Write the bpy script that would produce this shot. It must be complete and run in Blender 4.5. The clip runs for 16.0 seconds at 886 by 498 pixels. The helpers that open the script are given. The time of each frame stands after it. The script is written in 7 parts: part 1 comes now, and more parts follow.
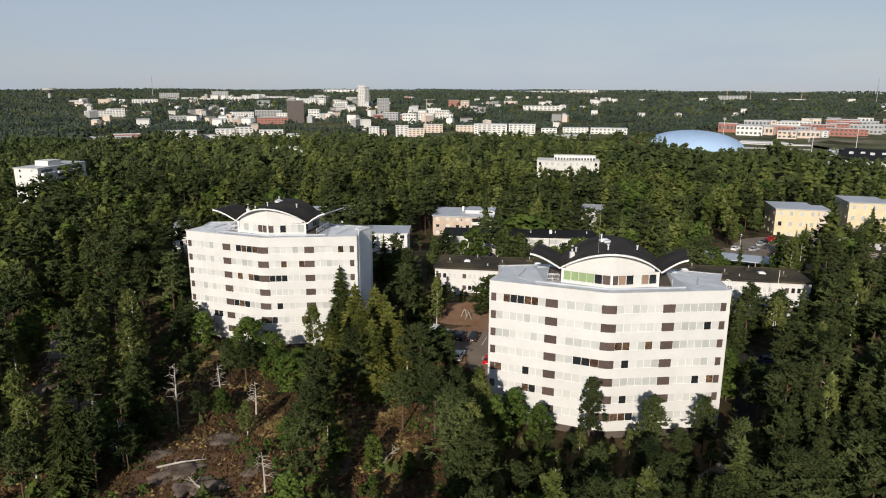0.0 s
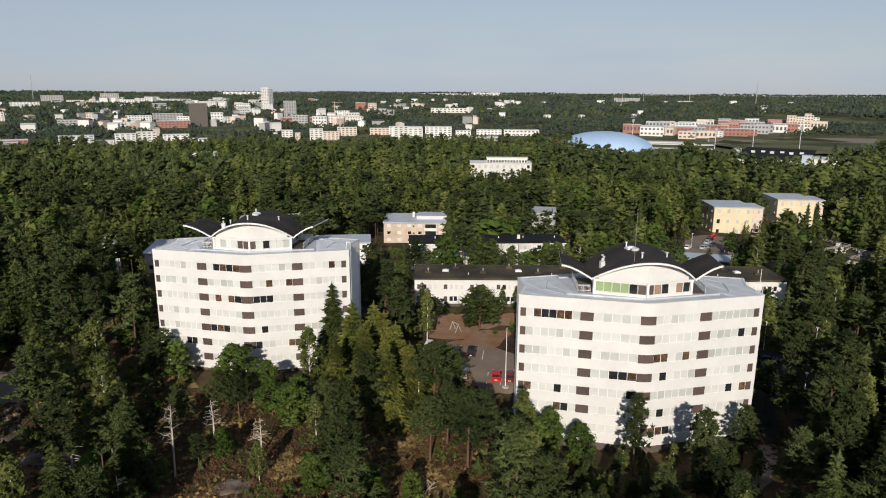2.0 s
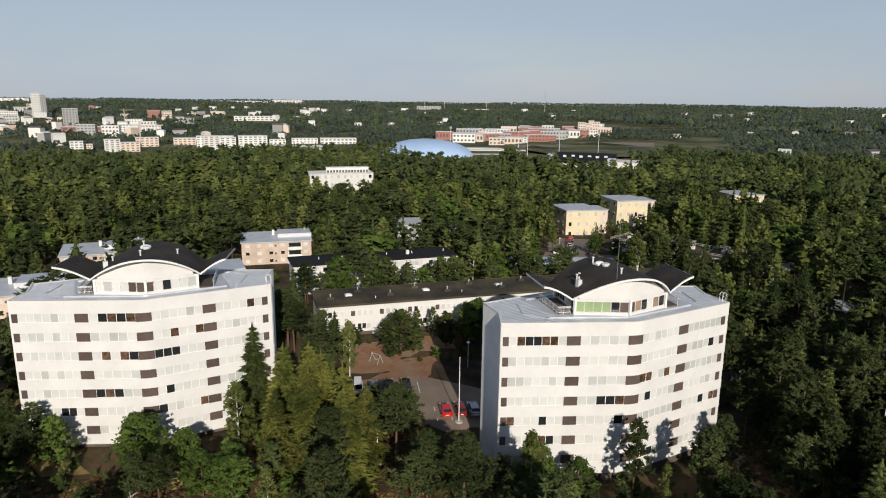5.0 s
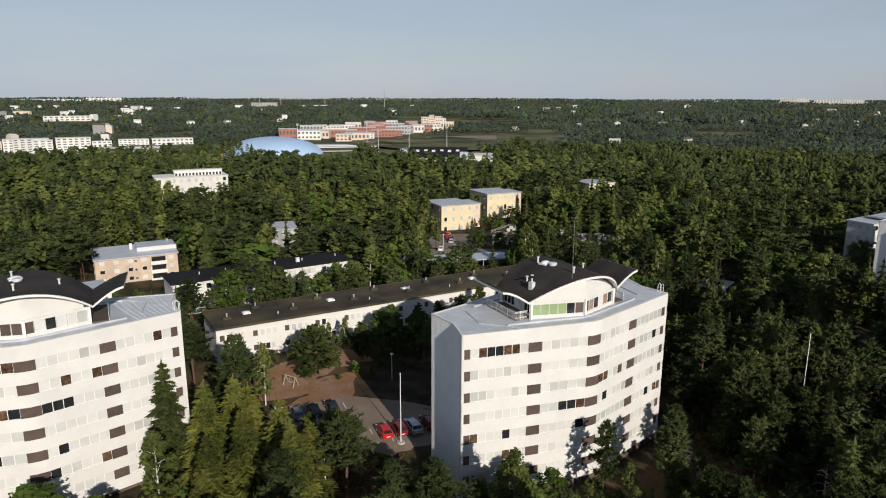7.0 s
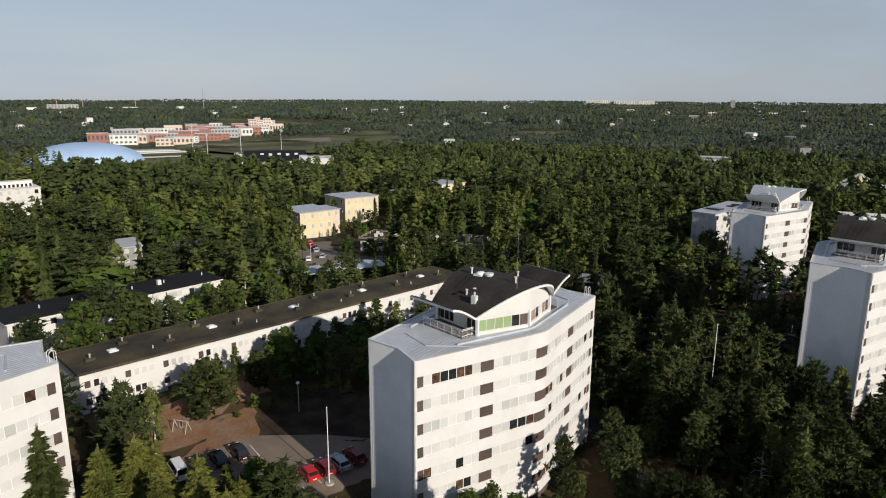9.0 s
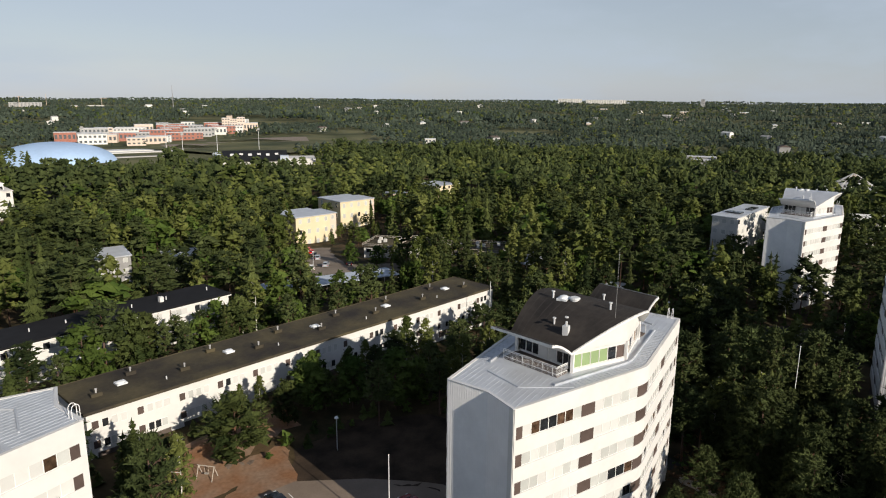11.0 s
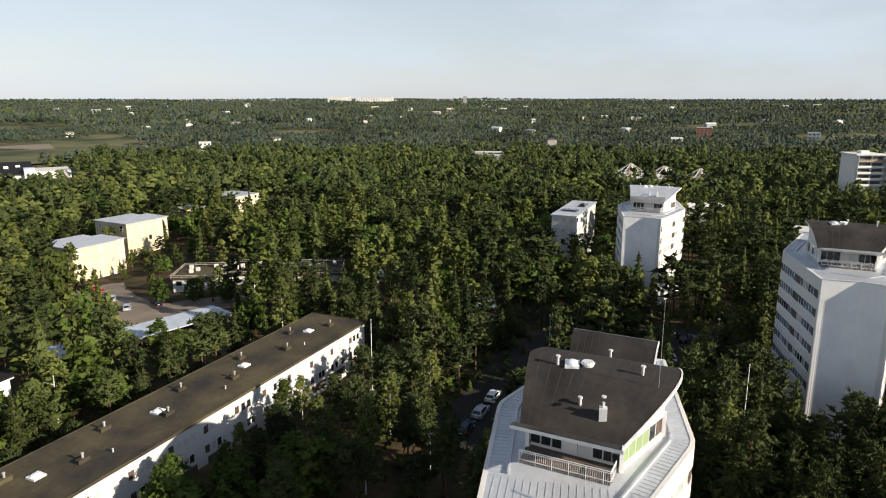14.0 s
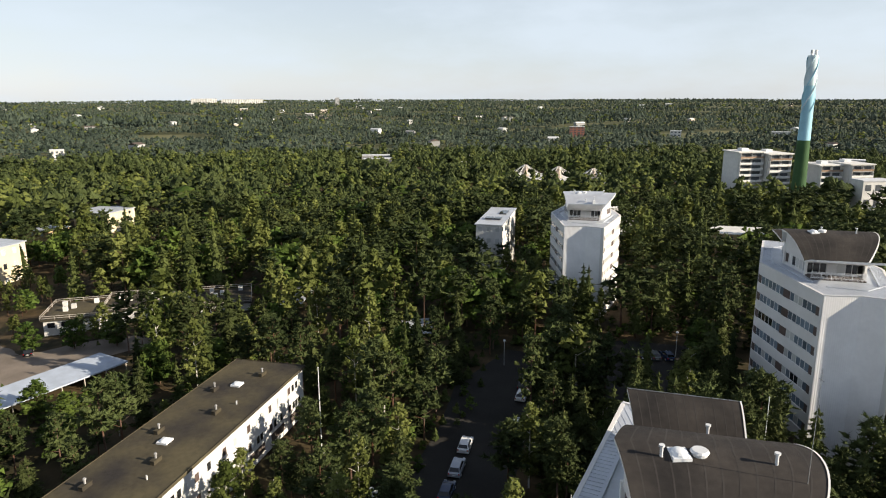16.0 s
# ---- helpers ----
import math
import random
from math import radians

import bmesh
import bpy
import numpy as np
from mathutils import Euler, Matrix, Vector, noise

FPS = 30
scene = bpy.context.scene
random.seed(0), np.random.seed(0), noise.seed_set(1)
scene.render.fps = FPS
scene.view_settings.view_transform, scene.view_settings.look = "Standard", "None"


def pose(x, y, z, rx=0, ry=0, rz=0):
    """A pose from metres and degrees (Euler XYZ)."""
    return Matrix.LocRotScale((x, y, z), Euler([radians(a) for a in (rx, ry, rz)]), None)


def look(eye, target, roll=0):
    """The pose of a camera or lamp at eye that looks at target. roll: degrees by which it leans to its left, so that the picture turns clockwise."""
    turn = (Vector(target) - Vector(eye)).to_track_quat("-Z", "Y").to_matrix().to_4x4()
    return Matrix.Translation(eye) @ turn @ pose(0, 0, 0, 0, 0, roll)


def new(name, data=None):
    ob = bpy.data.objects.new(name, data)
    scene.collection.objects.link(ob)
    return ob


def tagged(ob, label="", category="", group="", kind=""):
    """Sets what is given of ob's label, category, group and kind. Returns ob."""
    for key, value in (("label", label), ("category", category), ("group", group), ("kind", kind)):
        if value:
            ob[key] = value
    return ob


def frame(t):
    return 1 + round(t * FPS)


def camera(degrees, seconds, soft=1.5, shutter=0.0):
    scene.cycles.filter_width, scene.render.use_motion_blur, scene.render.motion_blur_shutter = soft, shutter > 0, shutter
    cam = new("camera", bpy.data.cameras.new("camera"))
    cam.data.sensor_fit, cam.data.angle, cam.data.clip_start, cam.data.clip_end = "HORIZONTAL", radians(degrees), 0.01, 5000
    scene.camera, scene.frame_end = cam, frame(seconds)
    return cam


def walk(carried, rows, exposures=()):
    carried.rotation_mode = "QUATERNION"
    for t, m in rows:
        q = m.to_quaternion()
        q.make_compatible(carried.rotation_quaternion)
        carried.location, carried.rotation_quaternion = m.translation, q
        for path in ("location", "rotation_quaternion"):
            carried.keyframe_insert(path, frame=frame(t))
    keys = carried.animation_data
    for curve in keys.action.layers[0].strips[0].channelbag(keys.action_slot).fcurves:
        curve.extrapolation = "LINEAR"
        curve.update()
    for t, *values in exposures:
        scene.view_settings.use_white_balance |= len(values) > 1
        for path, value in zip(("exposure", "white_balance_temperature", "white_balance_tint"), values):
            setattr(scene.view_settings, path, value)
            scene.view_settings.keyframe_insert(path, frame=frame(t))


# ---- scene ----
cam = camera(66.7, 16.0, soft=1.1)
PATH = [
    (0, (1.223, -0.195, 53.382), (1.338, 1.745, 52.908), 0.2),
    (0.5, (-3.195, 2.004, 53.34), (-3.013, 3.939, 52.866), 0.3),
    (1, (-7.378, 4.332, 53.265), (-7.128, 6.259, 52.795), 0.3),
    (1.5, (-11.234, 6.867, 53.24), (-10.915, 8.785, 52.772), 0.3),
    (2, (-14.803, 9.583, 53.19), (-14.413, 11.488, 52.724), 0.3),
    (2.5, (-18.15, 12.485, 53.122), (-17.69, 14.375, 52.658), 0.4),
    (3, (-21.301, 15.462, 53.062), (-20.765, 17.332, 52.599), 0.4),
    (3.5, (-24.243, 18.508, 52.979), (-23.617, 20.351, 52.519), 0.4),
    (4, (-26.907, 21.622, 52.93), (-26.183, 23.429, 52.473), 0.4),
    (4.2, (-27.825, 22.921, 52.921), (-27.061, 24.712, 52.469), 0.6),
    (6.3, (-35.866, 37.123, 52.651), (-34.7, 38.685, 52.203), 0.2),
    (6.5, (-36.484, 38.523, 52.637), (-35.281, 40.056, 52.187), 0.3),
    (7, (-37.683, 42.054, 52.607), (-36.387, 43.51, 52.158), 0.2),
    (7.5, (-38.634, 45.665, 52.584), (-37.249, 47.036, 52.136), 0.2),
    (8, (-39.353, 49.303, 52.532), (-37.881, 50.581, 52.084), 0.2),
    (8.5, (-39.902, 53.04, 52.466), (-38.349, 54.218, 52.02), 0.2),
    (9, (-40.237, 56.874, 52.405), (-38.615, 57.958, 51.962), 0.3),
    (9.2, (-40.151, 58.474, 52.386), (-38.52, 59.543, 51.943), 0.4),
    (11.3, (-35.962, 75.859, 52.205), (-34.28, 76.844, 51.759), 0.4),
    (11.5, (-35.34, 77.519, 52.213), (-33.641, 78.475, 51.767), 0.3),
    (12, (-33.417, 81.871, 52.234), (-31.665, 82.727, 51.789), 0.2),
    (12.5, (-31.174, 86.213, 52.276), (-29.374, 86.961, 51.831), 0.1),
    (13, (-28.617, 90.516, 52.339), (-26.774, 91.153, 51.894), 0.1),
    (13.5, (-25.715, 94.703, 52.395), (-23.837, 95.228, 51.948), 0.0),
    (14, (-22.561, 98.81, 52.431), (-20.656, 99.222, 51.983), -0.0),
    (14.5, (-19.165, 102.777, 52.478), (-17.239, 103.073, 52.031), -0.1),
    (15, (-15.492, 106.56, 52.538), (-13.551, 106.743, 52.091), -0.2),
    (15.5, (-11.71, 110.147, 52.665), (-9.764, 110.26, 52.218), -0.2),
    (16, (-7.781, 113.584, 52.804), (-5.832, 113.636, 52.358), -0.2),
]
walk(cam, [(t, look(eye, target, roll)) for t, eye, target, roll in PATH],
     [(0, 0.28, 6500, 10), (4, 0.24, 6500, 10), (9, 0.25, 6550, 10), (12.5, 0.71, 6880, 10), (16, 1.08, 7080, 10)])

# ---- light ----
SUN_AZ, SUN_EL = radians(-107.5), radians(22.5)      # direction towards the sun, from +x, and its height
to_sun = Vector((math.cos(SUN_AZ) * math.cos(SUN_EL), math.sin(SUN_AZ) * math.cos(SUN_EL), math.sin(SUN_EL)))
world = bpy.data.worlds.new("world")
scene.world = world
world.use_nodes = True
wn = world.node_tree.nodes
sky = wn.new("ShaderNodeTexSky")
sky.sky_type, sky.sun_disc = "NISHITA", False
sky.sun_elevation, sky.sun_rotation = SUN_EL, math.pi / 2 - SUN_AZ
sky.altitude, sky.air_density, sky.dust_density, sky.ozone_density = 60, 1.2, 0.25, 1.0
haze = wn.new("ShaderNodeHueSaturation")                # summer haze takes the colour out of the low sky
haze.inputs["Saturation"].default_value = 0.6
cool = wn.new("ShaderNodeMix")
cool.data_type, cool.blend_type = "RGBA", "MULTIPLY"
cool.inputs["Factor"].default_value, cool.inputs["B"].default_value = 1.0, (0.865, 0.94, 1.13, 1)
world.node_tree.links.new(sky.outputs[0], haze.inputs["Color"])
world.node_tree.links.new(haze.outputs[0], cool.inputs["A"])
# a thin even veil with streaks of high cloud
where, squash, veil, soften, cloud = wn.new("ShaderNodeTexCoord"), wn.new("ShaderNodeMapping"), wn.new("ShaderNodeTexNoise"), wn.new("ShaderNodeMapRange"), wn.new("ShaderNodeMix")
squash.inputs["Scale"].default_value = (1.2, 2.2, 7.0)
squash.inputs["Rotation"].default_value = (0.05, 0.08, 0.5)
veil.inputs["Scale"].default_value, veil.inputs["Detail"].default_value, veil.inputs["Roughness"].default_value = 1.6, 6, 0.55
soften.inputs["From Min"].default_value, soften.inputs["From Max"].default_value = 0.4, 0.64
soften.inputs["To Min"].default_value, soften.inputs["To Max"].default_value = 0.52, 0.82
part_up, thin, share = wn.new("ShaderNodeSeparateXYZ"), wn.new("ShaderNodeMapRange"), wn.new("ShaderNodeMath")      # the veil thins towards the zenith
thin.inputs["From Min"].default_value, thin.inputs["From Max"].default_value = 0.15, 0.6
thin.inputs["To Min"].default_value, thin.inputs["To Max"].default_value = 1.0, 0.15
share.operation = "MULTIPLY"
cloud.data_type = "RGBA"
cloud.inputs["B"].default_value = (6.5, 7.75, 9.4, 1)
for a, b in ((where.outputs["Generated"], squash.inputs["Vector"]), (squash.outputs[0], veil.inputs["Vector"]), (veil.outputs["Fac"], soften.inputs["Value"]), (soften.outputs[0], share.inputs[0]),
             (where.outputs["Generated"], part_up.inputs[0]), (part_up.outputs["Z"], thin.inputs["Value"]), (thin.outputs[0], share.inputs[1]), (share.outputs[0], cloud.inputs["Factor"]),
             (cool.outputs["Result"], cloud.inputs["A"]), (cloud.outputs["Result"], wn["Background"].inputs[0])):
    world.node_tree.links.new(a, b)
wn["Background"].inputs[1].default_value = 0.054
sun = new("sun", bpy.data.lights.new("sun", "SUN"))
sun.data.energy, sun.data.angle, sun.data.color = 4.05, radians(0.5), (1.0, 0.915, 0.79)
sun.matrix_world = look((0, 0, 200), Vector((0, 0, 200)) - to_sun)


# ---- materials ----
def material(name, base, rough=0.8, metal=0.0, vary=0.12, scale=0.6, fine=6.0, bump=0.0, bump_scale=20.0, tint=None, per_object=0.0, spec=0.18, island=0.0, trans=0.0, deep=0.1):
    """A surface with variation at two scales, relief and, where asked, differences from piece to piece."""
    m = bpy.data.materials.new(name)
    m.use_nodes = True
    nt = m.node_tree
    n, l = nt.nodes, nt.links
    bsdf = n["Principled BSDF"]
    bsdf.inputs["Roughness"].default_value = rough
    bsdf.inputs["Metallic"].default_value = metal
    bsdf.inputs["Specular IOR Level"].default_value = spec
    geo = n.new("ShaderNodeNewGeometry")
    big, small = n.new("ShaderNodeTexNoise"), n.new("ShaderNodeTexNoise")
    big.inputs["Scale"].default_value, small.inputs["Scale"].default_value = scale, fine
    big.inputs["Detail"].default_value, small.inputs["Detail"].default_value = 3, 3
    for t in (big, small):
        l.new(geo.outputs["Position"], t.inputs["Vector"])
    dark = [c * (1 - vary) for c in base]
    light = [min(1.0, c * (1 + vary)) for c in base] if tint is None else list(tint)
    ramp = n.new("ShaderNodeMix")
    ramp.data_type = "RGBA"
    ramp.inputs["A"].default_value, ramp.inputs["B"].default_value = (*dark, 1), (*light, 1)
    stretch = n.new("ShaderNodeMapRange")
    stretch.inputs["From Min"].default_value, stretch.inputs["From Max"].default_value = 0.32, 0.68
    l.new(big.outputs["Fac"], stretch.inputs["Value"])
    l.new(stretch.outputs["Result"], ramp.inputs["Factor"])
    hsv = n.new("ShaderNodeHueSaturation")
    l.new(ramp.outputs["Result"], hsv.inputs["Color"])
    add = n.new("ShaderNodeMath")
    add.operation = "MULTIPLY_ADD"
    add.inputs[1].default_value, add.inputs[2].default_value = 2 * vary, 1 - vary
    l.new(small.outputs["Fac"], add.inputs[0])
    value = add.outputs[0]
    for amount, node, socket in ((per_object, "ShaderNodeObjectInfo", "Random"), (island, None, None)):
        if amount:
            out = n.new(node).outputs[socket] if node else geo.outputs["Random Per Island"]
            k = n.new("ShaderNodeMath")
            k.operation = "MULTIPLY_ADD"
            k.inputs[1].default_value, k.inputs[2].default_value = 2 * amount, 1 - amount
            l.new(out, k.inputs[0])
            times = n.new("ShaderNodeMath")
            times.operation = "MULTIPLY"
            l.new(value, times.inputs[0])
            l.new(k.outputs[0], times.inputs[1])
            value = times.outputs[0]
    l.new(value, hsv.inputs["Value"])
    l.new(hsv.outputs["Color"], bsdf.inputs["Base Color"])
    if bump:
        relief, tex = n.new("ShaderNodeBump"), n.new("ShaderNodeTexNoise")
        tex.inputs["Scale"].default_value, tex.inputs["Detail"].default_value = bump_scale, 4
        l.new(geo.outputs["Position"], tex.inputs["Vector"])
        l.new(tex.outputs["Fac"], relief.inputs["Height"])
        relief.inputs["Strength"].default_value, relief.inputs["Distance"].default_value = bump, deep
        l.new(relief.outputs["Normal"], bsdf.inputs["Normal"])
    if trans:
        leaf, mix = n.new("ShaderNodeBsdfTranslucent"), n.new("ShaderNodeMixShader")
        mix.inputs[0].default_value = trans
        l.new(hsv.outputs["Color"], leaf.inputs["Color"])
        l.new(bsdf.outputs[0], mix.inputs[1])
        l.new(leaf.outputs[0], mix.inputs[2])
        l.new(mix.outputs[0], n["Material Output"].inputs["Surface"])
    return m


def ribbed(name, base, spacing, rough=0.5, metal=0.0):
    """Painted sheet with upright ribs, told by the level distance along the wall."""
    m = material(name, base, rough, metal, vary=0.05, scale=0.35, fine=2.0)
    n, l = m.node_tree.nodes, m.node_tree.links
    geo, sep, wave, relief = n.new("ShaderNodeNewGeometry"), n.new("ShaderNodeSeparateXYZ"), n.new("ShaderNodeMath"), n.new("ShaderNodeBump")
    l.new(geo.outputs["Position"], sep.inputs[0])
    fac = n.new("ShaderNodeMath")
    fac.operation, fac.inputs[1].default_value = "MULTIPLY", 2 * math.pi / spacing
    l.new(sep.outputs["Y"], fac.inputs[0])
    wave.operation = "SINE"
    l.new(fac.outputs[0], wave.inputs[0])
    l.new(wave.outputs[0], relief.inputs["Height"])
    relief.inputs["Strength"].default_value, relief.inputs["Distance"].default_value = 0.3, 0.02
    l.new(relief.outputs["Normal"], n["Principled BSDF"].inputs["Normal"])
    return m


WHITE = material("white render", (0.625, 0.615, 0.60), 0.75, vary=0.05, scale=0.25, fine=1.5, bump=0.15, bump_scale=30)
WHITE_TRIM = material("white paint", (0.74, 0.73, 0.71), 0.5, vary=0.03)
END_SHEET = ribbed("pale grey ribbed sheet", (0.79, 0.785, 0.79), 0.28)
CORNER = material("grey corner trim", (0.55, 0.56, 0.58), 0.5, vary=0.05)
ROOF_SHEET = material("pale grey roof sheet", (0.478, 0.506, 0.552), 0.42, metal=0.25, vary=0.08, scale=0.4, fine=2.5)
FELT = material("black roof felt", (0.030, 0.027, 0.026), 0.85, vary=0.25, scale=0.25, fine=2.0, tint=(0.052, 0.045, 0.04), bump=0.2, bump_scale=40)
FELT_SEAM = material("lapped felt seam", (0.046, 0.041, 0.038), 0.8, vary=0.2, scale=0.5, fine=3)
FELT_OLD = material("weathered brown roof felt", (0.045, 0.040, 0.037), 0.9, vary=0.3, scale=0.16, fine=1.5, tint=(0.088, 0.074, 0.044), bump=0.25, bump_scale=25)
FELT_BLACK = material("new black roof felt", (0.012, 0.012, 0.014), 0.8, vary=0.2)
BROWN_PANEL = material("dark brown cladding board", (0.085, 0.062, 0.055), 0.6, vary=0.12, scale=1.2, fine=9, per_object=0.15)
BLIND = material("window with drawn pale blind", (0.58, 0.58, 0.565), 0.25, vary=0.04, scale=0.8, per_object=0.07, spec=0.5)
BLIND_GREY = material("window with grey blind", (0.46, 0.47, 0.455), 0.2, vary=0.06, scale=0.8, per_object=0.14, spec=0.5)
# Rear panes: missing sun and the sky's reflection are put into the colour.
SKY_TINT_PANE = material("rear window pane tinted as reflected sky", (0.15, 0.19, 0.23), 0.08, vary=0.1, scale=0.8, per_object=0.45, spec=0.6)
BLIND_BROWN = material("window with brown blind", (0.30, 0.21, 0.15), 0.25, vary=0.1, scale=0.8, per_object=0.2, spec=0.5)
BLIND_GREEN = material("window with bright green blind", (0.25, 0.34, 0.17), 0.3, vary=0.06, spec=0.5)
BLIND_RED = material("window with red blind", (0.5, 0.02, 0.03), 0.3, vary=0.06, spec=0.5)
ROOM = material("window onto a warm brown room", (0.085, 0.052, 0.034), 0.08, vary=0.5, scale=2.2, fine=5.0, per_object=0.4, spec=0.6)
GLASS = material("dark window glass", (0.02, 0.022, 0.025), 0.05, vary=0.2, scale=2.0, fine=5.0, spec=0.6)
STEEL = material("galvanised steel", (0.64, 0.65, 0.66), 0.45, metal=0.15, vary=0.1)
RAIL = material("white painted rail", (0.75, 0.75, 0.75), 0.5, vary=0.04)
ACRYLIC = material("clouded skylight dome", (0.72, 0.74, 0.76), 0.15, vary=0.08, spec=0.6)
CONCRETE = material("concrete", (0.36, 0.35, 0.33), 0.9, vary=0.15, bump=0.2)
YELLOW = material("yellow render", (0.648, 0.553, 0.378), 0.85, vary=0.07, scale=0.3, bump=0.1)
PEACH = material("pale peach render", (0.612, 0.504, 0.423), 0.85, vary=0.06, scale=0.3, bump=0.1)
TAN = material("pinkish tan brick", (0.50, 0.40, 0.325), 0.85, vary=0.12, scale=0.4, fine=5, bump=0.2)
RED_BRICK = material("red brick", (0.34, 0.15, 0.115), 0.85, vary=0.15)
OCHRE = material("ochre render", (0.60, 0.42, 0.22), 0.85, vary=0.1)
FAR_WHITE = material("far white facade", (0.64, 0.63, 0.605), 0.8, vary=0.06, per_object=0.12)
FAR_GREY = material("far grey facade", (0.32, 0.32, 0.32), 0.8, vary=0.08, per_object=0.25)
FAR_DARK = material("dark brown facade", (0.10, 0.08, 0.07), 0.8, vary=0.1, per_object=0.2)
FAR_GLASS = material("far window band", (0.10, 0.11, 0.12), 0.2, vary=0.2, spec=0.5)
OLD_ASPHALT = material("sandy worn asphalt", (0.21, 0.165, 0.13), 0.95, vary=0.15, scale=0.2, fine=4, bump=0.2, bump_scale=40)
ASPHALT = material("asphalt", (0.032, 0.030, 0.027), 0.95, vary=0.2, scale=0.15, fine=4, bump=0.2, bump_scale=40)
GRAVEL = material("pale gravel", (0.216, 0.180, 0.149), 0.95, vary=0.15, scale=0.2, fine=5, bump=0.3, bump_scale=30)
RED_SAND = material("orange bare sand", (0.35, 0.175, 0.09), 0.95, vary=0.35, scale=0.25, fine=2, tint=(0.25, 0.175, 0.125), bump=0.3)
SAND = material("reddish sand", (0.135, 0.076, 0.048), 0.95, vary=0.25, scale=0.3, fine=4, bump=0.3)
PAINT = material("white road paint", (0.6, 0.6, 0.58), 0.8, vary=0.15)
GRASS = material("sunlit rough grass", (0.11, 0.12, 0.03), 0.95, vary=0.3, scale=0.4, fine=5, tint=(0.17, 0.15, 0.05))
DRY_GRASS = material("dry golden grass", (0.10, 0.082, 0.027), 0.95, vary=0.3, scale=0.35, fine=3, tint=(0.30, 0.21, 0.085), bump=0.5, bump_scale=8)
BARK = material("pine bark", (0.17, 0.085, 0.05), 0.95, vary=0.3, scale=0.6, fine=6, tint=(0.11, 0.08, 0.065))
BARK_WHITE = material("birch bark", (0.55, 0.53, 0.49), 0.8, vary=0.3, scale=1.5, fine=5)
BARK_DEAD = material("dry grey wood", (0.42, 0.38, 0.33), 0.9, vary=0.2)
PINE = material("pine needles", (0.026, 0.040, 0.015), 0.7, vary=0.22, scale=0.12, fine=0.8, tint=(0.080, 0.100, 0.036), per_object=0.25, island=0.16, trans=0.07, spec=0.06, bump=1.0, bump_scale=3.2, deep=0.5)
SPRUCE = material("spruce needles", (0.03, 0.045, 0.014), 0.7, vary=0.2, scale=0.12, fine=0.8, tint=(0.089, 0.108, 0.034), per_object=0.3, island=0.16, trans=0.06, spec=0.06, bump=1.0, bump_scale=3.2, deep=0.5)
# A dark kind of spruce; shade of the wood is also put into its colour.
DARK_SPRUCE = material("dark spruce needles with painted shade", (0.022, 0.035, 0.013), 0.7, vary=0.2, scale=0.12, fine=0.8, tint=(0.074, 0.088, 0.030), per_object=0.25, island=0.16, trans=0.03, spec=0.06, bump=1.0, bump_scale=3.2, deep=0.5)
OLIVE_SPRUCE = material("cone-laden spruce needles", (0.062, 0.078, 0.018), 0.7, vary=0.2, scale=0.2, fine=1.0, tint=(0.170, 0.172, 0.040), per_object=0.3, island=0.18, trans=0.06, spec=0.08, bump=1.0, bump_scale=3.2, deep=0.5)
# Far conifers: the blue of distance haze is put into the needle colour.
HAZY_CONIFER = material("distant conifer needles tinted for haze", (0.022, 0.034, 0.026), 0.7, vary=0.22, scale=0.011, fine=0.06, tint=(0.070, 0.090, 0.066), island=0.16, trans=0.03, spec=0.06, bump=0.9, bump_scale=0.6, deep=1.2)
BIRCH = material("birch leaves", (0.056, 0.076, 0.018), 0.65, vary=0.22, scale=0.12, fine=0.8, tint=(0.134, 0.150, 0.044), per_object=0.25, island=0.16, trans=0.13, spec=0.06, bump=0.9, bump_scale=2.8, deep=0.35)
BROAD = material("maple leaves", (0.044, 0.080, 0.018), 0.6, vary=0.2, scale=0.12, fine=1.0, tint=(0.095, 0.134, 0.03), per_object=0.2, island=0.18, trans=0.21, spec=0.06, bump=0.9, bump_scale=2.8, deep=0.35)
FLOOR = material("forest floor", (0.024, 0.027, 0.011), 0.95, vary=0.35, scale=0.16, fine=1.6, tint=(0.092, 0.062, 0.032), bump=0.4, bump_scale=3)
MEADOW = material("green meadow and gardens", (0.052, 0.066, 0.027), 0.95, vary=0.3, scale=0.012, fine=0.1, tint=(0.15, 0.145, 0.072))
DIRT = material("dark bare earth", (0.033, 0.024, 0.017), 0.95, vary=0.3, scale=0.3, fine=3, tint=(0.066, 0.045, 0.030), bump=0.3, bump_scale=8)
ROCK = material("granite outcrop", (0.12, 0.085, 0.065), 0.9, vary=0.3, scale=0.5, fine=4, tint=(0.21, 0.17, 0.14), bump=0.5, bump_scale=5)


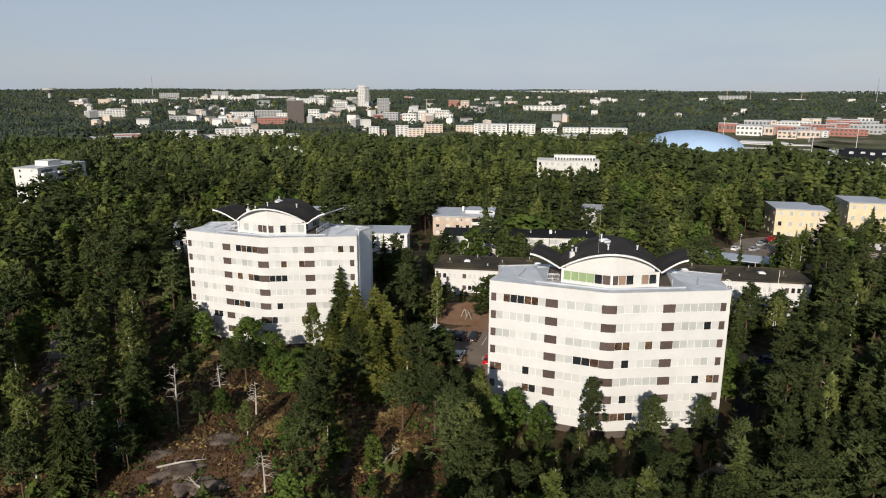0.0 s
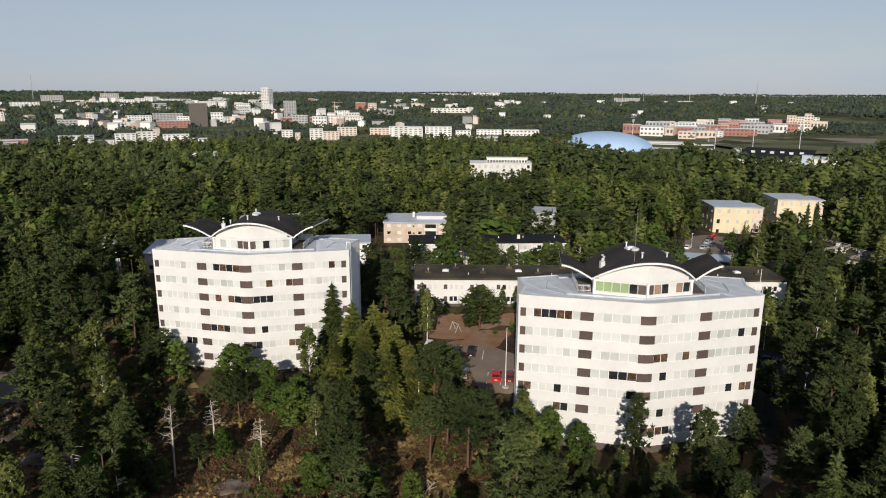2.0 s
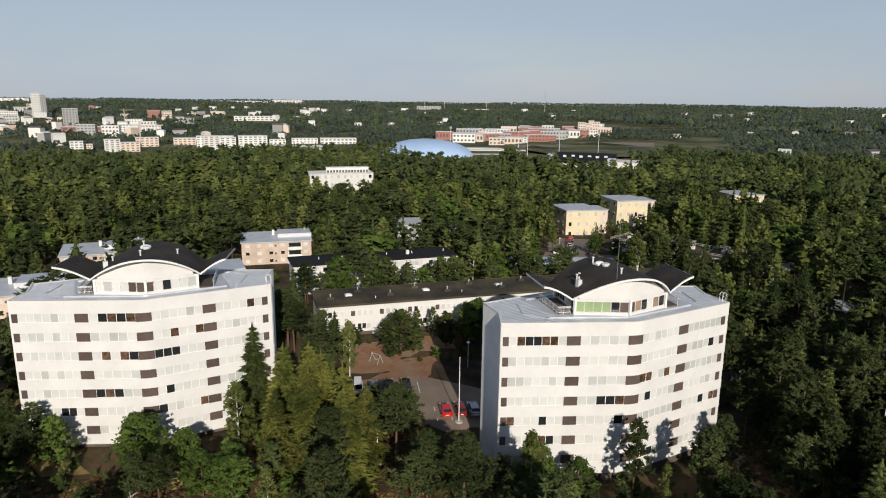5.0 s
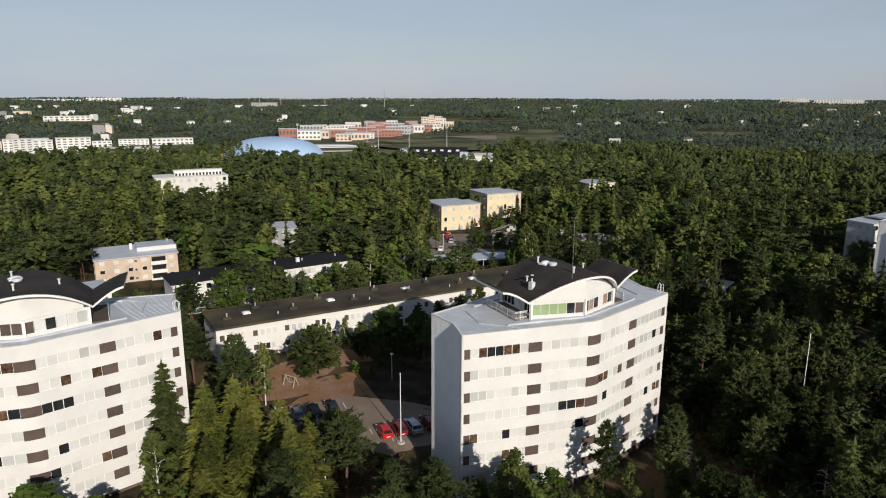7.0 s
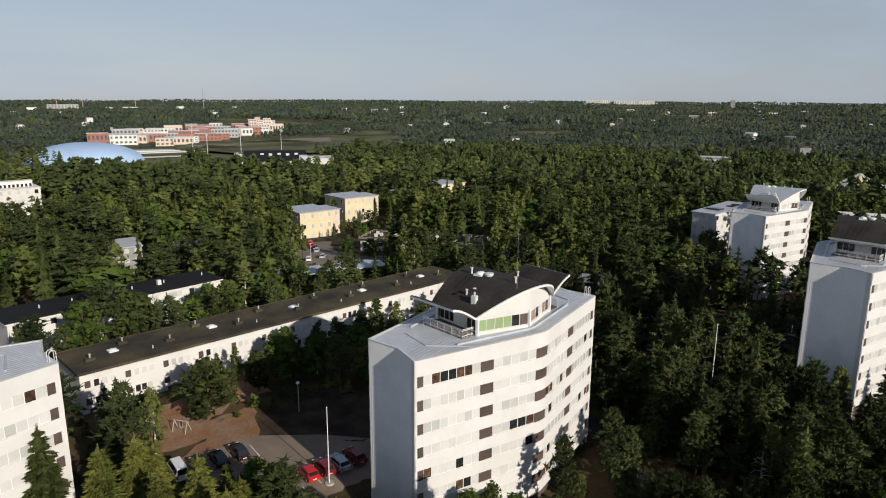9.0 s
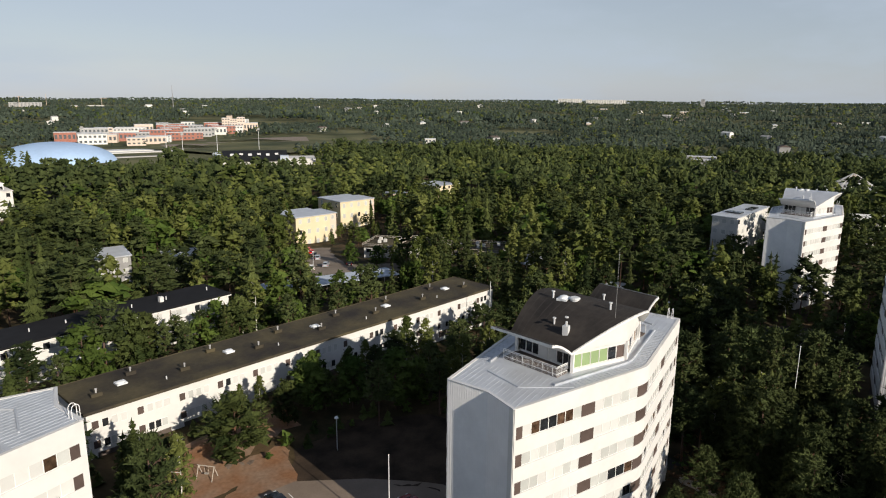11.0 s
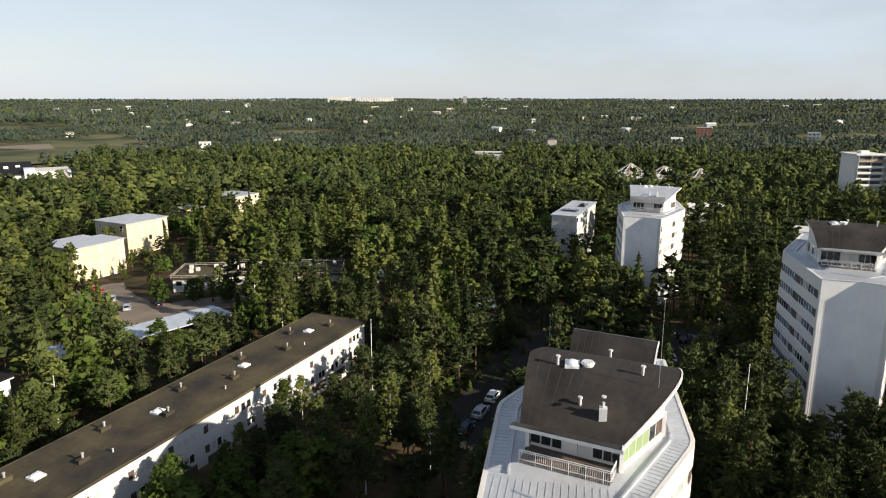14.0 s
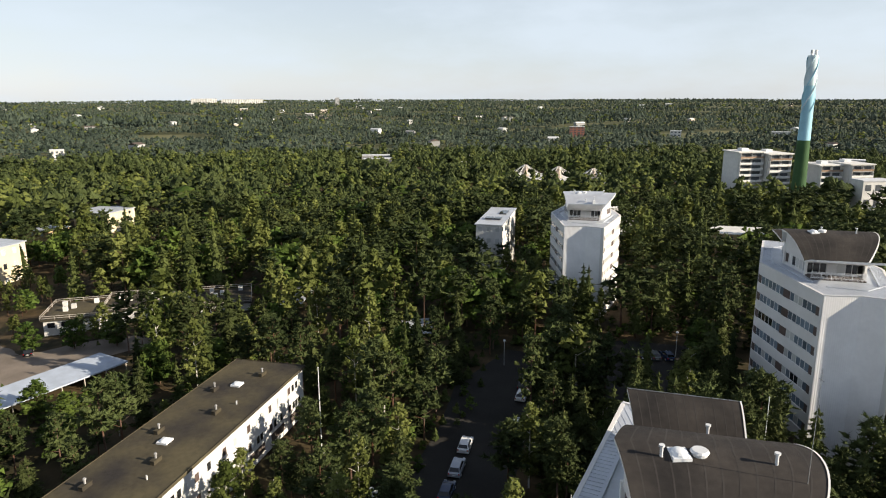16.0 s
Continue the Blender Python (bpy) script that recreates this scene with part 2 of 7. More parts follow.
# ---- building blocks ----
class Shape:
    """Faces gathered into one mesh."""

    def __init__(self):
        self.v, self.f, self.m = [], [], []

    def face(self, points, slot=0):
        k = len(self.v)
        self.v += [tuple(p) for p in points]
        self.f.append(tuple(range(k, k + len(points))))
        self.m.append(slot)

    def prism(self, poly, z0, z1, slot=0, cap_slot=None):
        n = len(poly)
        k = len(self.v)
        self.v += [(p[0], p[1], z0) for p in poly] + [(p[0], p[1], z1) for p in poly]
        for i in range(n):
            j = (i + 1) % n
            self.f.append((k + i, k + j, k + n + j, k + n + i))
            self.m.append(slot)
        self.f.append(tuple(k + n + i for i in range(n)))
        self.f.append(tuple(k + i for i in reversed(range(n))))
        self.m += [slot if cap_slot is None else cap_slot, slot]
        return self

    def box(self, x0, x1, y0, y1, z0, z1, slot=0, m=None):
        k = len(self.v)
        pts = [(x, y, z) for z in (z0, z1) for x, y in ((x0, y0), (x1, y0), (x1, y1), (x0, y1))]
        self.v += [tuple(m @ Vector(p)) for p in pts] if m is not None else pts
        for q in ((3, 2, 1, 0), (4, 5, 6, 7), (0, 1, 5, 4), (1, 2, 6, 5), (2, 3, 7, 6), (3, 0, 4, 7)):
            self.f.append(tuple(k + i for i in q))
            self.m.append(slot)
        return self

    def tube(self, a, b, r0, r1=None, sides=6, slot=0):
        a, b = Vector(a), Vector(b)
        r1 = r0 if r1 is None else r1
        d = (b - a).normalized()
        u = d.orthogonal().normalized()
        w = d.cross(u)
        k = len(self.v)
        for c, r in ((a, r0), (b, r1)):
            for i in range(sides):
                t = 2 * math.pi * i / sides
                self.v.append(tuple(c + r * (math.cos(t) * u + math.sin(t) * w)))
        for i in range(sides):
            j = (i + 1) % sides
            self.f.append((k + i, k + j, k + sides + j, k + sides + i))
            self.m.append(slot)
        self.f.append(tuple(k + i for i in reversed(range(sides))))
        self.f.append(tuple(k + sides + i for i in range(sides)))
        self.m += [slot, slot]
        return self

    def dome(self, c, rx, ry, rz, rings=4, sides=12, slot=0):
        """The upper half of a rounded cap."""
        k = len(self.v)
        for i in range(rings):
            a = math.pi / 2 * i / rings
            for j in range(sides):
                t = 2 * math.pi * j / sides
                self.v.append((c[0] + rx * math.cos(a) * math.cos(t), c[1] + ry * math.cos(a) * math.sin(t), c[2] + rz * math.sin(a)))
        self.v.append((c[0], c[1], c[2] + rz))
        for i in range(rings - 1):
            for j in range(sides):
                q = (j + 1) % sides
                self.f.append((k + i * sides + j, k + i * sides + q, k + (i + 1) * sides + q, k + (i + 1) * sides + j))
                self.m.append(slot)
        top = k + rings * sides
        for j in range(sides):
            self.f.append((k + (rings - 1) * sides + j, k + (rings - 1) * sides + (j + 1) % sides, top))
            self.m.append(slot)
        return self

    def mesh(self, name, *mats, smooth=False):
        me = bpy.data.meshes.new(name)
        me.from_pydata(self.v, [], self.f)
        for m in mats:
            me.materials.append(m)
        me.polygons.foreach_set("material_index", self.m)
        if smooth:
            me.polygons.foreach_set("use_smooth", [True] * len(self.f))
        me.update()
        return me


def part(name, shape, mats, parent=None, label="", smooth=False):
    """One mesh object, under its thing where that is given."""
    mats = mats if isinstance(mats, (list, tuple)) else (mats,)
    me = shape if isinstance(shape, bpy.types.Mesh) else shape.mesh(name, *mats, smooth=smooth)
    ob = new(name, me)
    if parent is not None:
        ob.parent = parent
    return tagged(ob, label)


def thing(name, place, turn=0.0, label="", category="", group="", kind=""):
    ob = new(name)
    ob.empty_display_size = 0.2
    ob.matrix_basis = pose(*place, 0, 0, turn)
    return tagged(ob, label, category, group, kind)


def step(a, b, v):
    t = np.clip((v - a) / (b - a), 0, 1)
    return t * t * (3 - 2 * t)


def ground(x, y):
    """The height of the ground."""
    x, y = np.asarray(x, float), np.asarray(y, float)
    r = np.hypot(x - 30, y - 110)
    near = 2 + step(106, 118, y) * (1 - step(45, 75, x)) + step(136, 150, y) * (1 - step(70, 110, x))
    z = near * (1 - step(150, 260, r)) + 0.6 * np.sin(x * 0.031 + 1) * np.cos(y * 0.027) * step(60, 110, r)
    z -= 6.5 * step(196, 226, y) * (1 - step(60, 110, x)) * (1 - step(150, 250, r))
    z -= 4.5 * np.exp(-((x - 160) ** 2 + (y - 252) ** 2) / 2400)
    z += -3 * step(150, 300, r) - 6 * step(300, 600, r) - 6 * step(600, 1000, r) + 24 * step(1500, 4900, r) ** 0.8
    z += step(900, 2000, r) * 3.0 * np.sin(x * 0.0021 + 0.6) * np.sin(y * 0.0017 + x * 0.0009)
    return z


def height(x, y):
    return float(ground(x, y))


# ---- ground ----
def ground_sheet():
    radii = [0, 8, 16, 24, 32, 40, 48, 56, 64, 72, 80, 88, 96, 104, 112, 120, 130, 140, 150, 165, 180, 200, 225, 250, 280, 320, 370, 430, 500, 600, 720, 860, 1000,
             1200, 1450, 1750, 2100, 2500, 3000, 3500, 4100, 4880]
    sides = 128
    v, f = [], []
    for r in radii[1:]:
        for j in range(sides):
            t = 2 * math.pi * j / sides
            x, y = r * math.cos(t), 60 + r * math.sin(t)
            v.append((x, y, height(x, y)))
    v.append((0, 60, height(0, 60)))
    for i in range(len(radii) - 2):
        for j in range(sides):
            q = (j + 1) % sides
            f.append((i * sides + j, i * sides + q, (i + 1) * sides + q, (i + 1) * sides + j)[::-1])
    for j in range(sides):
        f.append((len(v) - 1, j, (j + 1) % sides))
    me = bpy.data.meshes.new("ground")
    me.from_pydata(v, [], f)
    me.materials.append(FLOOR)
    me.materials.append(MEADOW)
    rings = len(radii) - 2
    me.polygons.foreach_set("material_index", [int(radii[min(i // sides + 1, rings)] >= 600 and i < rings * sides) for i in range(len(f))])
    me.polygons.foreach_set("use_smooth", [True] * len(f))
    me.update()
    tagged(new("ground", me), "brown and green forest floor reaching the horizon", "ground", kind="structure")


def patch(name, poly, mat, label, category, up=0.06, cell=4.0):
    """A thin paved or bare patch that follows the ground; unpaved ones have ragged edges."""
    if mat not in (ASPHALT, OLD_ASPHALT):
        fringe = []
        for i, a in enumerate(poly):
            a, b = Vector(a), Vector(poly[(i + 1) % len(poly)])
            n = max(2, int((b - a).length / 1.6))
            nrm = Vector((b[1] - a[1], a[0] - b[0])).normalized()
            for k in range(n):
                p = a.lerp(b, k / n)
                fringe.append(tuple(p + nrm * 1.1 * noise.noise((p[0] * 0.5, p[1] * 0.5, 3.0))))
        poly = fringe
    bm = bmesh.new()
    bm.faces.new([bm.verts.new((x, y, 0)) for x, y in poly])
    xs, ys = [p[0] for p in poly], [p[1] for p in poly]
    for axis, lo, hi in ((0, min(xs), max(xs)), (1, min(ys), max(ys))):
        k = math.ceil(lo / cell) * cell
        while k < hi:
            co, no = [0, 0, 0], [0, 0, 0]
            co[axis], no[axis] = k, 1
            bmesh.ops.bisect_plane(bm, geom=bm.verts[:] + bm.edges[:] + bm.faces[:], plane_co=co, plane_no=no)
            k += cell
    for w in bm.verts:
        w.co.z = height(w.co.x, w.co.y) + up
    bmesh.ops.recalc_face_normals(bm, faces=bm.faces[:])
    if sum(fc.normal.z for fc in bm.faces) < 0:
        bmesh.ops.reverse_faces(bm, faces=bm.faces[:])
    me = bpy.data.meshes.new(name)
    bm.to_mesh(me)
    bm.free()
    me.materials.append(mat)
    return tagged(new(name, me), label, category, kind="structure")


# ---- the white towers ----
ROWS_UP, PITCH, HEAD, SILL = 7, 2.8, 22.94, 21.66     # storeys, their height, top and foot of the highest window strip
FL, BEND, FR = Vector((14.1, 96.75)), Vector((30.4, 89.3)), Vector((48.2, 89.95))
BL, KINK = Vector((16.6, 105.2)), Vector((16.15, 100.5))
MID = (FR + BL) / 2
ROOF_Z = 24.75


def opposite(p):
    return 2 * MID - p


def loc(p):
    """From plan to the tower's own origin."""
    return Vector((p[0] - MID[0], p[1] - MID[1]))


def facade_line(a, b, c, radius=4.5, steps=8):
    """Points along a wall that turns softly at b."""
    d1, d2 = (b - a).normalized(), (c - b).normalized()
    half = d1.angle_signed(d2) / 2
    cut = radius * abs(math.tan(half))
    p, q = b - d1 * cut, b + d2 * cut
    pts = [a]
    for i in range(steps + 1):
        t = i / steps
        pts.append((1 - t) ** 2 * p + 2 * t * (1 - t) * b + t * t * q)
    return pts + [c]


class Line:
    """A polyline with a place and a frame at each distance along it."""

    def __init__(self, pts):
        self.p = [Vector(q) for q in pts]
        self.s = [0.0]
        for a, b in zip(self.p, self.p[1:]):
            self.s.append(self.s[-1] + (b - a).length)
        self.length = self.s[-1]

    def at(self, s):
        i = 0
        while i < len(self.s) - 2 and s > self.s[i + 1]:
            i += 1
        d = (self.p[i + 1] - self.p[i]).normalized()
        return self.p[i] + d * (s - self.s[i]), d, Vector((d[1], -d[0]))

    def cut(self, s0, s1):
        return [self.at(s0)[0]] + [self.p[i] for i, s in enumerate(self.s) if s0 + 0.01 < s < s1 - 0.01] + [self.at(s1)[0]]


def band(shape, line, s0, s1, z0, z1, out, back, slot=0):
    """A strip of wall between two heights that stands `out` before and `back` behind the line."""
    front, rear = [], []
    marks = [s0] + [s for s in line.s if s0 + 0.01 < s < s1 - 0.01] + [s1]
    for s in marks:
        p, d, nrm = line.at(s)
        front.append(p + nrm * out)
        rear.append(p - nrm * back)
    shape.prism(front + rear[::-1], z0, z1, slot)


window_meshes = {}


def window_mesh(w, h, mat, frame=WHITE_TRIM, bars=1):
    """A framed pane, lower left corner at the origin, facing -y."""
    key = (round(w, 2), round(h, 2), mat.name, frame.name)
    if key not in window_meshes:
        s = Shape()
        t = 0.035
        s.box(0, w, 0.0, 0.05, 0, t).box(0, w, 0.0, 0.05, h - t, h).box(0, t, 0.0, 0.05, t, h - t).box(w - t, w, 0.0, 0.05, t, h - t)
        s.face([(t, 0.03, t), (w - t, 0.03, t), (w - t, 0.03, h - t), (t, 0.03, h - t)], 1)
        window_meshes[key] = s.mesh("window", frame, mat)
    return window_meshes[key]


def set_on(line, s, w, z, mesh, name, parent, inset=0.0, label=""):
    p, d, nrm = line.at(s + w / 2)
    p = p - d * w / 2 - nrm * inset
    ob = new(name, mesh)
    ob.parent = parent
    ob.matrix_basis = pose(p[0], p[1], z, 0, 0, math.degrees(math.atan2(d[1], d[0])))
    return tagged(ob, label)


FRONT_EDGE = [Vector(p) for p in ((19.8, 95.65), (24.3, 95.3), (31.1, 90.6), (38.6, 92.05), (42.1, 91.3))]
BACK_EDGE = [Vector(p) for p in ((22.5, 103.6), (26.4, 103.2), (34.1, 103.15), (40.7, 99.9), (45.15, 99.55))]


def roof_profile(edge, wing, straight=False):
    """Across the penthouse roof from one tip to the other: plan place along one edge, and height."""
    pts = []
    tip, val, mid, val2, tip2 = edge
    for i in range(9):
        t = i / 8
        pts.append((tip.lerp(val, t), 27.0 + 2.15 * wing * math.sin((1 - t) * math.pi * 0.42) / math.sin(math.pi * 0.42)))
    m = 24
    l1, l2 = (mid - val).length, (val2 - mid).length
    for i in range(1, m + 1):
        s = (l1 + l2) * i / m
        w = i / m
        ctrl = 2 * mid - (val + val2) / 2
        p = (1 - w) ** 2 * val + 2 * w * (1 - w) * ctrl + w * w * val2
        u = 2 * i / m - 1
        if straight:
            p = val.lerp(mid, 2 * w) if w < 0.5 else mid.lerp(val2, 2 * w - 1)
        pts.append((p, 27.0 + 3.1 * (1 - abs(u) ** 2.1)))
    for i in range(1, 9):
        t = i / 8
        pts.append((val2.lerp(tip2, t), 27.0 + 2.0 * wing * math.sin(t * math.pi * 0.42) / math.sin(math.pi * 0.42)))
    return pts


def penthouse(tower, roof_mat, rng, green, wing):
    prof = roof_profile(FRONT_EDGE, wing)
    k = len(prof)
    back = roof_profile(BACK_EDGE, 0.85 * wing, True)
    top, under = Shape(), Shape()
    rows = 6
    grid = []
    for j in range(rows + 1):
        t = j / rows
        grid.append([(*loc(prof[i][0].lerp(back[i][0], t)), prof[i][1] * (1 - t) + back[i][1] * t) for i in range(k)])
    lift = lambda p, z: (p[0], p[1], p[2] + z)
    for j in range(rows):
        for i in range(k - 1):
            top.face([lift(grid[j][i], 0.03), lift(grid[j][i + 1], 0.03), lift(grid[j + 1][i + 1], 0.03), lift(grid[j + 1][i], 0.03)])
            under.face([lift(grid[j + 1][i], -0.2), lift(grid[j + 1][i + 1], -0.2), lift(grid[j][i + 1], -0.2), lift(grid[j][i], -0.2)])
    for j, sgn in ((0, 1), (rows, -1)):
        for i in range(k - 1):
            h = 0.06 if j == 0 else 0.02
            q = [lift(grid[j][i], -0.2), lift(grid[j][i + 1], -0.2), lift(grid[j][i + 1], h), lift(grid[j][i], h)]
            under.face(q[::sgn])
            if j:
                continue
            inner = grid[1]
            a, b = Vector(grid[j][i]), Vector(grid[j][i + 1])
            da, db = (Vector(inner[i]) - a).normalized() * 0.12, (Vector(inner[i + 1]) - b).normalized() * 0.12
            under.face([lift(a, 0.08), lift(b, 0.08), lift(b + db, 0.08), lift(a + da, 0.08)][::sgn])
    for i, sgn in ((0, -1), (k - 1, 1)):
        for j in range(rows):
            q = [lift(grid[j][i], -0.2), lift(grid[j + 1][i], -0.2), lift(grid[j + 1][i], 0.08), lift(grid[j][i], 0.08)]
            under.face(q[::sgn])
    part("penthouse_roof", top, roof_mat, tower, smooth=True)
    if roof_mat is FELT:
        for j in range(1, 12):
            laps = Shape()
            t, w = j / 12, 0.0045
            for i in range(k - 1):
                q = []
                for e, g in ((i, t - w), (i + 1, t - w), (i + 1, t + w), (i, t + w)):
                    p = loc(prof[e][0].lerp(back[e][0], g))
                    q.append((p[0], p[1], prof[e][1] * (1 - g) + back[e][1] * g + 0.038))
                laps.face(q)
            part("felt_seam", laps, FELT_SEAM, tower)
    part("soffit", under, WHITE_TRIM, tower, "white soffit and fascia of the winged roof")
    # walls below the vault
    for side in (0, 1):
        turn = (lambda p: p) if side == 0 else opposite
        a, b, c = (Vector(p) for p in (((24.7, 95.4), (31.1, 91.75), (38.25, 92.4)) if side == 0 else ((40.2, 99.4), (34.0, 102.4), (26.9, 102.6))))
        line = Line([loc(a), loc(b), loc(c)])
        wall = Shape()
        band(wall, line, 0, line.length, ROOF_Z, 25.15, 0.0, 0.25)
        band(wall, line, 0, line.length, 26.62, 26.95, 0.0, 0.25)
        # gable under the arch
        for i in range(9, 32):
            pts = []
            for q in (i, i + 1):
                src = prof[min(q, 32)] if side == 0 else back[40 - max(q, 8)]
                s = (q - 8) / 24 * line.length
                p, d, nrm = line.at(min(max(s, 0), line.length))
                pts.append((p, src[1] - 0.2))
            (p, z), (q, w) = pts
            if min(z, w) > 26.95:
                wall.face([(p[0], p[1], 26.9), (q[0], q[1], 26.9), (q[0], q[1], w), (p[0], p[1], z)])
        part("penthouse_wall", wall, WHITE, tower, "white gable wall under the arched roof")
        h = 1.45
        cols = 12
        w = (line.length - 0.5) / cols
        half = line.s[1]
        for i in range(cols):
            s = 0.2 + i * w + (0.12 if i >= 6 else 0)
            if green:
                mat = BLIND_GREEN if i < 4 else (GLASS, BROWN_PANEL, BROWN_PANEL)[(i - 4) % 3] if i < 7 else (BLIND_BROWN, GLASS, BLIND, BLIND_BROWN, GLASS)[i - 7]
            else:
                mat = (BLIND, BLIND_GREY, BLIND, BLIND, BROWN_PANEL, BROWN_PANEL, BROWN_PANEL, BLIND, GLASS, BLIND, BLIND, BLIND_GREY)[i]
            set_on(line, s, w - 0.04, 25.15, window_mesh(w - 0.04, h, mat), "penthouse_window", tower, 0.1)
        for s in (0.06, half, line.length - 0.06):
            p, d, nrm = line.at(s)
            part("column", Shape().box(p[0] - 0.16, p[0] + 0.16, p[1] - 0.16, p[1] + 0.16, ROOF_Z, 26.95), WHITE_TRIM, tower)
        # recessed terrace side with glazed doors and a balcony rail
        e, g = loc(turn(Vector((25.3, 95.9)))), loc(turn(Vector((27.3, 102.6))))
        run = Line([g, e])
        wall = Shape()
        band(wall, run, 0, run.length, ROOF_Z, 25.1, 0, 0.2)
        band(wall, run, 0, run.length, 26.75, 27.3, 0, 0.2)
        band(wall, run, 2.9, 4.1, 25.1, 26.75, 0.02, 0.2)
        part("penthouse_wall", wall, WHITE, tower)
        for s, w, mat in ((0.2, 0.85, GLASS), (1.1, 0.85, GLASS), (2.0, 0.85, GLASS), (4.15, 1.1, BLIND), (5.3, 0.8, GLASS), (6.12, 0.7, GLASS)):
            set_on(run, s, w, 25.1, window_mesh(w, 1.65, mat), "terrace_window", tower, 0.05)
        deck_line = Line([loc(turn(Vector((24.5, 103.0)))), loc(turn(Vector((22.7, 96.2)))), loc(turn(Vector((24.4, 95.75))))])
        deck = Shape()
        p0, p1, p2 = deck_line.p
        deck.prism([p0, p1, p2, Vector(e), Vector(g)], ROOF_Z + 0.02, ROOF_Z + 0.16)
        part("balcony_deck", deck, FAR_DARK, tower, "dark balcony deck")
        rail = Shape()
        for z in (25.1, 25.75, 25.9):
            for a, b in zip(deck_line.p, deck_line.p[1:]):
                rail.tube((a[0], a[1], z), (b[0], b[1], z), 0.035, sides=4)
        n = int(deck_line.length / 0.16)
        for i in range(n + 1):
            p, d, nrm = deck_line.at(deck_line.length * i / n)
            r = 0.035 if i % 8 == 0 else 0.014
            rail.tube((p[0], p[1], ROOF_Z + 0.05), (p[0], p[1], 25.9), r, sides=4)
        part("balcony_rail", rail, RAIL, tower, "white steel balcony rail")


def roof_gear(tower, mast, full=True):
    def spot(x, y):
        return loc((x, y))

    def vault(x, y):
        return 30.1 - 3.1 * (abs(x - 31.1 - (y - 91) * 0.23) / 7.25) ** 2.1
    p = spot(26.45, 96.85)
    if full:
        part("chimney_box", Shape().box(p[0] - 0.32, p[0] + 0.32, p[1] - 0.3, p[1] + 0.3, 27.6, 29.05).tube((p[0], p[1], 29.1), (p[0], p[1], 29.5), 0.12).tube(
        (p[0], p[1], 29.9), (p[0], p[1], 30.02), 0.2), STEEL, tower, "galvanised chimney box")
    for x, y in ((27.5, 98.6), (31.95, 100.6), (36.15, 96.1), (30.95, 93.7))[0 if full else 2:]:
        p, z = spot(x, y), vault(x, y)
        part("vent_pipe", Shape().tube((p[0], p[1], z - 0.15), (p[0], p[1], z + 0.75), 0.11, sides=8).tube((p[0], p[1], z + 0.72), (p[0], p[1], z + 0.84), 0.2, sides=8), STEEL, tower)
    p = spot(32.1, 99.4)
    part("roof_skylight", Shape().box(p[0] - 0.75, p[0] + 0.75, p[1] - 0.6, p[1] + 0.6, 29.8, 30.2).dome((p[0], p[1], 30.2), 0.7, 0.55, 0.28), ACRYLIC, tower, "clouded acrylic roof dome")
    p = spot(32.1, 98.1)
    part("roof_fan", Shape().tube((p[0], p[1], 29.8), (p[0], p[1], 30.3), 0.5, sides=14).tube((p[0], p[1], 30.3), (p[0], p[1], 30.45), 0.62, 0.5, sides=14), STEEL, tower, "round roof fan")
    if mast:
        p = spot(29.2, 92.6)
        part("aerial_mast", Shape().tube((p[0], p[1], 29.5), (p[0], p[1], 37.3), 0.024, 0.016, sides=5).tube((p[0] - 0.3, p[1], 36.6), (p[0] + 0.3, p[1], 36.6), 0.015, sides=4), FAR_GREY, tower, "thin steel aerial mast")


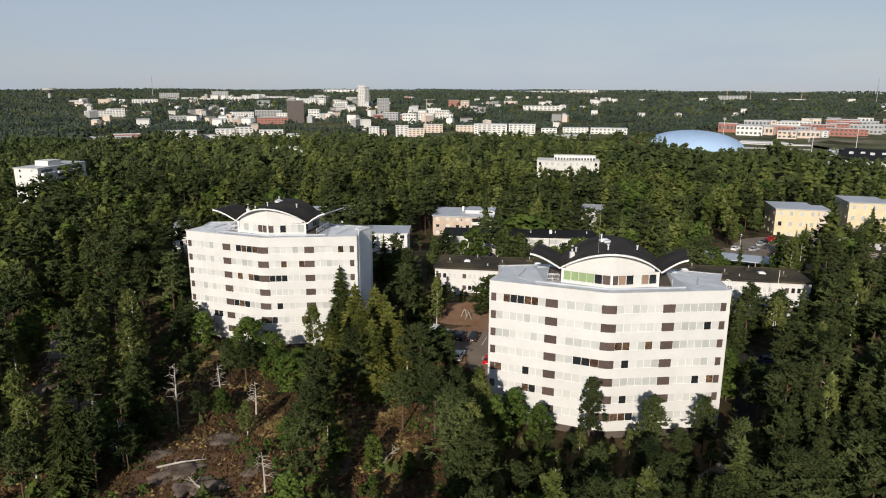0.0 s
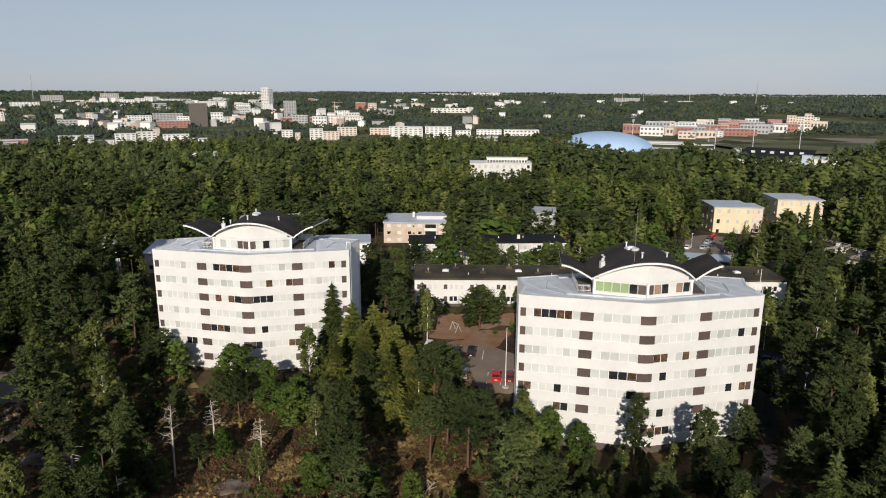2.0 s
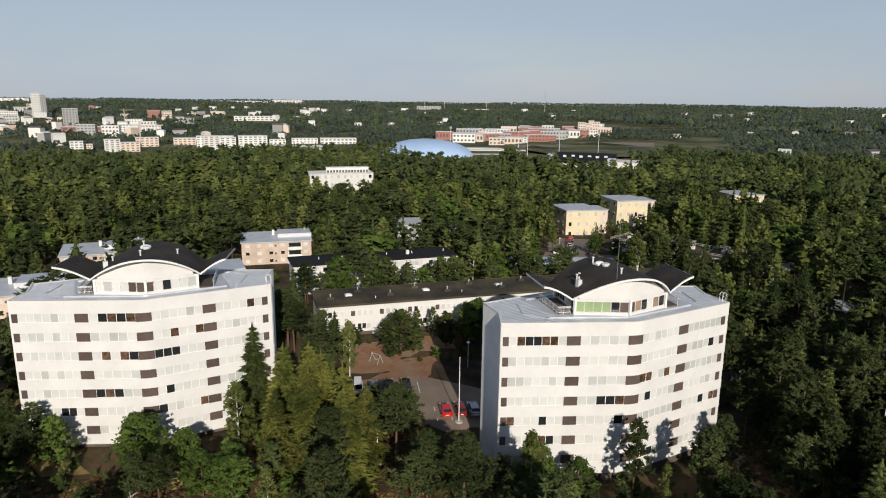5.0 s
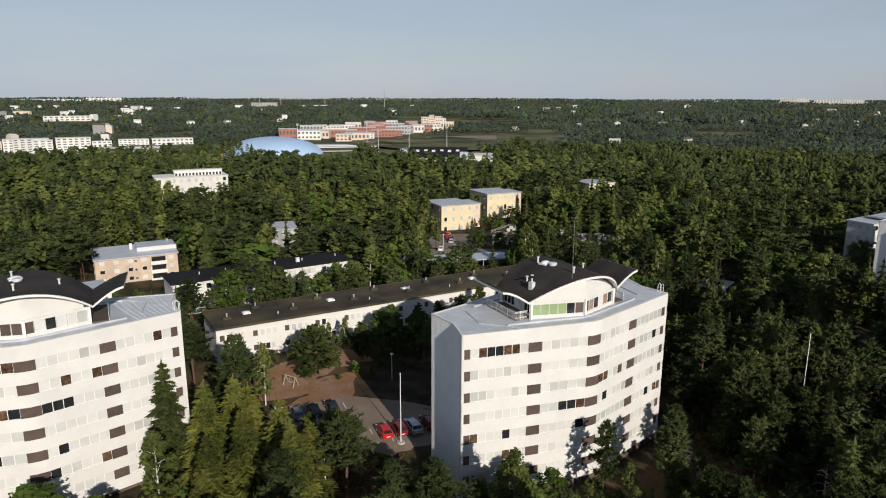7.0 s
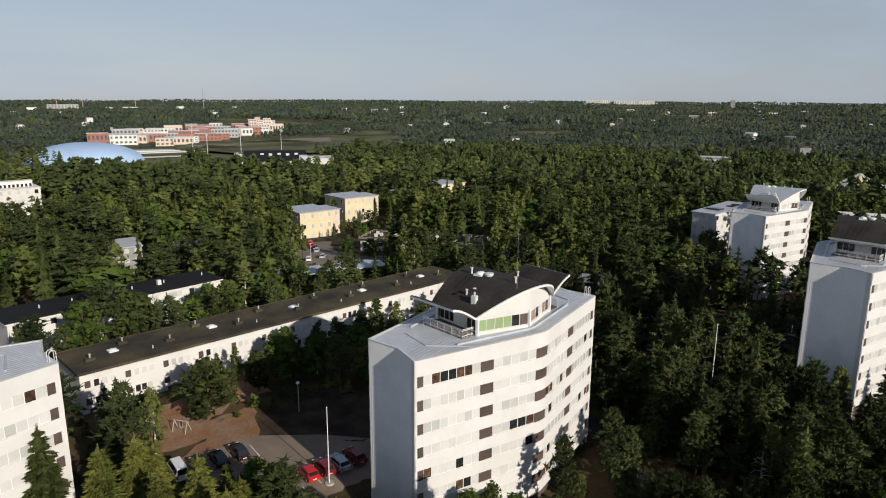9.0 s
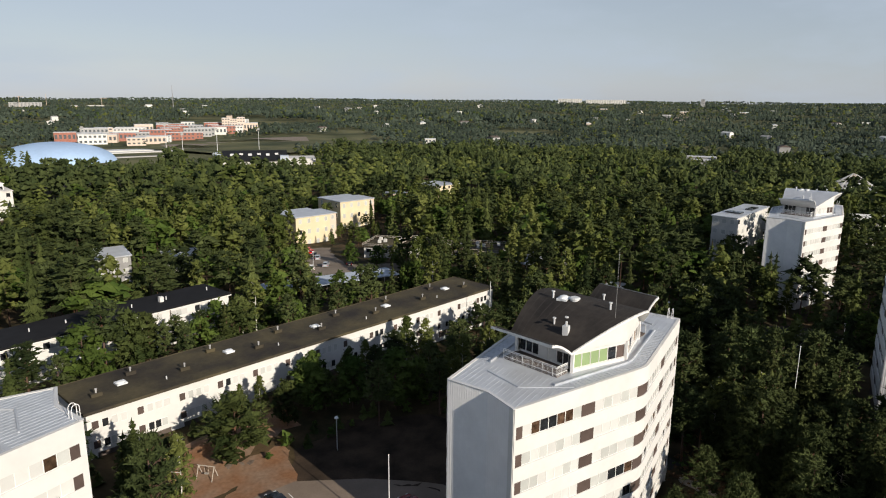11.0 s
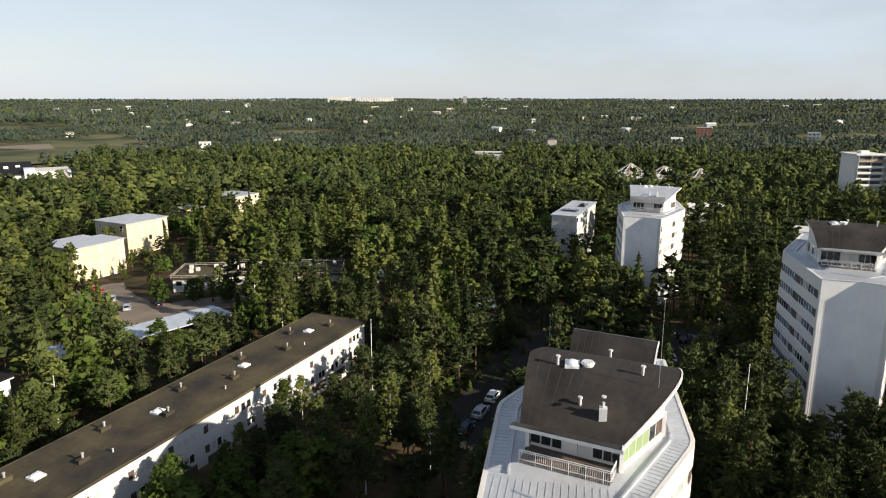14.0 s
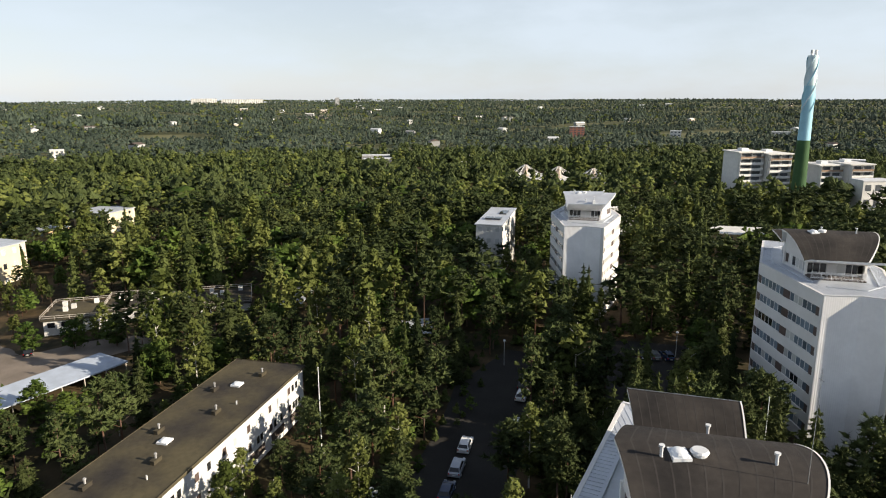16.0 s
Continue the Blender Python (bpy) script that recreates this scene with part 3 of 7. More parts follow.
def tower_at(offset, roof_mat, seed, label, foot, green=False, mast=False, dark=(), wing=1.0):
    """One of the bent white blocks: two window walls that turn softly in the middle, blind ends, and a penthouse with a winged roof."""
    rng = random.Random(seed)
    tower = thing("apartment_tower", (MID[0] + offset[0], MID[1] + offset[1], offset[2]), 0, label, "apartment building", "white apartment towers")
    lines = [Line([loc(p) for p in facade_line(FL, BEND, FR)]), Line([loc(p) for p in facade_line(opposite(FL), opposite(BEND), opposite(FR))])]
    outline = [p for ln in (lines[0], ) for p in ln.p] + [loc(opposite(KINK))] + list(lines[1].p) + [loc(KINK)]
    # body
    inner = []
    for ln in lines:
        for s in ln.s:
            p, d, nrm = ln.at(min(s, ln.length - 0.001))
            inner.append(p - nrm * 0.22)
        inner.append(loc(opposite(KINK)) if ln is lines[0] else loc(KINK))
    part("body", Shape().prism(inner, foot - 0.5, ROOF_Z - 0.05), FAR_DARK, tower)
    # blind ends with ribbed sheet
    for flip in (0, 1):
        t = opposite if flip else (lambda p: p)
        a, b, c = loc(t(BL)), loc(t(KINK)), loc(t(FL))
        end = Line([a, b, c])
        ws, tr = Shape(), Shape()
        band(ws, end, 0.0, end.length - 0.7, foot - 0.5, ROOF_Z + 0.02, 0.05, 0.25)
        band(tr, end, end.length - 0.7, end.length, foot - 0.5, ROOF_Z + 0.02, 0.06, 0.25)
        part("end_wall", ws, END_SHEET, tower, "pale grey ribbed sheet on the blind end wall")
        part("corner_strip", tr, WHITE, tower)
        lid = Shape()
        band(lid, end, 0, end.length, ROOF_Z + 0.02, ROOF_Z + 0.1, 0.12, 0.2)
        part("roof_edging", lid, CORNER, tower)
    # window walls
    panels = ((0.25, 1.05), (8.6, 10.45), (16.75, 18.9), (25.7, 27.55), (34.3, 35.15))
    bays = ((1.05, 8.6, 7), (10.45, 16.75, 5), (18.9, 25.7, 6), (27.55, 34.3, 6))
    for side, ln in enumerate(lines):
        top = Shape()
        band(top, ln, 0, ln.length, HEAD, ROOF_Z + 0.06, 0.1, 0.25)
        part("parapet_band", top, WHITE, tower)
        for k in range(ROWS_UP):
            z1 = SILL - PITCH * k
            z0 = z1 - (PITCH - (HEAD - SILL))
            b = Shape()
            band(b, ln, 0, ln.length, z0 if k < ROWS_UP - 1 else z0 - 0.05, z1, 0.1, 0.25)
            part("storey_band", b, WHITE, tower)
            for s0, s1 in ((0, panels[0][0]), (panels[-1][1], ln.length)):
                e = Shape()
                band(e, ln, s0, s1, z1, z1 + (HEAD - SILL), 0.06, 0.25)
                part("wall_end", e, WHITE, tower)
            for s0, s1 in panels:
                q = Shape()
                band(q, ln, s0, s1, z1, z1 + (HEAD - SILL), 0.03, 0.1)
                part("cladding_panel", q, BROWN_PANEL, tower)
            for bi, (s0, s1, n) in enumerate(bays):
                w = (s1 - s0) / n
                shade = rng.random()
                for i in range(n):
                    hit = (side, k, bi, i) in dark
                    roll = rng.random()
                    mat = (ROOM if roll < 0.45 else GLASS) if hit or roll < 0.012 else BLIND if roll < 0.8 else BLIND_GREY
                    if not hit and shade < 0.08:
                        mat = BLIND_BROWN if k == ROWS_UP - 1 else BLIND_GREY
                    # sunless rear wall: most blinds become panes coloured like reflected sky
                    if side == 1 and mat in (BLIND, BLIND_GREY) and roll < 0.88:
                        mat = SKY_TINT_PANE
                    h = HEAD - SILL
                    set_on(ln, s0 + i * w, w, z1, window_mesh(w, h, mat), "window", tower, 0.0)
        base = Shape()
        z_top = SILL - PITCH * ROWS_UP + (HEAD - SILL)
        band(base, ln, 0.6, ln.length - 0.6, foot - 0.5, z_top - 0.75, -0.35, 0.6)
        part("plinth", base, CONCRETE, tower, "pale concrete ground storey set back under the wall")
        g = Shape()
        band(g, ln, 0.8, ln.length - 0.8, z_top - 0.75, z_top, -0.45, 0.6)
        part("plinth_window_strip", g, GLASS, tower)
    # roof
    part("roof", Shape().prism(outline, ROOF_Z - 0.05, ROOF_Z), ROOF_SHEET, tower)
    seams = Shape()
    xs = [p[0] for p in outline]
    y = min(p[1] for p in outline) + 0.4
    while y < max(p[1] for p in outline) - 0.2:
        cuts = []
        for a, b in zip(outline, outline[1:] + outline[:1]):
            if (a[1] - y) * (b[1] - y) < 0:
                cuts.append(a[0] + (b[0] - a[0]) * (y - a[1]) / (b[1] - a[1]))
        if len(cuts) >= 2:
            lo, hi = min(cuts) + 0.3, max(cuts) - 0.3
            for a, b in ((lo, min(hi, -10.2)), (max(lo, 10.2), hi)):
                if b - a > 0.5:
                    seams.box(a, b, y - 0.018, y + 0.018, ROOF_Z, ROOF_Z + 0.03)
        y += 0.55
    for ln in lines:
        s = 6.0
        while s < ln.length - 6:
            p, d, nrm = ln.at(s)
            q = p - nrm * 1.5
            w = d * 0.018
            seams.prism([p - w, p + w, q + w, q - w][::-1], ROOF_Z, ROOF_Z + 0.04)
            s += 0.55
    part("roof_seam", seams, ROOF_SHEET, tower)
    # kerb round the penthouse terrace, and a gutter bar along the front
    kerb = Shape()
    for ln in lines:
        pts = [ln.at(s)[0] - ln.at(s)[2] * 1.75 for s in np.linspace(6.5, ln.length - 6.0, 14)]
        kl = Line(pts)
        band(kerb, kl, 0, kl.length, ROOF_Z, ROOF_Z + 0.22, 0.05, 0.1)
        for i in range(0, 14, 1):
            p = pts[i]
            kerb.tube((p[0], p[1], ROOF_Z), (p[0], p[1] - 0.15, ROOF_Z + 0.3), 0.02, sides=4)
    for t in ((lambda p: p), opposite):
        a, c, e = loc(t(Vector((20.6, 102.9)))), loc(t(Vector((18.6, 98.4)))), loc(t(Vector((21.4, 93.9))))
        kerb.tube((*a, ROOF_Z + 0.05), (*c, ROOF_Z + 0.05), 0.1, sides=6).tube((*c, ROOF_Z + 0.05), (*e, ROOF_Z + 0.05), 0.06, sides=6)
    part("roof_kerb", kerb, ROOF_SHEET, tower)
    # hooped ladder at the east end
    lad = Shape()
    p = loc(FR) + Vector((0.35, 0.9))
    for dx in (0, 0.5):
        lad.tube((p[0], p[1] + dx, foot + 2), (p[0], p[1] + dx, ROOF_Z + 0.9), 0.035, sides=5)
        arc = [(p[0] - 0.35 * (1 - math.cos(a)), p[1] + dx, ROOF_Z + 0.9 + 0.35 * math.sin(a)) for a in np.linspace(0, math.pi, 7)]
        for a, b in zip(arc, arc[1:]):
            lad.tube(a, b, 0.035, sides=5)
        lad.tube(arc[-1], (arc[-1][0], arc[-1][1], ROOF_Z), 0.035, sides=5)
    for i in range(60):
        z = foot + 2.2 + i * 0.38
        if z < ROOF_Z + 0.6:
            lad.tube((p[0], p[1], z), (p[0], p[1] + 0.5, z), 0.02, sides=4)
    part("fire_ladder", lad, RAIL, tower, "white hooped fire ladder")
    penthouse(tower, roof_mat, rng, green, wing)
    roof_gear(tower, mast, wing == 1.0)
    return tower


DARK_A = {(0, 0, 0, i) for i in (1, 2, 3, 4, 5)} | {(0, 2, 2, i) for i in (0, 1)} | {(0, 3, 1, i) for i in (2, 3, 4)} | {(0, 3, 2, 1), (0, 4, 0, 4), (0, 5, 0, 4), (0, 5, 0, 5), (0, 4, 1, 4),
          (0, 4, 3, 3), (0, 5, 2, 1), (0, 6, 2, 0), (0, 6, 2, 1), (0, 6, 2, 2), (0, 2, 2, 4), (0, 1, 3, 4), (0, 4, 3, 5)}
DARK_B = {(0, 0, 1, i) for i in (1, 2, 3, 4)} | {(0, 2, 1, 3), (0, 2, 1, 4), (0, 2, 2, 0), (0, 2, 2, 1), (0, 2, 2, 2), (0, 4, 1, 0), (0, 4, 1, 1), (0, 4, 1, 2), (0, 5, 0, 4), (0, 5, 0, 5),
          (0, 5, 2, 0), (0, 4, 2, 1), (0, 1, 2, 2)}
DARK_D = {(1, 2, 2, i) for i in (0, 1, 2, 3)} | {(1, 4, 3, 2), (1, 4, 3, 3)}
tower_at((0, 0, 0), FELT, 3, "white eight-storey block bent in the middle, black winged penthouse roof", 1.8, green=True, mast=True, dark=DARK_A)
tower_at((-56.1, 36.7, 0.3), FELT, 5, "white eight-storey block bent in the middle, half behind dark spruces", 2.0, dark=DARK_B)
tower_at((61.4, -39.2, 2.3), FELT, 8, "white eight-storey block whose rear window wall lies in shade", -0.5, dark=DARK_D, wing=0.55)
tower_at((126.0, -15.1, -0.95), ROOF_SHEET, 11, "smaller-looking white block with pale grey winged roof among pines", 2.5)
ground_sheet()


# ---- long terrace with the brown felt roof ----
def long_terrace():
    a, b = Vector((8.6, 156.2)), Vector((91.9, 138.75))
    d = (b - a).normalized()
    nrm = Vector((-d[1], d[0]))
    length, depth, top, foot = (b - a).length, 11.4, 10.8, 2.6
    ob = thing("terraced_house", (a[0], a[1], 0), math.degrees(math.atan2(d[1], d[0])), "long two-storey white terrace with a flat brown felt roof", "terraced house")
    part("wall", Shape().box(0, length, 0, depth, foot, top - 0.3), WHITE, ob)
    part("roof", Shape().box(-0.25, length + 0.25, -0.3, depth + 0.3, top - 0.3, top), FELT_OLD, ob, "weathered brown felt roof with moss")
    edge = Shape().box(-0.3, length + 0.3, -0.36, -0.3, top - 0.32, top + 0.1).box(-0.3, length + 0.3, depth + 0.3, depth + 0.36, top - 0.32, top + 0.1)
    edge.box(-0.36, -0.25, -0.36, depth + 0.36, top - 0.3, top + 0.1).box(length + 0.25, length + 0.36, -0.36, depth + 0.36, top - 0.3, top + 0.1)
    part("roof_edging", edge, FELT_OLD, ob)
    front = Line([Vector((0, 0)), Vector((length, 0))])
    rng = random.Random(4)
    unit = length / 14
    for u in range(14):
        for row, z in ((0, 8.15), (1, 5.3)):
            s = u * unit + 0.55
            for i, w in enumerate((0.95, 0.85, 0.85, 0.85)):
                roll = rng.random()
                mat = BROWN_PANEL if i == 0 else GLASS if roll < (0.12 if row == 0 else 0.5) else BLIND if roll < 0.8 else BLIND_GREY
                set_on(front, s, w, z, window_mesh(w, 1.2, mat), "window", ob, -0.06)
                s += w + (0.42 if i == 0 else 0.38 if row == 0 else 0.12)
        part("plinth_panel", Shape().box(u * unit + 1, (u + 1) * unit - 1, -0.04, 0.0, 3.4, 4.7), FAR_DARK, ob)
    for u in range(5):
        s = 7.1 + u * 17.3
        part("skylight", Shape().box(s - 0.75, s + 0.75, 5.65, 7.05, top, top + 0.25).dome((s, 6.35, top + 0.25), 0.68, 0.62, 0.24), (ACRYLIC,), ob, "clouded roof dome")
    for u in range(13):
        s = 3.0 + u * 6.45
        y = 8.6 if u % 2 else 4.4
        vent = Shape().box(s - 0.75, s + 0.75, y - 0.28, y + 0.28, top, top + 0.5).box(s - 0.8, s + 0.8, y - 0.33, y + 0.33, top + 0.5, top + 0.55)
        part("roof_vent", vent, FELT_OLD, ob, "low felted vent box")
        part("vent_cowl", Shape().tube((s, y, top + 0.4), (s, y, top + 1.15), 0.13).tube((s, y, top + 1.05), (s, y, top + 1.2), 0.2, 0.16), FAR_GREY, ob, "grey steel vent cowl")
        if u % 3 == 1:
            part("vent_pipe", Shape().tube((s + 3, 3.1, top), (s + 3, 3.1, top + 0.5), 0.1), STEEL, ob)


# ---- the terrace behind, with the black roof ----
def rear_terrace():
    a, b = Vector((17.5, 187.2)), Vector((55.0, 181.6))
    d = (b - a).normalized()
    ob = thing("terraced_house", (a[0], a[1], 0), math.degrees(math.atan2(d[1], d[0])), "three-storey white terrace with a black felt roof behind pines", "terraced house")
    length, depth, foot = (b - a).length, 9.5, 2.5
    part("wall", Shape().box(-5, length, 0, depth, foot, 11.2), WHITE, ob)
    part("roof", Shape().box(-5.4, length + 0.4, -0.5, depth + 0.5, 11.4, 11.75), FELT_BLACK, ob, "flat black felt roof")
    part("fascia", Shape().box(-5.4, length + 0.4, -0.46, depth + 0.46, 11.2, 11.4), WHITE_TRIM, ob)
    front = Line([Vector((-5, 0)), Vector((length, 0))])
    rng = random.Random(9)
    for row, z in ((0, 9.6), (1, 6.8), (2, 3.9)):
        s = 0.8
        while s < front.length - 1.4:
            roll = rng.random()
            mat = BLIND_GREY if roll < 0.45 else GLASS if roll < 0.6 else BLIND
            if row == 1 and front.length - 7 < s < front.length - 5.2:
                mat = BLIND_RED
            set_on(front, s, 1.15, z, window_mesh(1.15, 1.2, mat, CORNER), "window", ob, -0.06)
            s += 1.2
            if rng.random() < 0.14:
                s += 1.6
    for s in (2, 8, 20, 27, 36):
        part("vent_pipe", Shape().tube((s, 5, 11.7), (s, 5, 12.4), 0.12), STEEL, ob)
    part("chimney", Shape().box(25.2, 26.0, 4, 4.8, 11.7, 12.8), WHITE, ob)
    part("downpipe", Shape().tube((25, -0.15, foot), (25, -0.15, 11.2), 0.09), FAR_DARK, ob)


long_terrace()
rear_terrace()


# ---- blocks farther off ----
FAR_SPOTS = []          # x, y, radius kept free of trees


def block(name, x, y, w, d, turn, base, top, wall, roof, label, storeys, cols, pane=BLIND_GREY, group="", overhang=0.35, low=0.0, win=1.3, category="apartment building"):
    """A house with rows of framed windows, a roof slab that may slope towards the front, and chimneys. x, y: the middle of its front."""
    ob = thing(name, (x, y, 0), turn, label, category, group)
    t = radians(turn)
    for k in (0.25, 0.75):
        FAR_SPOTS.append((x - math.sin(t) * d * k, y + math.cos(t) * d * k, max(w, d / 2) * 0.55 + 1.5))
    body = Shape()
    n = len(body.v)
    z1, z0 = top, top - low
    body.v += [(-w / 2, 0, base), (w / 2, 0, base), (w / 2, d, base), (-w / 2, d, base), (-w / 2, 0, z0), (w / 2, 0, z0), (w / 2, d, z1), (-w / 2, d, z1)]
    body.f += [(0, 1, 5, 4), (1, 2, 6, 5), (2, 3, 7, 6), (3, 0, 4, 7), (4, 5, 6, 7)]
    body.m += [0] * 5
    part("wall", body, wall, ob)
    o = overhang
    slab = Shape()
    slope = low / d
    q = [(-w / 2 - o, -o, z0 - slope * o), (w / 2 + o, -o, z0 - slope * o), (w / 2 + o, d + o, z1 + slope * o), (-w / 2 - o, d + o, z1 + slope * o)]
    up = [(a, b, c + 0.3) for a, b, c in q]
    slab.face(up)
    slab.face(q[::-1])
    for i in range(4):
        j = (i + 1) % 4
        slab.face([q[i], q[j], up[j], up[i]])
    part("roof", slab, roof, ob)
    storey = (z0 - base) / storeys
    faces = [(Line([Vector((-w / 2, 0)), Vector((w / 2, 0))]), cols), (Line([Vector((-w / 2, d)), Vector((-w / 2, 0))]), max(2, round(cols * d / w * 0.7))),
             (Line([Vector((w / 2, 0)), Vector((w / 2, d))]), max(2, round(cols * d / w * 0.7)))]
    rng = random.Random(round(x * 7 + y))
    for line, n in faces:
        for k in range(storeys):
            for i in range(n):
                s = (i + 0.5) * line.length / n - win / 2
                set_on(line, s, win, base + storey * (k + 0.42), window_mesh(win, storey * 0.42, pane if rng.random() < 0.7 else GLASS), "window", ob, -0.06)
    return ob


def tan_house(x, y, turn, base, top, wall, label):
    """A long house with a stepped sheet roof, portholes in the stair and glazed balconies near one end. x, y: the middle of its front."""
    ob = block("apartment_house", x, y, 22.5, 13, turn, base, top, wall, ROOF_SHEET, label, 4, 6, BLIND, low=0.9)
    storey = (top - 0.9 - base) / 4
    part("raised_roof", Shape().box(0.6, 11.6, 4.6, 13.4, top - 0.5, top + 0.85), ROOF_SHEET, ob)
    part("roof_fascia", Shape().box(0.5, 11.7, 4.5, 4.6, top - 0.45, top + 0.95), CORNER, ob)
    for k in range(1, 4):
        z = base + storey * k
        part("balcony", Shape().box(3.6, 8.0, -1.1, -0.02, z - 0.1, z + 1.0), FAR_WHITE, ob, "white balcony front")
        part("balcony_glass", Shape().box(3.9, 7.7, -0.95, -0.1, z + 1.0, z + storey - 0.35), GLASS, ob)
        part("balcony_cheek", Shape().box(3.5, 3.66, -1.15, 0.0, z - 0.1, z + storey), FAR_WHITE, ob)
        part("balcony_cheek", Shape().box(7.94, 8.1, -1.15, 0.0, z - 0.1, z + storey), FAR_WHITE, ob)
        part("porthole", Shape().tube((-0.4, -0.08, z + storey * 0.55), (-0.4, 0.02, z + storey * 0.55), 0.36, sides=12), FAR_GLASS, ob)
    part("chimney_stack", Shape().box(-1.2, -0.4, 8.0, 8.8, top - 0.6, top + 1.7), FAR_WHITE, ob)
    part("chimney_stack", Shape().box(9.6, 10.2, 11.0, 11.6, top + 0.8, top + 1.6), FAR_GREY, ob)
    return ob


tan_house(23.1, 246.2, -12.5, -5.0, 6.3, TAN, "pinkish tan brick house with a pale sheet roof")
tan_house(-49.0, 203.8, -6, -3.5, 8.5, PEACH, "peach rendered house with a pale sheet roof and white balconies")
block("house", -75.6, 226.0, 7.5, 13, -6, -5.0, 6.2, FAR_WHITE, ROOF_SHEET, "white house with a pale roof behind pines", 3, 2, category="house")
tan_house(-28.7, 249.5, -6, -5.0, 6.6, TAN, "tan house with a pale sheet roof deep in the wood")
block("apartment_house", 152, 246, 15, 17, -16, -5.0, 7.2, YELLOW, ROOF_SHEET, "yellow rendered cube house with a pale flat roof", 3, 4, BLIND_GREY, "yellow houses")
block("apartment_house", 186, 253, 15, 17, -16, -5.0, 8.2, YELLOW, ROOF_SHEET, "yellow rendered cube house with a pale flat roof", 3, 4, BLIND_GREY, "yellow houses")
block("apartment_house", 268, 257, 15, 17, -16, -4.0, 5.6, YELLOW, ROOF_SHEET, "yellow rendered cube house with a pale flat roof", 3, 4, BLIND_GREY, "yellow houses")


def side_wing(ob, w, d, back, base, top):
    """A narrower stair wing against the house's flank, set back and a little lower, with small windows."""
    part("wing_wall", Shape().box(w / 2, w / 2 + 5.5, back, d - 1.5, base, top), PEACH, ob, "pale peach rendered wing")
    part("wing_roof", Shape().box(w / 2 - 0.1, w / 2 + 5.9, back - 0.35, d - 1.2, top, top + 0.28), ROOF_SHEET, ob)
    face = Line([Vector((w / 2, back)), Vector((w / 2 + 5.5, back))])
    storey = (top - base) / 3
    for k in range(3):
        for s in (0.7, 3.2):
            set_on(face, s, 1.2, base + storey * (k + 0.42), window_mesh(1.2, storey * 0.4, BLIND_GREY if k else GLASS), "window", ob, -0.06)


for hx, hy, htop in ((152, 246, 7.2), (186, 253, 8.2), (268, 257, 5.6)):
    house = next(o for o in scene.objects if o.name.startswith("apartment_house") and abs(o.location.x - hx) < 0.1 and abs(o.location.y - hy) < 0.1)
    side_wing(house, 15, 17, 4.0, -5.0, htop - 0.7)


# ---- yards, lanes and bare ground ----
patch("car_park", [(6, 133.5), (9.5, 119), (14.5, 111.5), (24, 108.5), (29, 108), (30.5, 114), (26, 123), (20.5, 130.5), (13, 133)], OLD_ASPHALT, "grey asphalt car park with white stall lines", "car park", 0.06)
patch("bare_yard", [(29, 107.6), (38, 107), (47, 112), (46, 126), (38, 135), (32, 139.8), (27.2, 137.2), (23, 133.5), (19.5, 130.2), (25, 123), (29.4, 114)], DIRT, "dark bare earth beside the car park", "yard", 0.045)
patch("sand_yard", [(8, 133), (13, 132.2), (20.2, 129.8), (23, 133.4), (27, 137.6), (32, 140), (34, 146), (20, 149), (10, 149)], RED_SAND, "reddish bare sand beside the car park", "yard", 0.05)
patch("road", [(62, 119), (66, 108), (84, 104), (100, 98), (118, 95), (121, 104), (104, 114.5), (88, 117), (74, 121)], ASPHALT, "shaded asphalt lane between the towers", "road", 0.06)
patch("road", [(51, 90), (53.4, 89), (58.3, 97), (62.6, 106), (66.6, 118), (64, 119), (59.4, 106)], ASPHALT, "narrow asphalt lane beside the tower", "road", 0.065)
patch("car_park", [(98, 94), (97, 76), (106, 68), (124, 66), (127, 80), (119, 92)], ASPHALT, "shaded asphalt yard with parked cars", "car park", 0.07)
patch("gravel_yard", [(100, 203), (101, 193), (116, 188), (125, 176), (132, 180), (129, 192), (119, 207), (108, 213)], GRAVEL, "pale sunlit gravel yard", "yard", 0.06)
patch("gravel_yard", [(110, 214), (121, 205), (136, 224), (150, 236), (140, 243), (124, 232)], GRAVEL, "pale parking lane by the yellow houses", "yard", 0.06)
patch("footpath", [(-71, 135), (-66, 122), (-61, 108), (-57, 108), (-62, 124), (-67, 136)], GRAVEL, "pale gravel footpath", "path", 0.06)
patch("footpath", [(40.5, 79), (43.5, 81), (47, 84.8), (50.2, 89), (51.6, 88), (48.2, 83.4), (44.6, 79.6), (41.4, 77.6)], GRAVEL, "pale footpath through the pines", "path", 0.06)
patch("footpath", [(-27, 117), (-18, 114), (-8, 112), (-8, 114.5), (-17, 117), (-26, 120)], GRAVEL, "pale footpath before the tower", "path", 0.06)
patch("grass_patch", [(-9, 100), (-4, 104), (1, 101), (3, 92), (5, 84), (0, 79), (-6, 86)], DRY_GRASS, "dry sunlit grass clearing", "grass", 0.05)
patch("bare_slope", [(-39, 88), (-36, 93), (-32, 90), (-29, 94), (-25, 89), (-21, 91), (-18, 86), (-13, 85), (-12, 79), (-16, 73), (-20, 77), (-25, 74), (-29, 78), (-34, 76), (-35, 82)], SAND, "reddish bare earth between granite outcrops", "bare ground", 0.05, 2.0)
patch("grass_patch", [(-23, 97), (-19, 100), (-14, 98), (-13, 94), (-17, 92), (-21, 93)], DRY_GRASS, "dry golden grass on the slope", "grass", 0.055, 2.0)
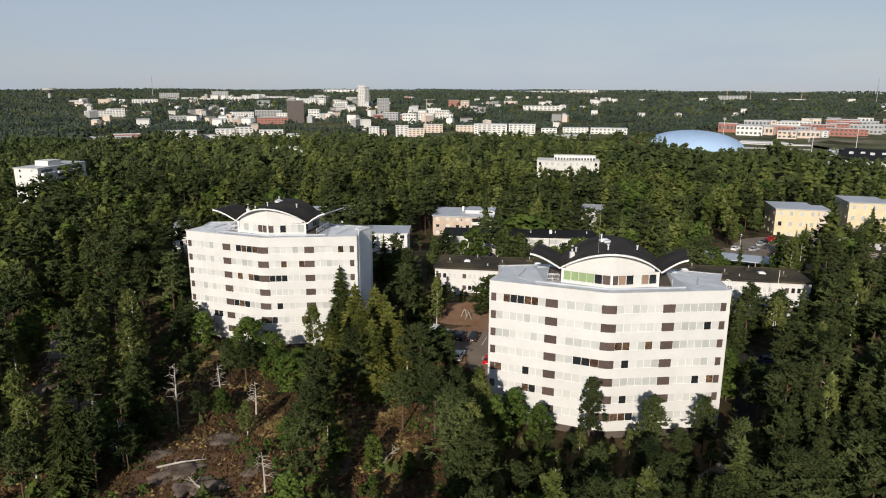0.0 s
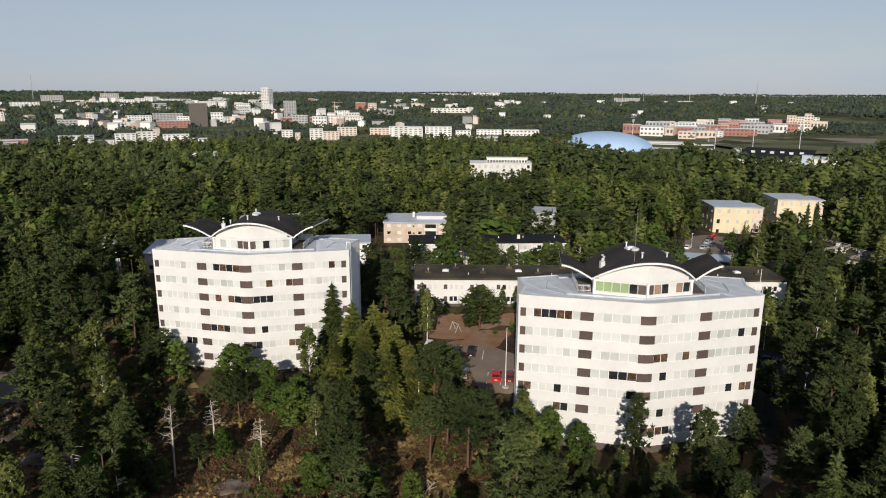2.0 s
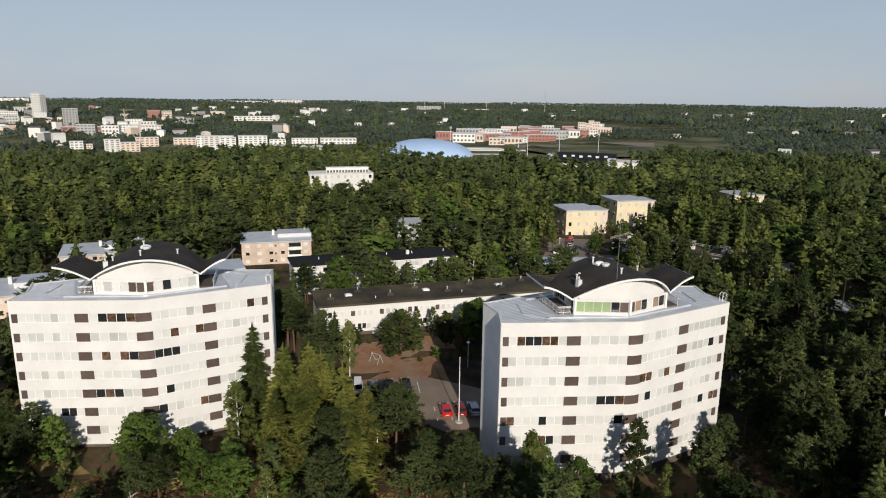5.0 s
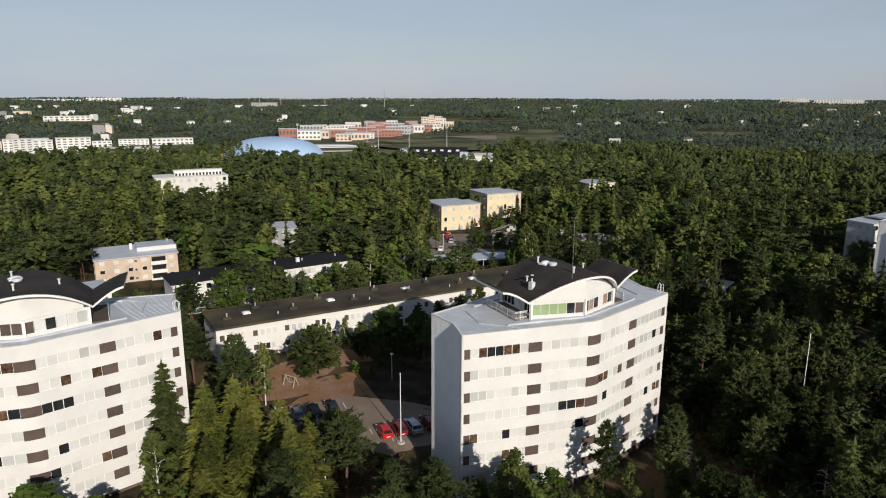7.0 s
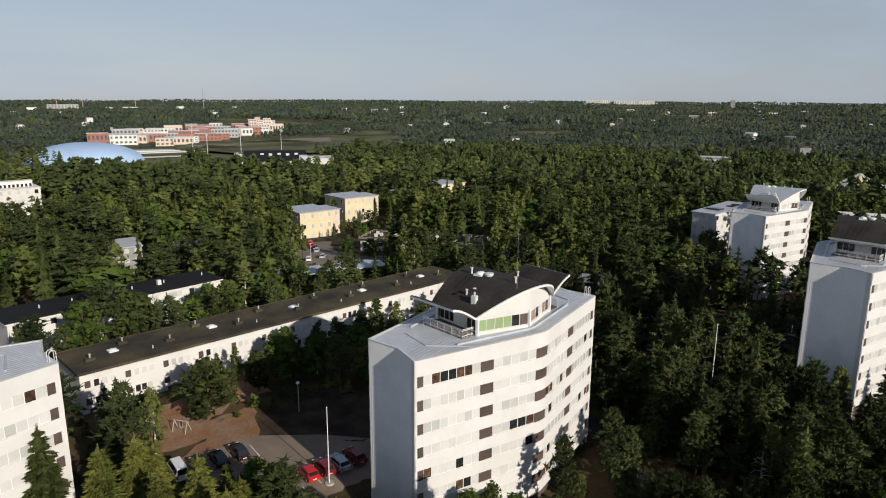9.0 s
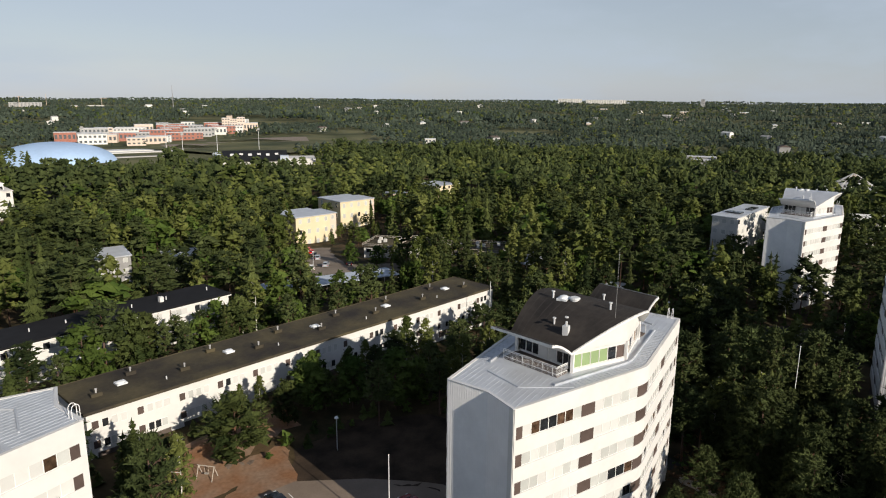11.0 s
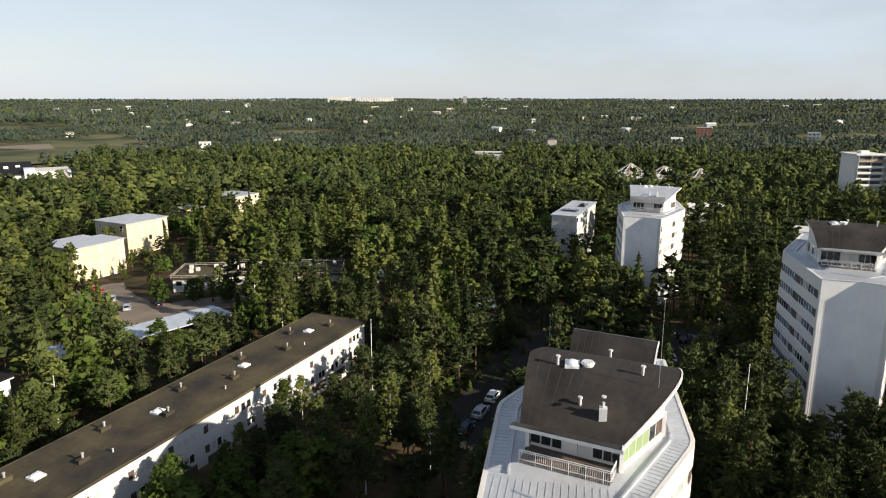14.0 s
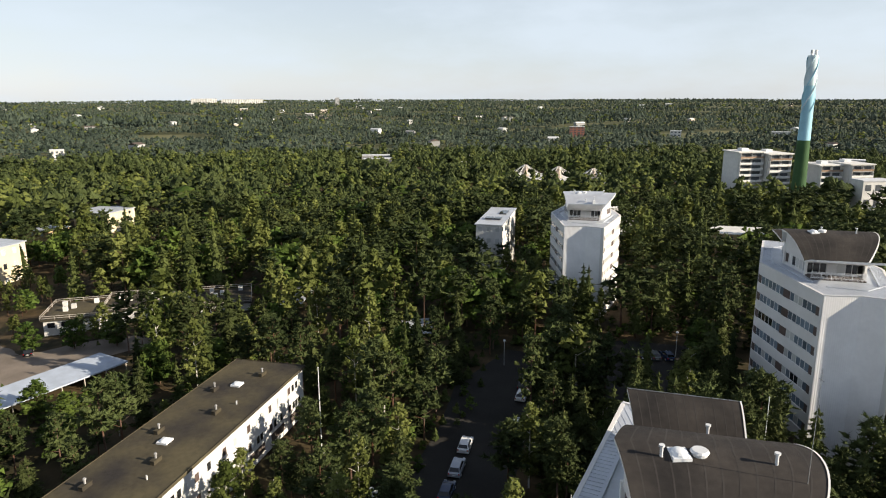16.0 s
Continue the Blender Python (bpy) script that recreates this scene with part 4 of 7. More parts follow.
patch("grass_patch", [(-40, 119), (-34, 119), (-32.5, 113), (-36, 110), (-39.5, 112)], DRY_GRASS, "dry golden grass under the pines", "grass", 0.05, 2.0)
patch("grass_patch", [(-62, 158), (-46, 167), (-42, 160), (-50, 152), (-58, 150)], DRY_GRASS, "dry golden grass on bare rock", "grass", 0.05, 2.0)
patch("bare_slope", [(-63, 106), (-54, 105), (-50, 98), (-55, 94), (-61, 96)], SAND, "reddish bare earth beside the footpath", "bare ground", 0.05, 2.0)
patch("bare_slope", [(-12, 93), (-8, 99), (-4, 96), (-3, 89), (-7, 85), (-11, 87)], DRY_GRASS, "dry golden grass between the pines", "grass", 0.045, 2.0)
patch("bare_slope", [(52, 76), (57, 80), (63, 76), (64, 68), (58, 64), (53, 69)], SAND, "reddish bare earth under the pines", "bare ground", 0.05, 2.0)
patch("grass_patch", [(8, 112), (13, 104), (20, 106.5), (22, 108.6), (14, 111.3), (10, 117)], GRASS, "rough green grass beside the car park", "grass", 0.05)
patch("grass_patch", [(-48, 150), (-44, 138), (-40, 124), (-34, 122), (-39, 140), (-44, 152)], DRY_GRASS, "dry golden grass beside the tower", "grass", 0.05)


def outcrop(x, y, r, seed, label):
    rng = random.Random(seed)
    bm = bmesh.new()
    bmesh.ops.create_icosphere(bm, subdivisions=4, radius=1.0)
    off = Vector((seed * 3.1, seed * 1.7, 0))
    for v in bm.verts:
        k = 1 + 0.45 * noise.noise(v.co * 1.6 + off) + 0.2 * noise.noise(v.co * 4 + off) + 0.08 * noise.noise(v.co * 11 + off)
        v.co = Vector((v.co.x * r * k, v.co.y * r * 0.7 * k, v.co.z * 0.16 * r * k))
    me = bpy.data.meshes.new("rock_outcrop")
    bm.to_mesh(me)
    bm.free()
    me.polygons.foreach_set("use_smooth", [True] * len(me.polygons))
    me.materials.append(ROCK)
    ob = new("rock_outcrop", me)
    ob.matrix_basis = pose(x, y, height(x, y) - 0.05 * r, 0, 0, rng.uniform(0, 180))
    tagged(ob, label, "rock", "rock outcrops")


for i, (x, y, r) in enumerate(((-30, 84, 3.6), (-25, 80, 3.2), (-34, 88, 2.4), (-20, 83, 1.8), (-28, 79.5, 2.2), (-52, 104, 4), (-60, 110, 3.5), (-26, 92, 3), (20, 74, 3), (56, 70, 3.5), (60, 62, 4), (-8, 84, 2.5))):
    outcrop(x, y, r, i + 1, "low worn granite outcrop in the forest floor")
for i, (x, y) in enumerate(((19.5, 139.6), (20.6, 138.8), (18.4, 140.5))):
    outcrop(x, y, 0.9, i + 30, "loose boulder at the edge of the sand")
for i in range(6):
    u = Vector((0.943, -0.334))
    c = Vector((5.2, 131.3)) + u * 2.55 * i
    d = Vector((0.334, 0.943)) * 2.4
    s = Shape()
    w = u * 0.06
    s.face([(*(c - d - w), 3.0), (*(c - d + w), 3.0), (*(c + d + w), 3.0), (*(c + d - w), 3.0)])
    for k in range(len(s.v)):
        s.v[k] = (s.v[k][0], s.v[k][1], height(s.v[k][0], s.v[k][1]) + 0.075)
    tagged(part("stall_line", s, PAINT), "worn white parking stall line", "road marking", "stall lines", "structure")
for i in range(3):
    u = Vector((0.943, -0.334))
    c = Vector((15.4, 117.0)) + u * 2.4 * i
    d = Vector((0.334, 0.943)) * 2.3
    s = Shape()
    w = u * 0.06
    s.face([(*(c - d - w), 3.0), (*(c - d + w), 3.0), (*(c + d + w), 3.0), (*(c + d - w), 3.0)])
    for k in range(len(s.v)):
        s.v[k] = (s.v[k][0], s.v[k][1], height(s.v[k][0], s.v[k][1]) + 0.075)
    tagged(part("stall_line", s, PAINT), "worn white parking stall line", "road marking", "stall lines", "structure")


# ---- cars ----
TYRE = material("rubber tyre", (0.02, 0.02, 0.02), 0.85, vary=0.1)
LAMP_RED = material("red lamp glass", (0.35, 0.01, 0.01), 0.2)
CAR_GLASS = material("tinted car glass", (0.015, 0.018, 0.02), 0.04, vary=0.05, spec=0.7)
paints = {}


def car(x, y, turn, colour, label, tall=1.0, length=4.3):
    """A hatchback, or a van where tall is large, nose along +x."""
    if colour not in paints:
        rgb = {"black": (0.012, 0.013, 0.016), "red": (0.5, 0.012, 0.012), "dark red": (0.16, 0.012, 0.014), "silver": (0.42, 0.45, 0.5), "white": (0.75, 0.75, 0.75), "grey": (0.16, 0.17, 0.165), "blue": (0.03, 0.05, 0.10)}[colour]
        paints[colour] = material(colour + " car paint", rgb, 0.25, metal=0.2 if colour in ("silver", "grey") else 0.0, vary=0.04, spec=0.6)
    paint = paints[colour]
    ob = thing("car" if tall < 1.2 else "van", (x, y, height(x, y) + 0.07), turn, label, "car" if tall < 1.2 else "van", "parked cars")
    L, W, H = length, 1.76, 1.46 * tall
    if tall < 1.2:
        low = [(-0.5, 0.32), (-0.5, 0.82), (-0.47, 0.92), (0.2, 0.95), (0.44, 0.82), (0.5, 0.66), (0.5, 0.32)]
        cabin = [(-0.46, 0.92), (-0.36, H - 0.06), (-0.05, H), (0.08, H - 0.04), (0.27, 0.93)]
    else:
        low = [(-0.5, 0.32), (-0.5, 1.05), (0.3, 1.05), (0.45, 0.95), (0.5, 0.7), (0.5, 0.32)]
        cabin = [(-0.5, 1.04), (-0.485, H - 0.05), (-0.2, H), (0.2, H - 0.04), (0.38, 1.02)]

    def extrude(prof, half, tuck, inset=0.0):
        s = Shape()
        n = len(prof)
        zs = [p[1] for p in prof]
        lo, hi = min(zs), max(zs)
        ring = lambda side: [(p[0] * L, side * (half - tuck * (p[1] - lo) / (hi - lo)), p[1]) for p in prof]
        a, b = ring(-1), ring(1)
        for i in range(n):
            j = (i + 1) % n
            s.face([a[i], b[i], b[j], a[j]])
        s.face(a)
        s.face(b[::-1])
        return s
    body = extrude(low, W / 2, 0.06)
    roof = extrude([(p[0], p[1]) for p in cabin], W / 2 - 0.1, 0.16)
    body.v, body.f = body.v, body.f
    k = len(body.v)
    body.v += roof.v
    body.f += [tuple(k + i for i in q) for q in roof.f]
    body.m += roof.m
    part("body", body, paint, ob)
    lo = cabin[0][1]
    for side in (-1, 1):
        g = Shape()
        t = lambda z: side * (W / 2 - 0.1 - 0.16 * (z - lo) / (H - lo) + 0.008)
        z0, z1 = lo + 0.06, H - 0.14
        x0, x1, x2, x3 = cabin[0][0] * L + 0.3, cabin[1][0] * L + 0.14, cabin[3][0] * L - 0.1, cabin[4][0] * L - 0.22
        q = [(x0, t(z0), z0), (x3, t(z0), z0), (x2, t(z1), z1), (x1, t(z1), z1)]
        g.face(q if side < 0 else q[::-1])
        part("side_window", g, CAR_GLASS, ob)
    for a, b, nm in ((cabin[4], cabin[3], "windscreen"), (cabin[0], cabin[1], "rear_window")):
        g = Shape()
        sgn = 1 if nm == "windscreen" else -1
        w0, w1 = W / 2 - 0.18, W / 2 - 0.3
        pa, pb = Vector((a[0] * L, a[1])), Vector((b[0] * L, b[1]))
        lo2, hi2 = pa.lerp(pb, 0.1), pa.lerp(pb, 0.92)
        o = 0.012 * sgn
        q = [(lo2[0] + o, -w0, lo2[1] + 0.01), (lo2[0] + o, w0, lo2[1] + 0.01), (hi2[0] + o, w1, hi2[1] + 0.01), (hi2[0] + o, -w1, hi2[1] + 0.01)]
        g.face(q if sgn > 0 else q[::-1])
        part(nm, g, CAR_GLASS, ob)
    for sx in (-0.31, 0.31):
        for sy in (-1, 1):
            c = (sx * L, sy * (W / 2 - 0.1), 0.31)
            wh = part("wheel", Shape().tube((c[0], c[1] - 0.11, c[2]), (c[0], c[1] + 0.11, c[2]), 0.31, sides=14), TYRE, ob)
            part("rim", Shape().tube((c[0], c[1] + sy * 0.1, c[2]), (c[0], c[1] + sy * 0.125, c[2]), 0.19, sides=10), STEEL, wh)
    for sy in (-1, 1):
        part("headlight", Shape().box(0.485 * L, 0.503 * L, sy * 0.62 - 0.16, sy * 0.62 + 0.16, 0.62, 0.76), ACRYLIC, ob)
        part("tail_light", Shape().box(-0.503 * L, -0.49 * L, sy * 0.7 - 0.1, sy * 0.7 + 0.1, 0.66, 0.88), LAMP_RED, ob)
    part("number_plate", Shape().box(-0.506 * L, -0.498 * L, -0.26, 0.26, 0.5, 0.61), WHITE_TRIM, ob)


NOSE = 70.5
car(7.4, 131.0, NOSE, "white", "white delivery van parked on the asphalt", 1.42, 4.9)
car(10.0, 130.0, NOSE, "grey", "grey-green hatchback parked on the asphalt")
car(12.5, 129.1, NOSE, "black", "black hatchback parked on the asphalt")
car(15.3, 128.3, NOSE, "black", "black estate car parked on the asphalt", 1.05, 4.6)
car(11.3, 118.6, NOSE, "silver", "silver car parked near the grass")
car(8.9, 119.7, NOSE, "black", "black car parked near the grass")
car(16.9, 116.4, NOSE, "red", "bright red small car parked in the sun", 1.0, 4.0)
car(19.2, 115.8, NOSE, "dark red", "dark red car parked in the tower's shade")
car(21.3, 115.0, NOSE, "silver", "silver saloon parked in the tower's shade", 0.98, 4.5)
car(23.9, 114.4, NOSE, "dark red", "dark red car parked in the tower's shade")
car(82.5, 112.8, -11, "white", "white hatchback parked along the lane")
car(76.3, 114.0, -11, "silver", "silver estate car parked along the lane", 1.03, 4.5)
car(70.5, 115.3, -11, "blue", "dark blue car parked along the lane")
car(99.4, 103.0, -16, "white", "white car half under a birch", 1.02)
car(103.6, 102.3, -16, "black", "black car parked under the trees")
car(88.8, 104.6, -12, "white", "white car half hidden by a pine")
car(106.3, 81.6, 5, "white", "white hatchback in the shaded yard")
car(118.0, 78.3, 5, "black", "dark car in the shaded yard")
car(117.6, 75.6, 5, "grey", "grey car in the shaded yard")
car(117.4, 73.0, 5, "blue", "dark blue car in the shaded yard")
car(132, 229, 40, "red", "red car by the yellow houses")
car(128, 224, 40, "black", "dark car by the yellow houses")
car(136, 234, 40, "red", "red car by the yellow houses")
car(124, 219, 40, "silver", "silver car by the yellow houses")
car(110, 209, 45, "white", "white car at the edge of the gravel")
car(116, 208.5, 35, "silver", "silver car at the edge of the gravel")
car(121, 203, 30, "black", "dark car at the edge of the gravel")
car(69, 124, 60, "white", "white car between the trees")
car(63, 104, 70, "silver", "silver car on the lane beside the tower")


# ---- poles and lamps ----
def fallen_trunk(x, y, turn, length):
    ob = thing("fallen_trunk", (x, y, height(x, y) + 0.25), turn, "bare grey fallen pine trunk lying on the slope", "fallen tree", "fallen trunks")
    part("trunk", Shape().tube((0, 0, 0), (length * 0.5, 0.15, 0.25), 0.17, 0.13).tube((length * 0.5, 0.15, 0.25), (length, -0.2, 0.4), 0.13, 0.04), BARK_DEAD, ob)
    for k, a in ((0.35, 0.9), (0.55, -1.1), (0.7, 0.7), (0.82, -0.8), (0.9, 1.2)):
        part("branch", Shape().tube((length * k, 0.05, 0.25), (length * k + 0.9 * math.cos(a), 1.1 * math.sin(a), 0.7), 0.045, 0.012, sides=4), BARK_DEAD, ob)


fallen_trunk(-33.0, 84.6, 12, 6.5)
fallen_trunk(-24.5, 78.5, 140, 4.5)
fallen_trunk(-2.0, 84.0, 60, 4.0)
fallen_trunk(57, 69, 100, 4.5)


def flagpole(x, y, top):
    z = height(x, y)
    ob = thing("flagpole", (x, y, z), 0, "bare white flagpole on a small concrete foot", "flagpole", "flagpoles")
    part("foot", Shape().tube((0, 0, -0.3), (0, 0, 0.22), 0.7, 0.6, sides=10), CONCRETE, ob)
    part("pole", Shape().tube((0, 0, 0.2), (0, 0, top - z), 0.085, 0.045, sides=8), RAIL, ob)
    part("knob", Shape().dome((0, 0, top - z), 0.09, 0.09, 0.12, 3, 8), RAIL, ob)


def lamp_post(x, y, h=5.0, turn=0):
    ob = thing("street_lamp", (x, y, height(x, y)), turn, "grey post lamp with a round pale head", "street lamp", "yard lamps")
    part("post", Shape().tube((0, 0, -0.3), (0, 0, h), 0.07, 0.05, sides=7), STEEL, ob)
    part("head", Shape().tube((0, 0, h), (0, 0, h + 0.14), 0.32, 0.26, sides=10).dome((0, 0, h + 0.14), 0.26, 0.26, 0.12, 3, 10), ACRYLIC, ob)


flagpole(17.6, 113.3, 13.5)
flagpole(67.3, 76.8, 17.6)
flagpole(81.2, 133.8, 15.1)
flagpole(1.5, 108, 9.0)
for x, y in ((29.5, 131), (51.3, 80.3), (113.2, 105.2), (84, 119), (118.5, 71), (66, 100), (58, 118), (112, 210), (-40, 128)):
    lamp_post(x, y)


def swing_frame(x, y, turn):
    ob = thing("swing_frame", (x, y, height(x, y)), turn, "pale timber play frame on the sand", "play frame")
    for sy in (-1.1, 1.1):
        for sx in (-0.8, 0.8):
            part("leg", Shape().tube((sx, sy, -0.1), (0, sy, 1.7), 0.06, sides=5), BARK_DEAD, ob)
    part("top_bar", Shape().tube((0, -1.3, 1.7), (0, 1.3, 1.7), 0.06, sides=5), BARK_DEAD, ob)
    part("seat", Shape().box(-0.2, 0.2, -0.3, 0.3, 0.6, 0.65).tube((0, -0.28, 0.6), (0, -0.28, 1.7), 0.015, sides=4).tube((0, 0.28, 0.6), (0, 0.28, 1.7), 0.015, sides=4), BARK_DEAD, ob)


swing_frame(14.8, 140.6, 20)


# ---- low houses and roofs among the trees ----
block("apartment_house", 98, 392, 36, 16, -14, -8, 9.8, FAR_WHITE, FAR_WHITE, "long white house with a white roof storey above the trees", 4, 10, win=1.6)
block("apartment_house", 103, 396, 24, 5, -14, 6, 12.6, FAR_WHITE, FAR_WHITE, "long white roof pavilion with a row of windows", 1, 14, GLASS, win=1.1)
block("house", 74, 251, 9, 9, -20, -3, 7.2, FAR_GREY, ROOF_SHEET, "grey villa with a pale sheet roof behind pines", 3, 3, low=1.0, category="house")
block("house", 92, 243, 12, 9, -30, -3, 4.2, CONCRETE, CORNER, "low house with a flat grey roof", 2, 4, category="house")
block("house", -9, 389, 15, 9, 25, -9, 2.5, FAR_WHITE, FAR_WHITE, "white house with a pale roof among birches", 2, 3, low=2, category="house")
block("house", 232, 262, 10, 9, -16, -4, 5.0, OCHRE, ROOF_SHEET, "yellow house mostly behind birches", 3, 3, category="house")
solar = block("apartment_house", 182, 105.5, 7.5, 26, -103, 0, 17.0, FAR_WHITE, ROOF_SHEET, "white house with a pale roof and dark solar panels", 5, 3, low=0.6)
for px, py in ((-2.4, 6), (0.2, 6), (0.4, 15), (0.4, 18)):
    part("solar_panel", Shape().box(px, px + 2.2, py, py + 2.8, 17.05, 17.4), GLASS, solar)
block("house", 252, 58, 26, 9, -78, -2, 9.5, FAR_WHITE, FAR_WHITE, "low white house behind the far tower", 3, 8, category="house")
block("apartment_house", 190, 30, 16, 12, -105, -1, 12, OCHRE, FAR_WHITE, "orange and white house with a flat white roof", 3, 5, BLIND_BROWN)
block("apartment_house", -11.3, 197.2, 27, 10.5, -5, 0, 10.2, FAR_WHITE, ROOF_SHEET, "white three-storey house with a pale sheet roof behind the tower", 4, 9, BLIND_GREY)


def left_slab():
    ob = block("apartment_house", -168, 312, 12.5, 30, -15, -5, 16.2, FAR_WHITE, CORNER, "white slab block with stacked balconies on its shaded side", 8, 2, BLIND_GREY, win=1.0)
    for k in range(7):
        for i in range(3):
            y, z = 1.6 + i * 9.4, -3.2 + k * 2.7
            part("balcony", Shape().box(6.25, 7.75, y, y + 7.4, z, z + 1.1), FAR_WHITE, ob)
            part("balcony_door", Shape().box(6.25, 6.32, y + 0.4, y + 7.0, z + 1.1, z + 2.4), FAR_GLASS, ob)
    part("lift_house", Shape().box(-3, 4, 9, 17, 16.4, 18.8), FAR_WHITE, ob)


left_slab()


def pergola_house(x, y, turn, w=10.0, d=13.0, z=1.2):
    """A low brown-roofed terrace house whose roof yard is framed by pale timber rails."""
    ob = thing("terraced_house", (x, y, z), turn, "low terrace house with brown flat roof and pale timber rails", "terraced house", "pergola houses")
    part("wall", Shape().box(0, w, 0, d, -2.6, 2.6), FAR_WHITE, ob)
    part("roof", Shape().box(-0.4, w + 0.4, -0.5, d + 0.4, 2.6, 2.85), FELT_OLD, ob)
    rail = Shape()
    for a, b in (((-0.4, -0.5), (w + 0.4, -0.5)), ((-0.4, d + 0.4), (w + 0.4, d + 0.4)), ((-0.4, -0.5), (-0.4, d + 0.4)), ((w + 0.4, -0.5), (w + 0.4, d + 0.4))):
        for zz in (3.3, 3.75):
            rail.tube((*a, zz), (*b, zz), 0.07, sides=4)
        n = 5
        for i in range(n):
            p = Vector(a).lerp(Vector(b), i / (n - 1))
            rail.tube((p[0], p[1], 2.85), (p[0], p[1], 3.8), 0.06, sides=4)
    part("timber_rail", rail, BARK_DEAD, ob, "pale timber rails")
    for i, (bx, by) in enumerate(((w * 0.3, d * 0.45), (w * 0.42, d * 0.6), (w * 0.2, d * 0.8), (w * 0.8, d * 0.85))):
        part("roof_box", Shape().box(bx - 0.5, bx + 0.5, by - 0.4, by + 0.4, 2.85, 3.9), FAR_WHITE, ob)
    front = Line([Vector((0, 0)), Vector((w, 0))])
    for s in (0.8, 3.6, 6.6):
        set_on(front, s, 1.6, 0.8, window_mesh(1.6, 1.3, GLASS), "window", ob, -0.06)


for x, y, t, w in ((133, 207, -73, 11.2), (139.2, 196.6, -73, 11.2), (138.6, 184.6, -73, 9.2), (144.2, 175.8, -73, 11.6)):
    pergola_house(x, y, t, w)


def shed_roof(x, y, w, d, turn, top, mat, label):
    z = height(x, y)
    ob = thing("carport", (x, y, z), turn, label, "carport", "long sheds")
    part("roof", Shape().box(-0.3, w + 0.3, -0.3, d + 0.3, top - z - 0.25, top - z), mat, ob)
    part("rear_wall", Shape().box(0, w, d - 0.2, d, -0.3, top - z - 0.25), FAR_GREY, ob)
    n = max(2, int(w / 4))
    for i in range(n + 1):
        part("post", Shape().box(i * w / n - 0.08, i * w / n + 0.08, 0, 0.16, -0.3, top - z - 0.25), BARK_DEAD, ob)


PALE_BLUE = material("pale blue-grey roof sheet", (0.42, 0.47, 0.55), 0.5, vary=0.08, scale=0.5)
shed_roof(76, 193.4, 36.8, 8, -28.3, 4.6, PALE_BLUE, "long carport with a pale blue-grey sheet roof")
shed_roof(142, 153, 24, 6, -3, 3.4, ROOF_SHEET, "long low shed with a grey roof between trees")
shed_roof(168, 148, 30, 6, -8, 3.4, ROOF_SHEET, "long low shed with a grey roof between trees")
shed_roof(128, 119, 9, 6, 10, 3.6, ROOF_SHEET, "small pale-roofed shelter under the trees")


# ---- chimney ----
def chimney():
    x, y, base, top = 271, -25, -2, 69
    ob = thing("district_heat_chimney", (x, y, 0), 0, "tall round chimney, green foot and pale blue swirling top", "chimney")
    green = material("moss green paint", (0.045, 0.10, 0.040), 0.7, vary=0.12, scale=0.2)
    blue = material("pale turquoise paint", (0.30, 0.55, 0.66), 0.6, vary=0.08, scale=0.2)
    pale = material("pale aqua paint", (0.55, 0.68, 0.72), 0.6, vary=0.06, scale=0.2)
    rad = lambda z: 3.0 - 1.15 * (z - base) / (top - base)
    split, split2 = 34.5, 56.0
    part("foot_shaft", Shape().tube((0, 0, base), (0, 0, split), rad(base), rad(split), sides=28), green, ob, smooth=False)
    part("upper_shaft", Shape().tube((0, 0, split), (0, 0, split2), rad(split), rad(split2), sides=28), blue, ob)
    part("top_shaft", Shape().tube((0, 0, split2), (0, 0, top - 1.5), rad(split2), rad(top), sides=28), pale, ob)
    for k in range(4):
        s = Shape()
        pts = []
        for i in range(41):
            t = i / 40
            z = 46 + t * (top - 2 - 46)
            a = k * math.pi / 2 + t * 4.6
            r = rad(z) + 0.05
            pts.append((r * math.cos(a), r * math.sin(a), z))
        for a, b in zip(pts, pts[1:]):
            s.tube(a, b, 0.28, sides=5)
        part("spiral_fin", s, pale if k % 2 else blue, ob)
    for k in range(3):
        a = k * 2.094
        part("flue", Shape().tube((0.9 * math.cos(a), 0.9 * math.sin(a), top - 2), (0.9 * math.cos(a), 0.9 * math.sin(a), top + 0.6), 0.55, sides=10), STEEL, ob)


chimney()


# ---- sports hall dome, stadium and the far town ----
def air_dome():
    x, y = 301, 690
    z = height(x, y)
    ob = thing("sports_dome", (x, y, z), -24, "large pale blue air-supported sports dome", "sports hall")
    skin = material("pale blue dome skin", (0.33, 0.46, 0.66), 0.45, vary=0.06, scale=0.05, fine=0.4)
    s = Shape()
    s.dome((0, 0, -2), 52, 43, 20.4, 12, 44)
    part("skin", s, skin, ob, smooth=True)
    part("porch", Shape().box(-53, -47, -8, 0, -1, 7), RED_BRICK, ob)


def flood_mast(x, y, top):
    z = height(x, y)
    ob = thing("floodlight_mast", (x, y, z), 0, "tall floodlight mast beside the pitch", "floodlight", "floodlight masts")
    part("pole", Shape().tube((0, 0, -0.5), (0, 0, top - z), 0.35, 0.2, sides=6), STEEL, ob)
    part("lamp_rack", Shape().box(-1.6, 1.6, -0.3, 0.3, top - z, top - z + 2.6), FAR_GREY, ob)


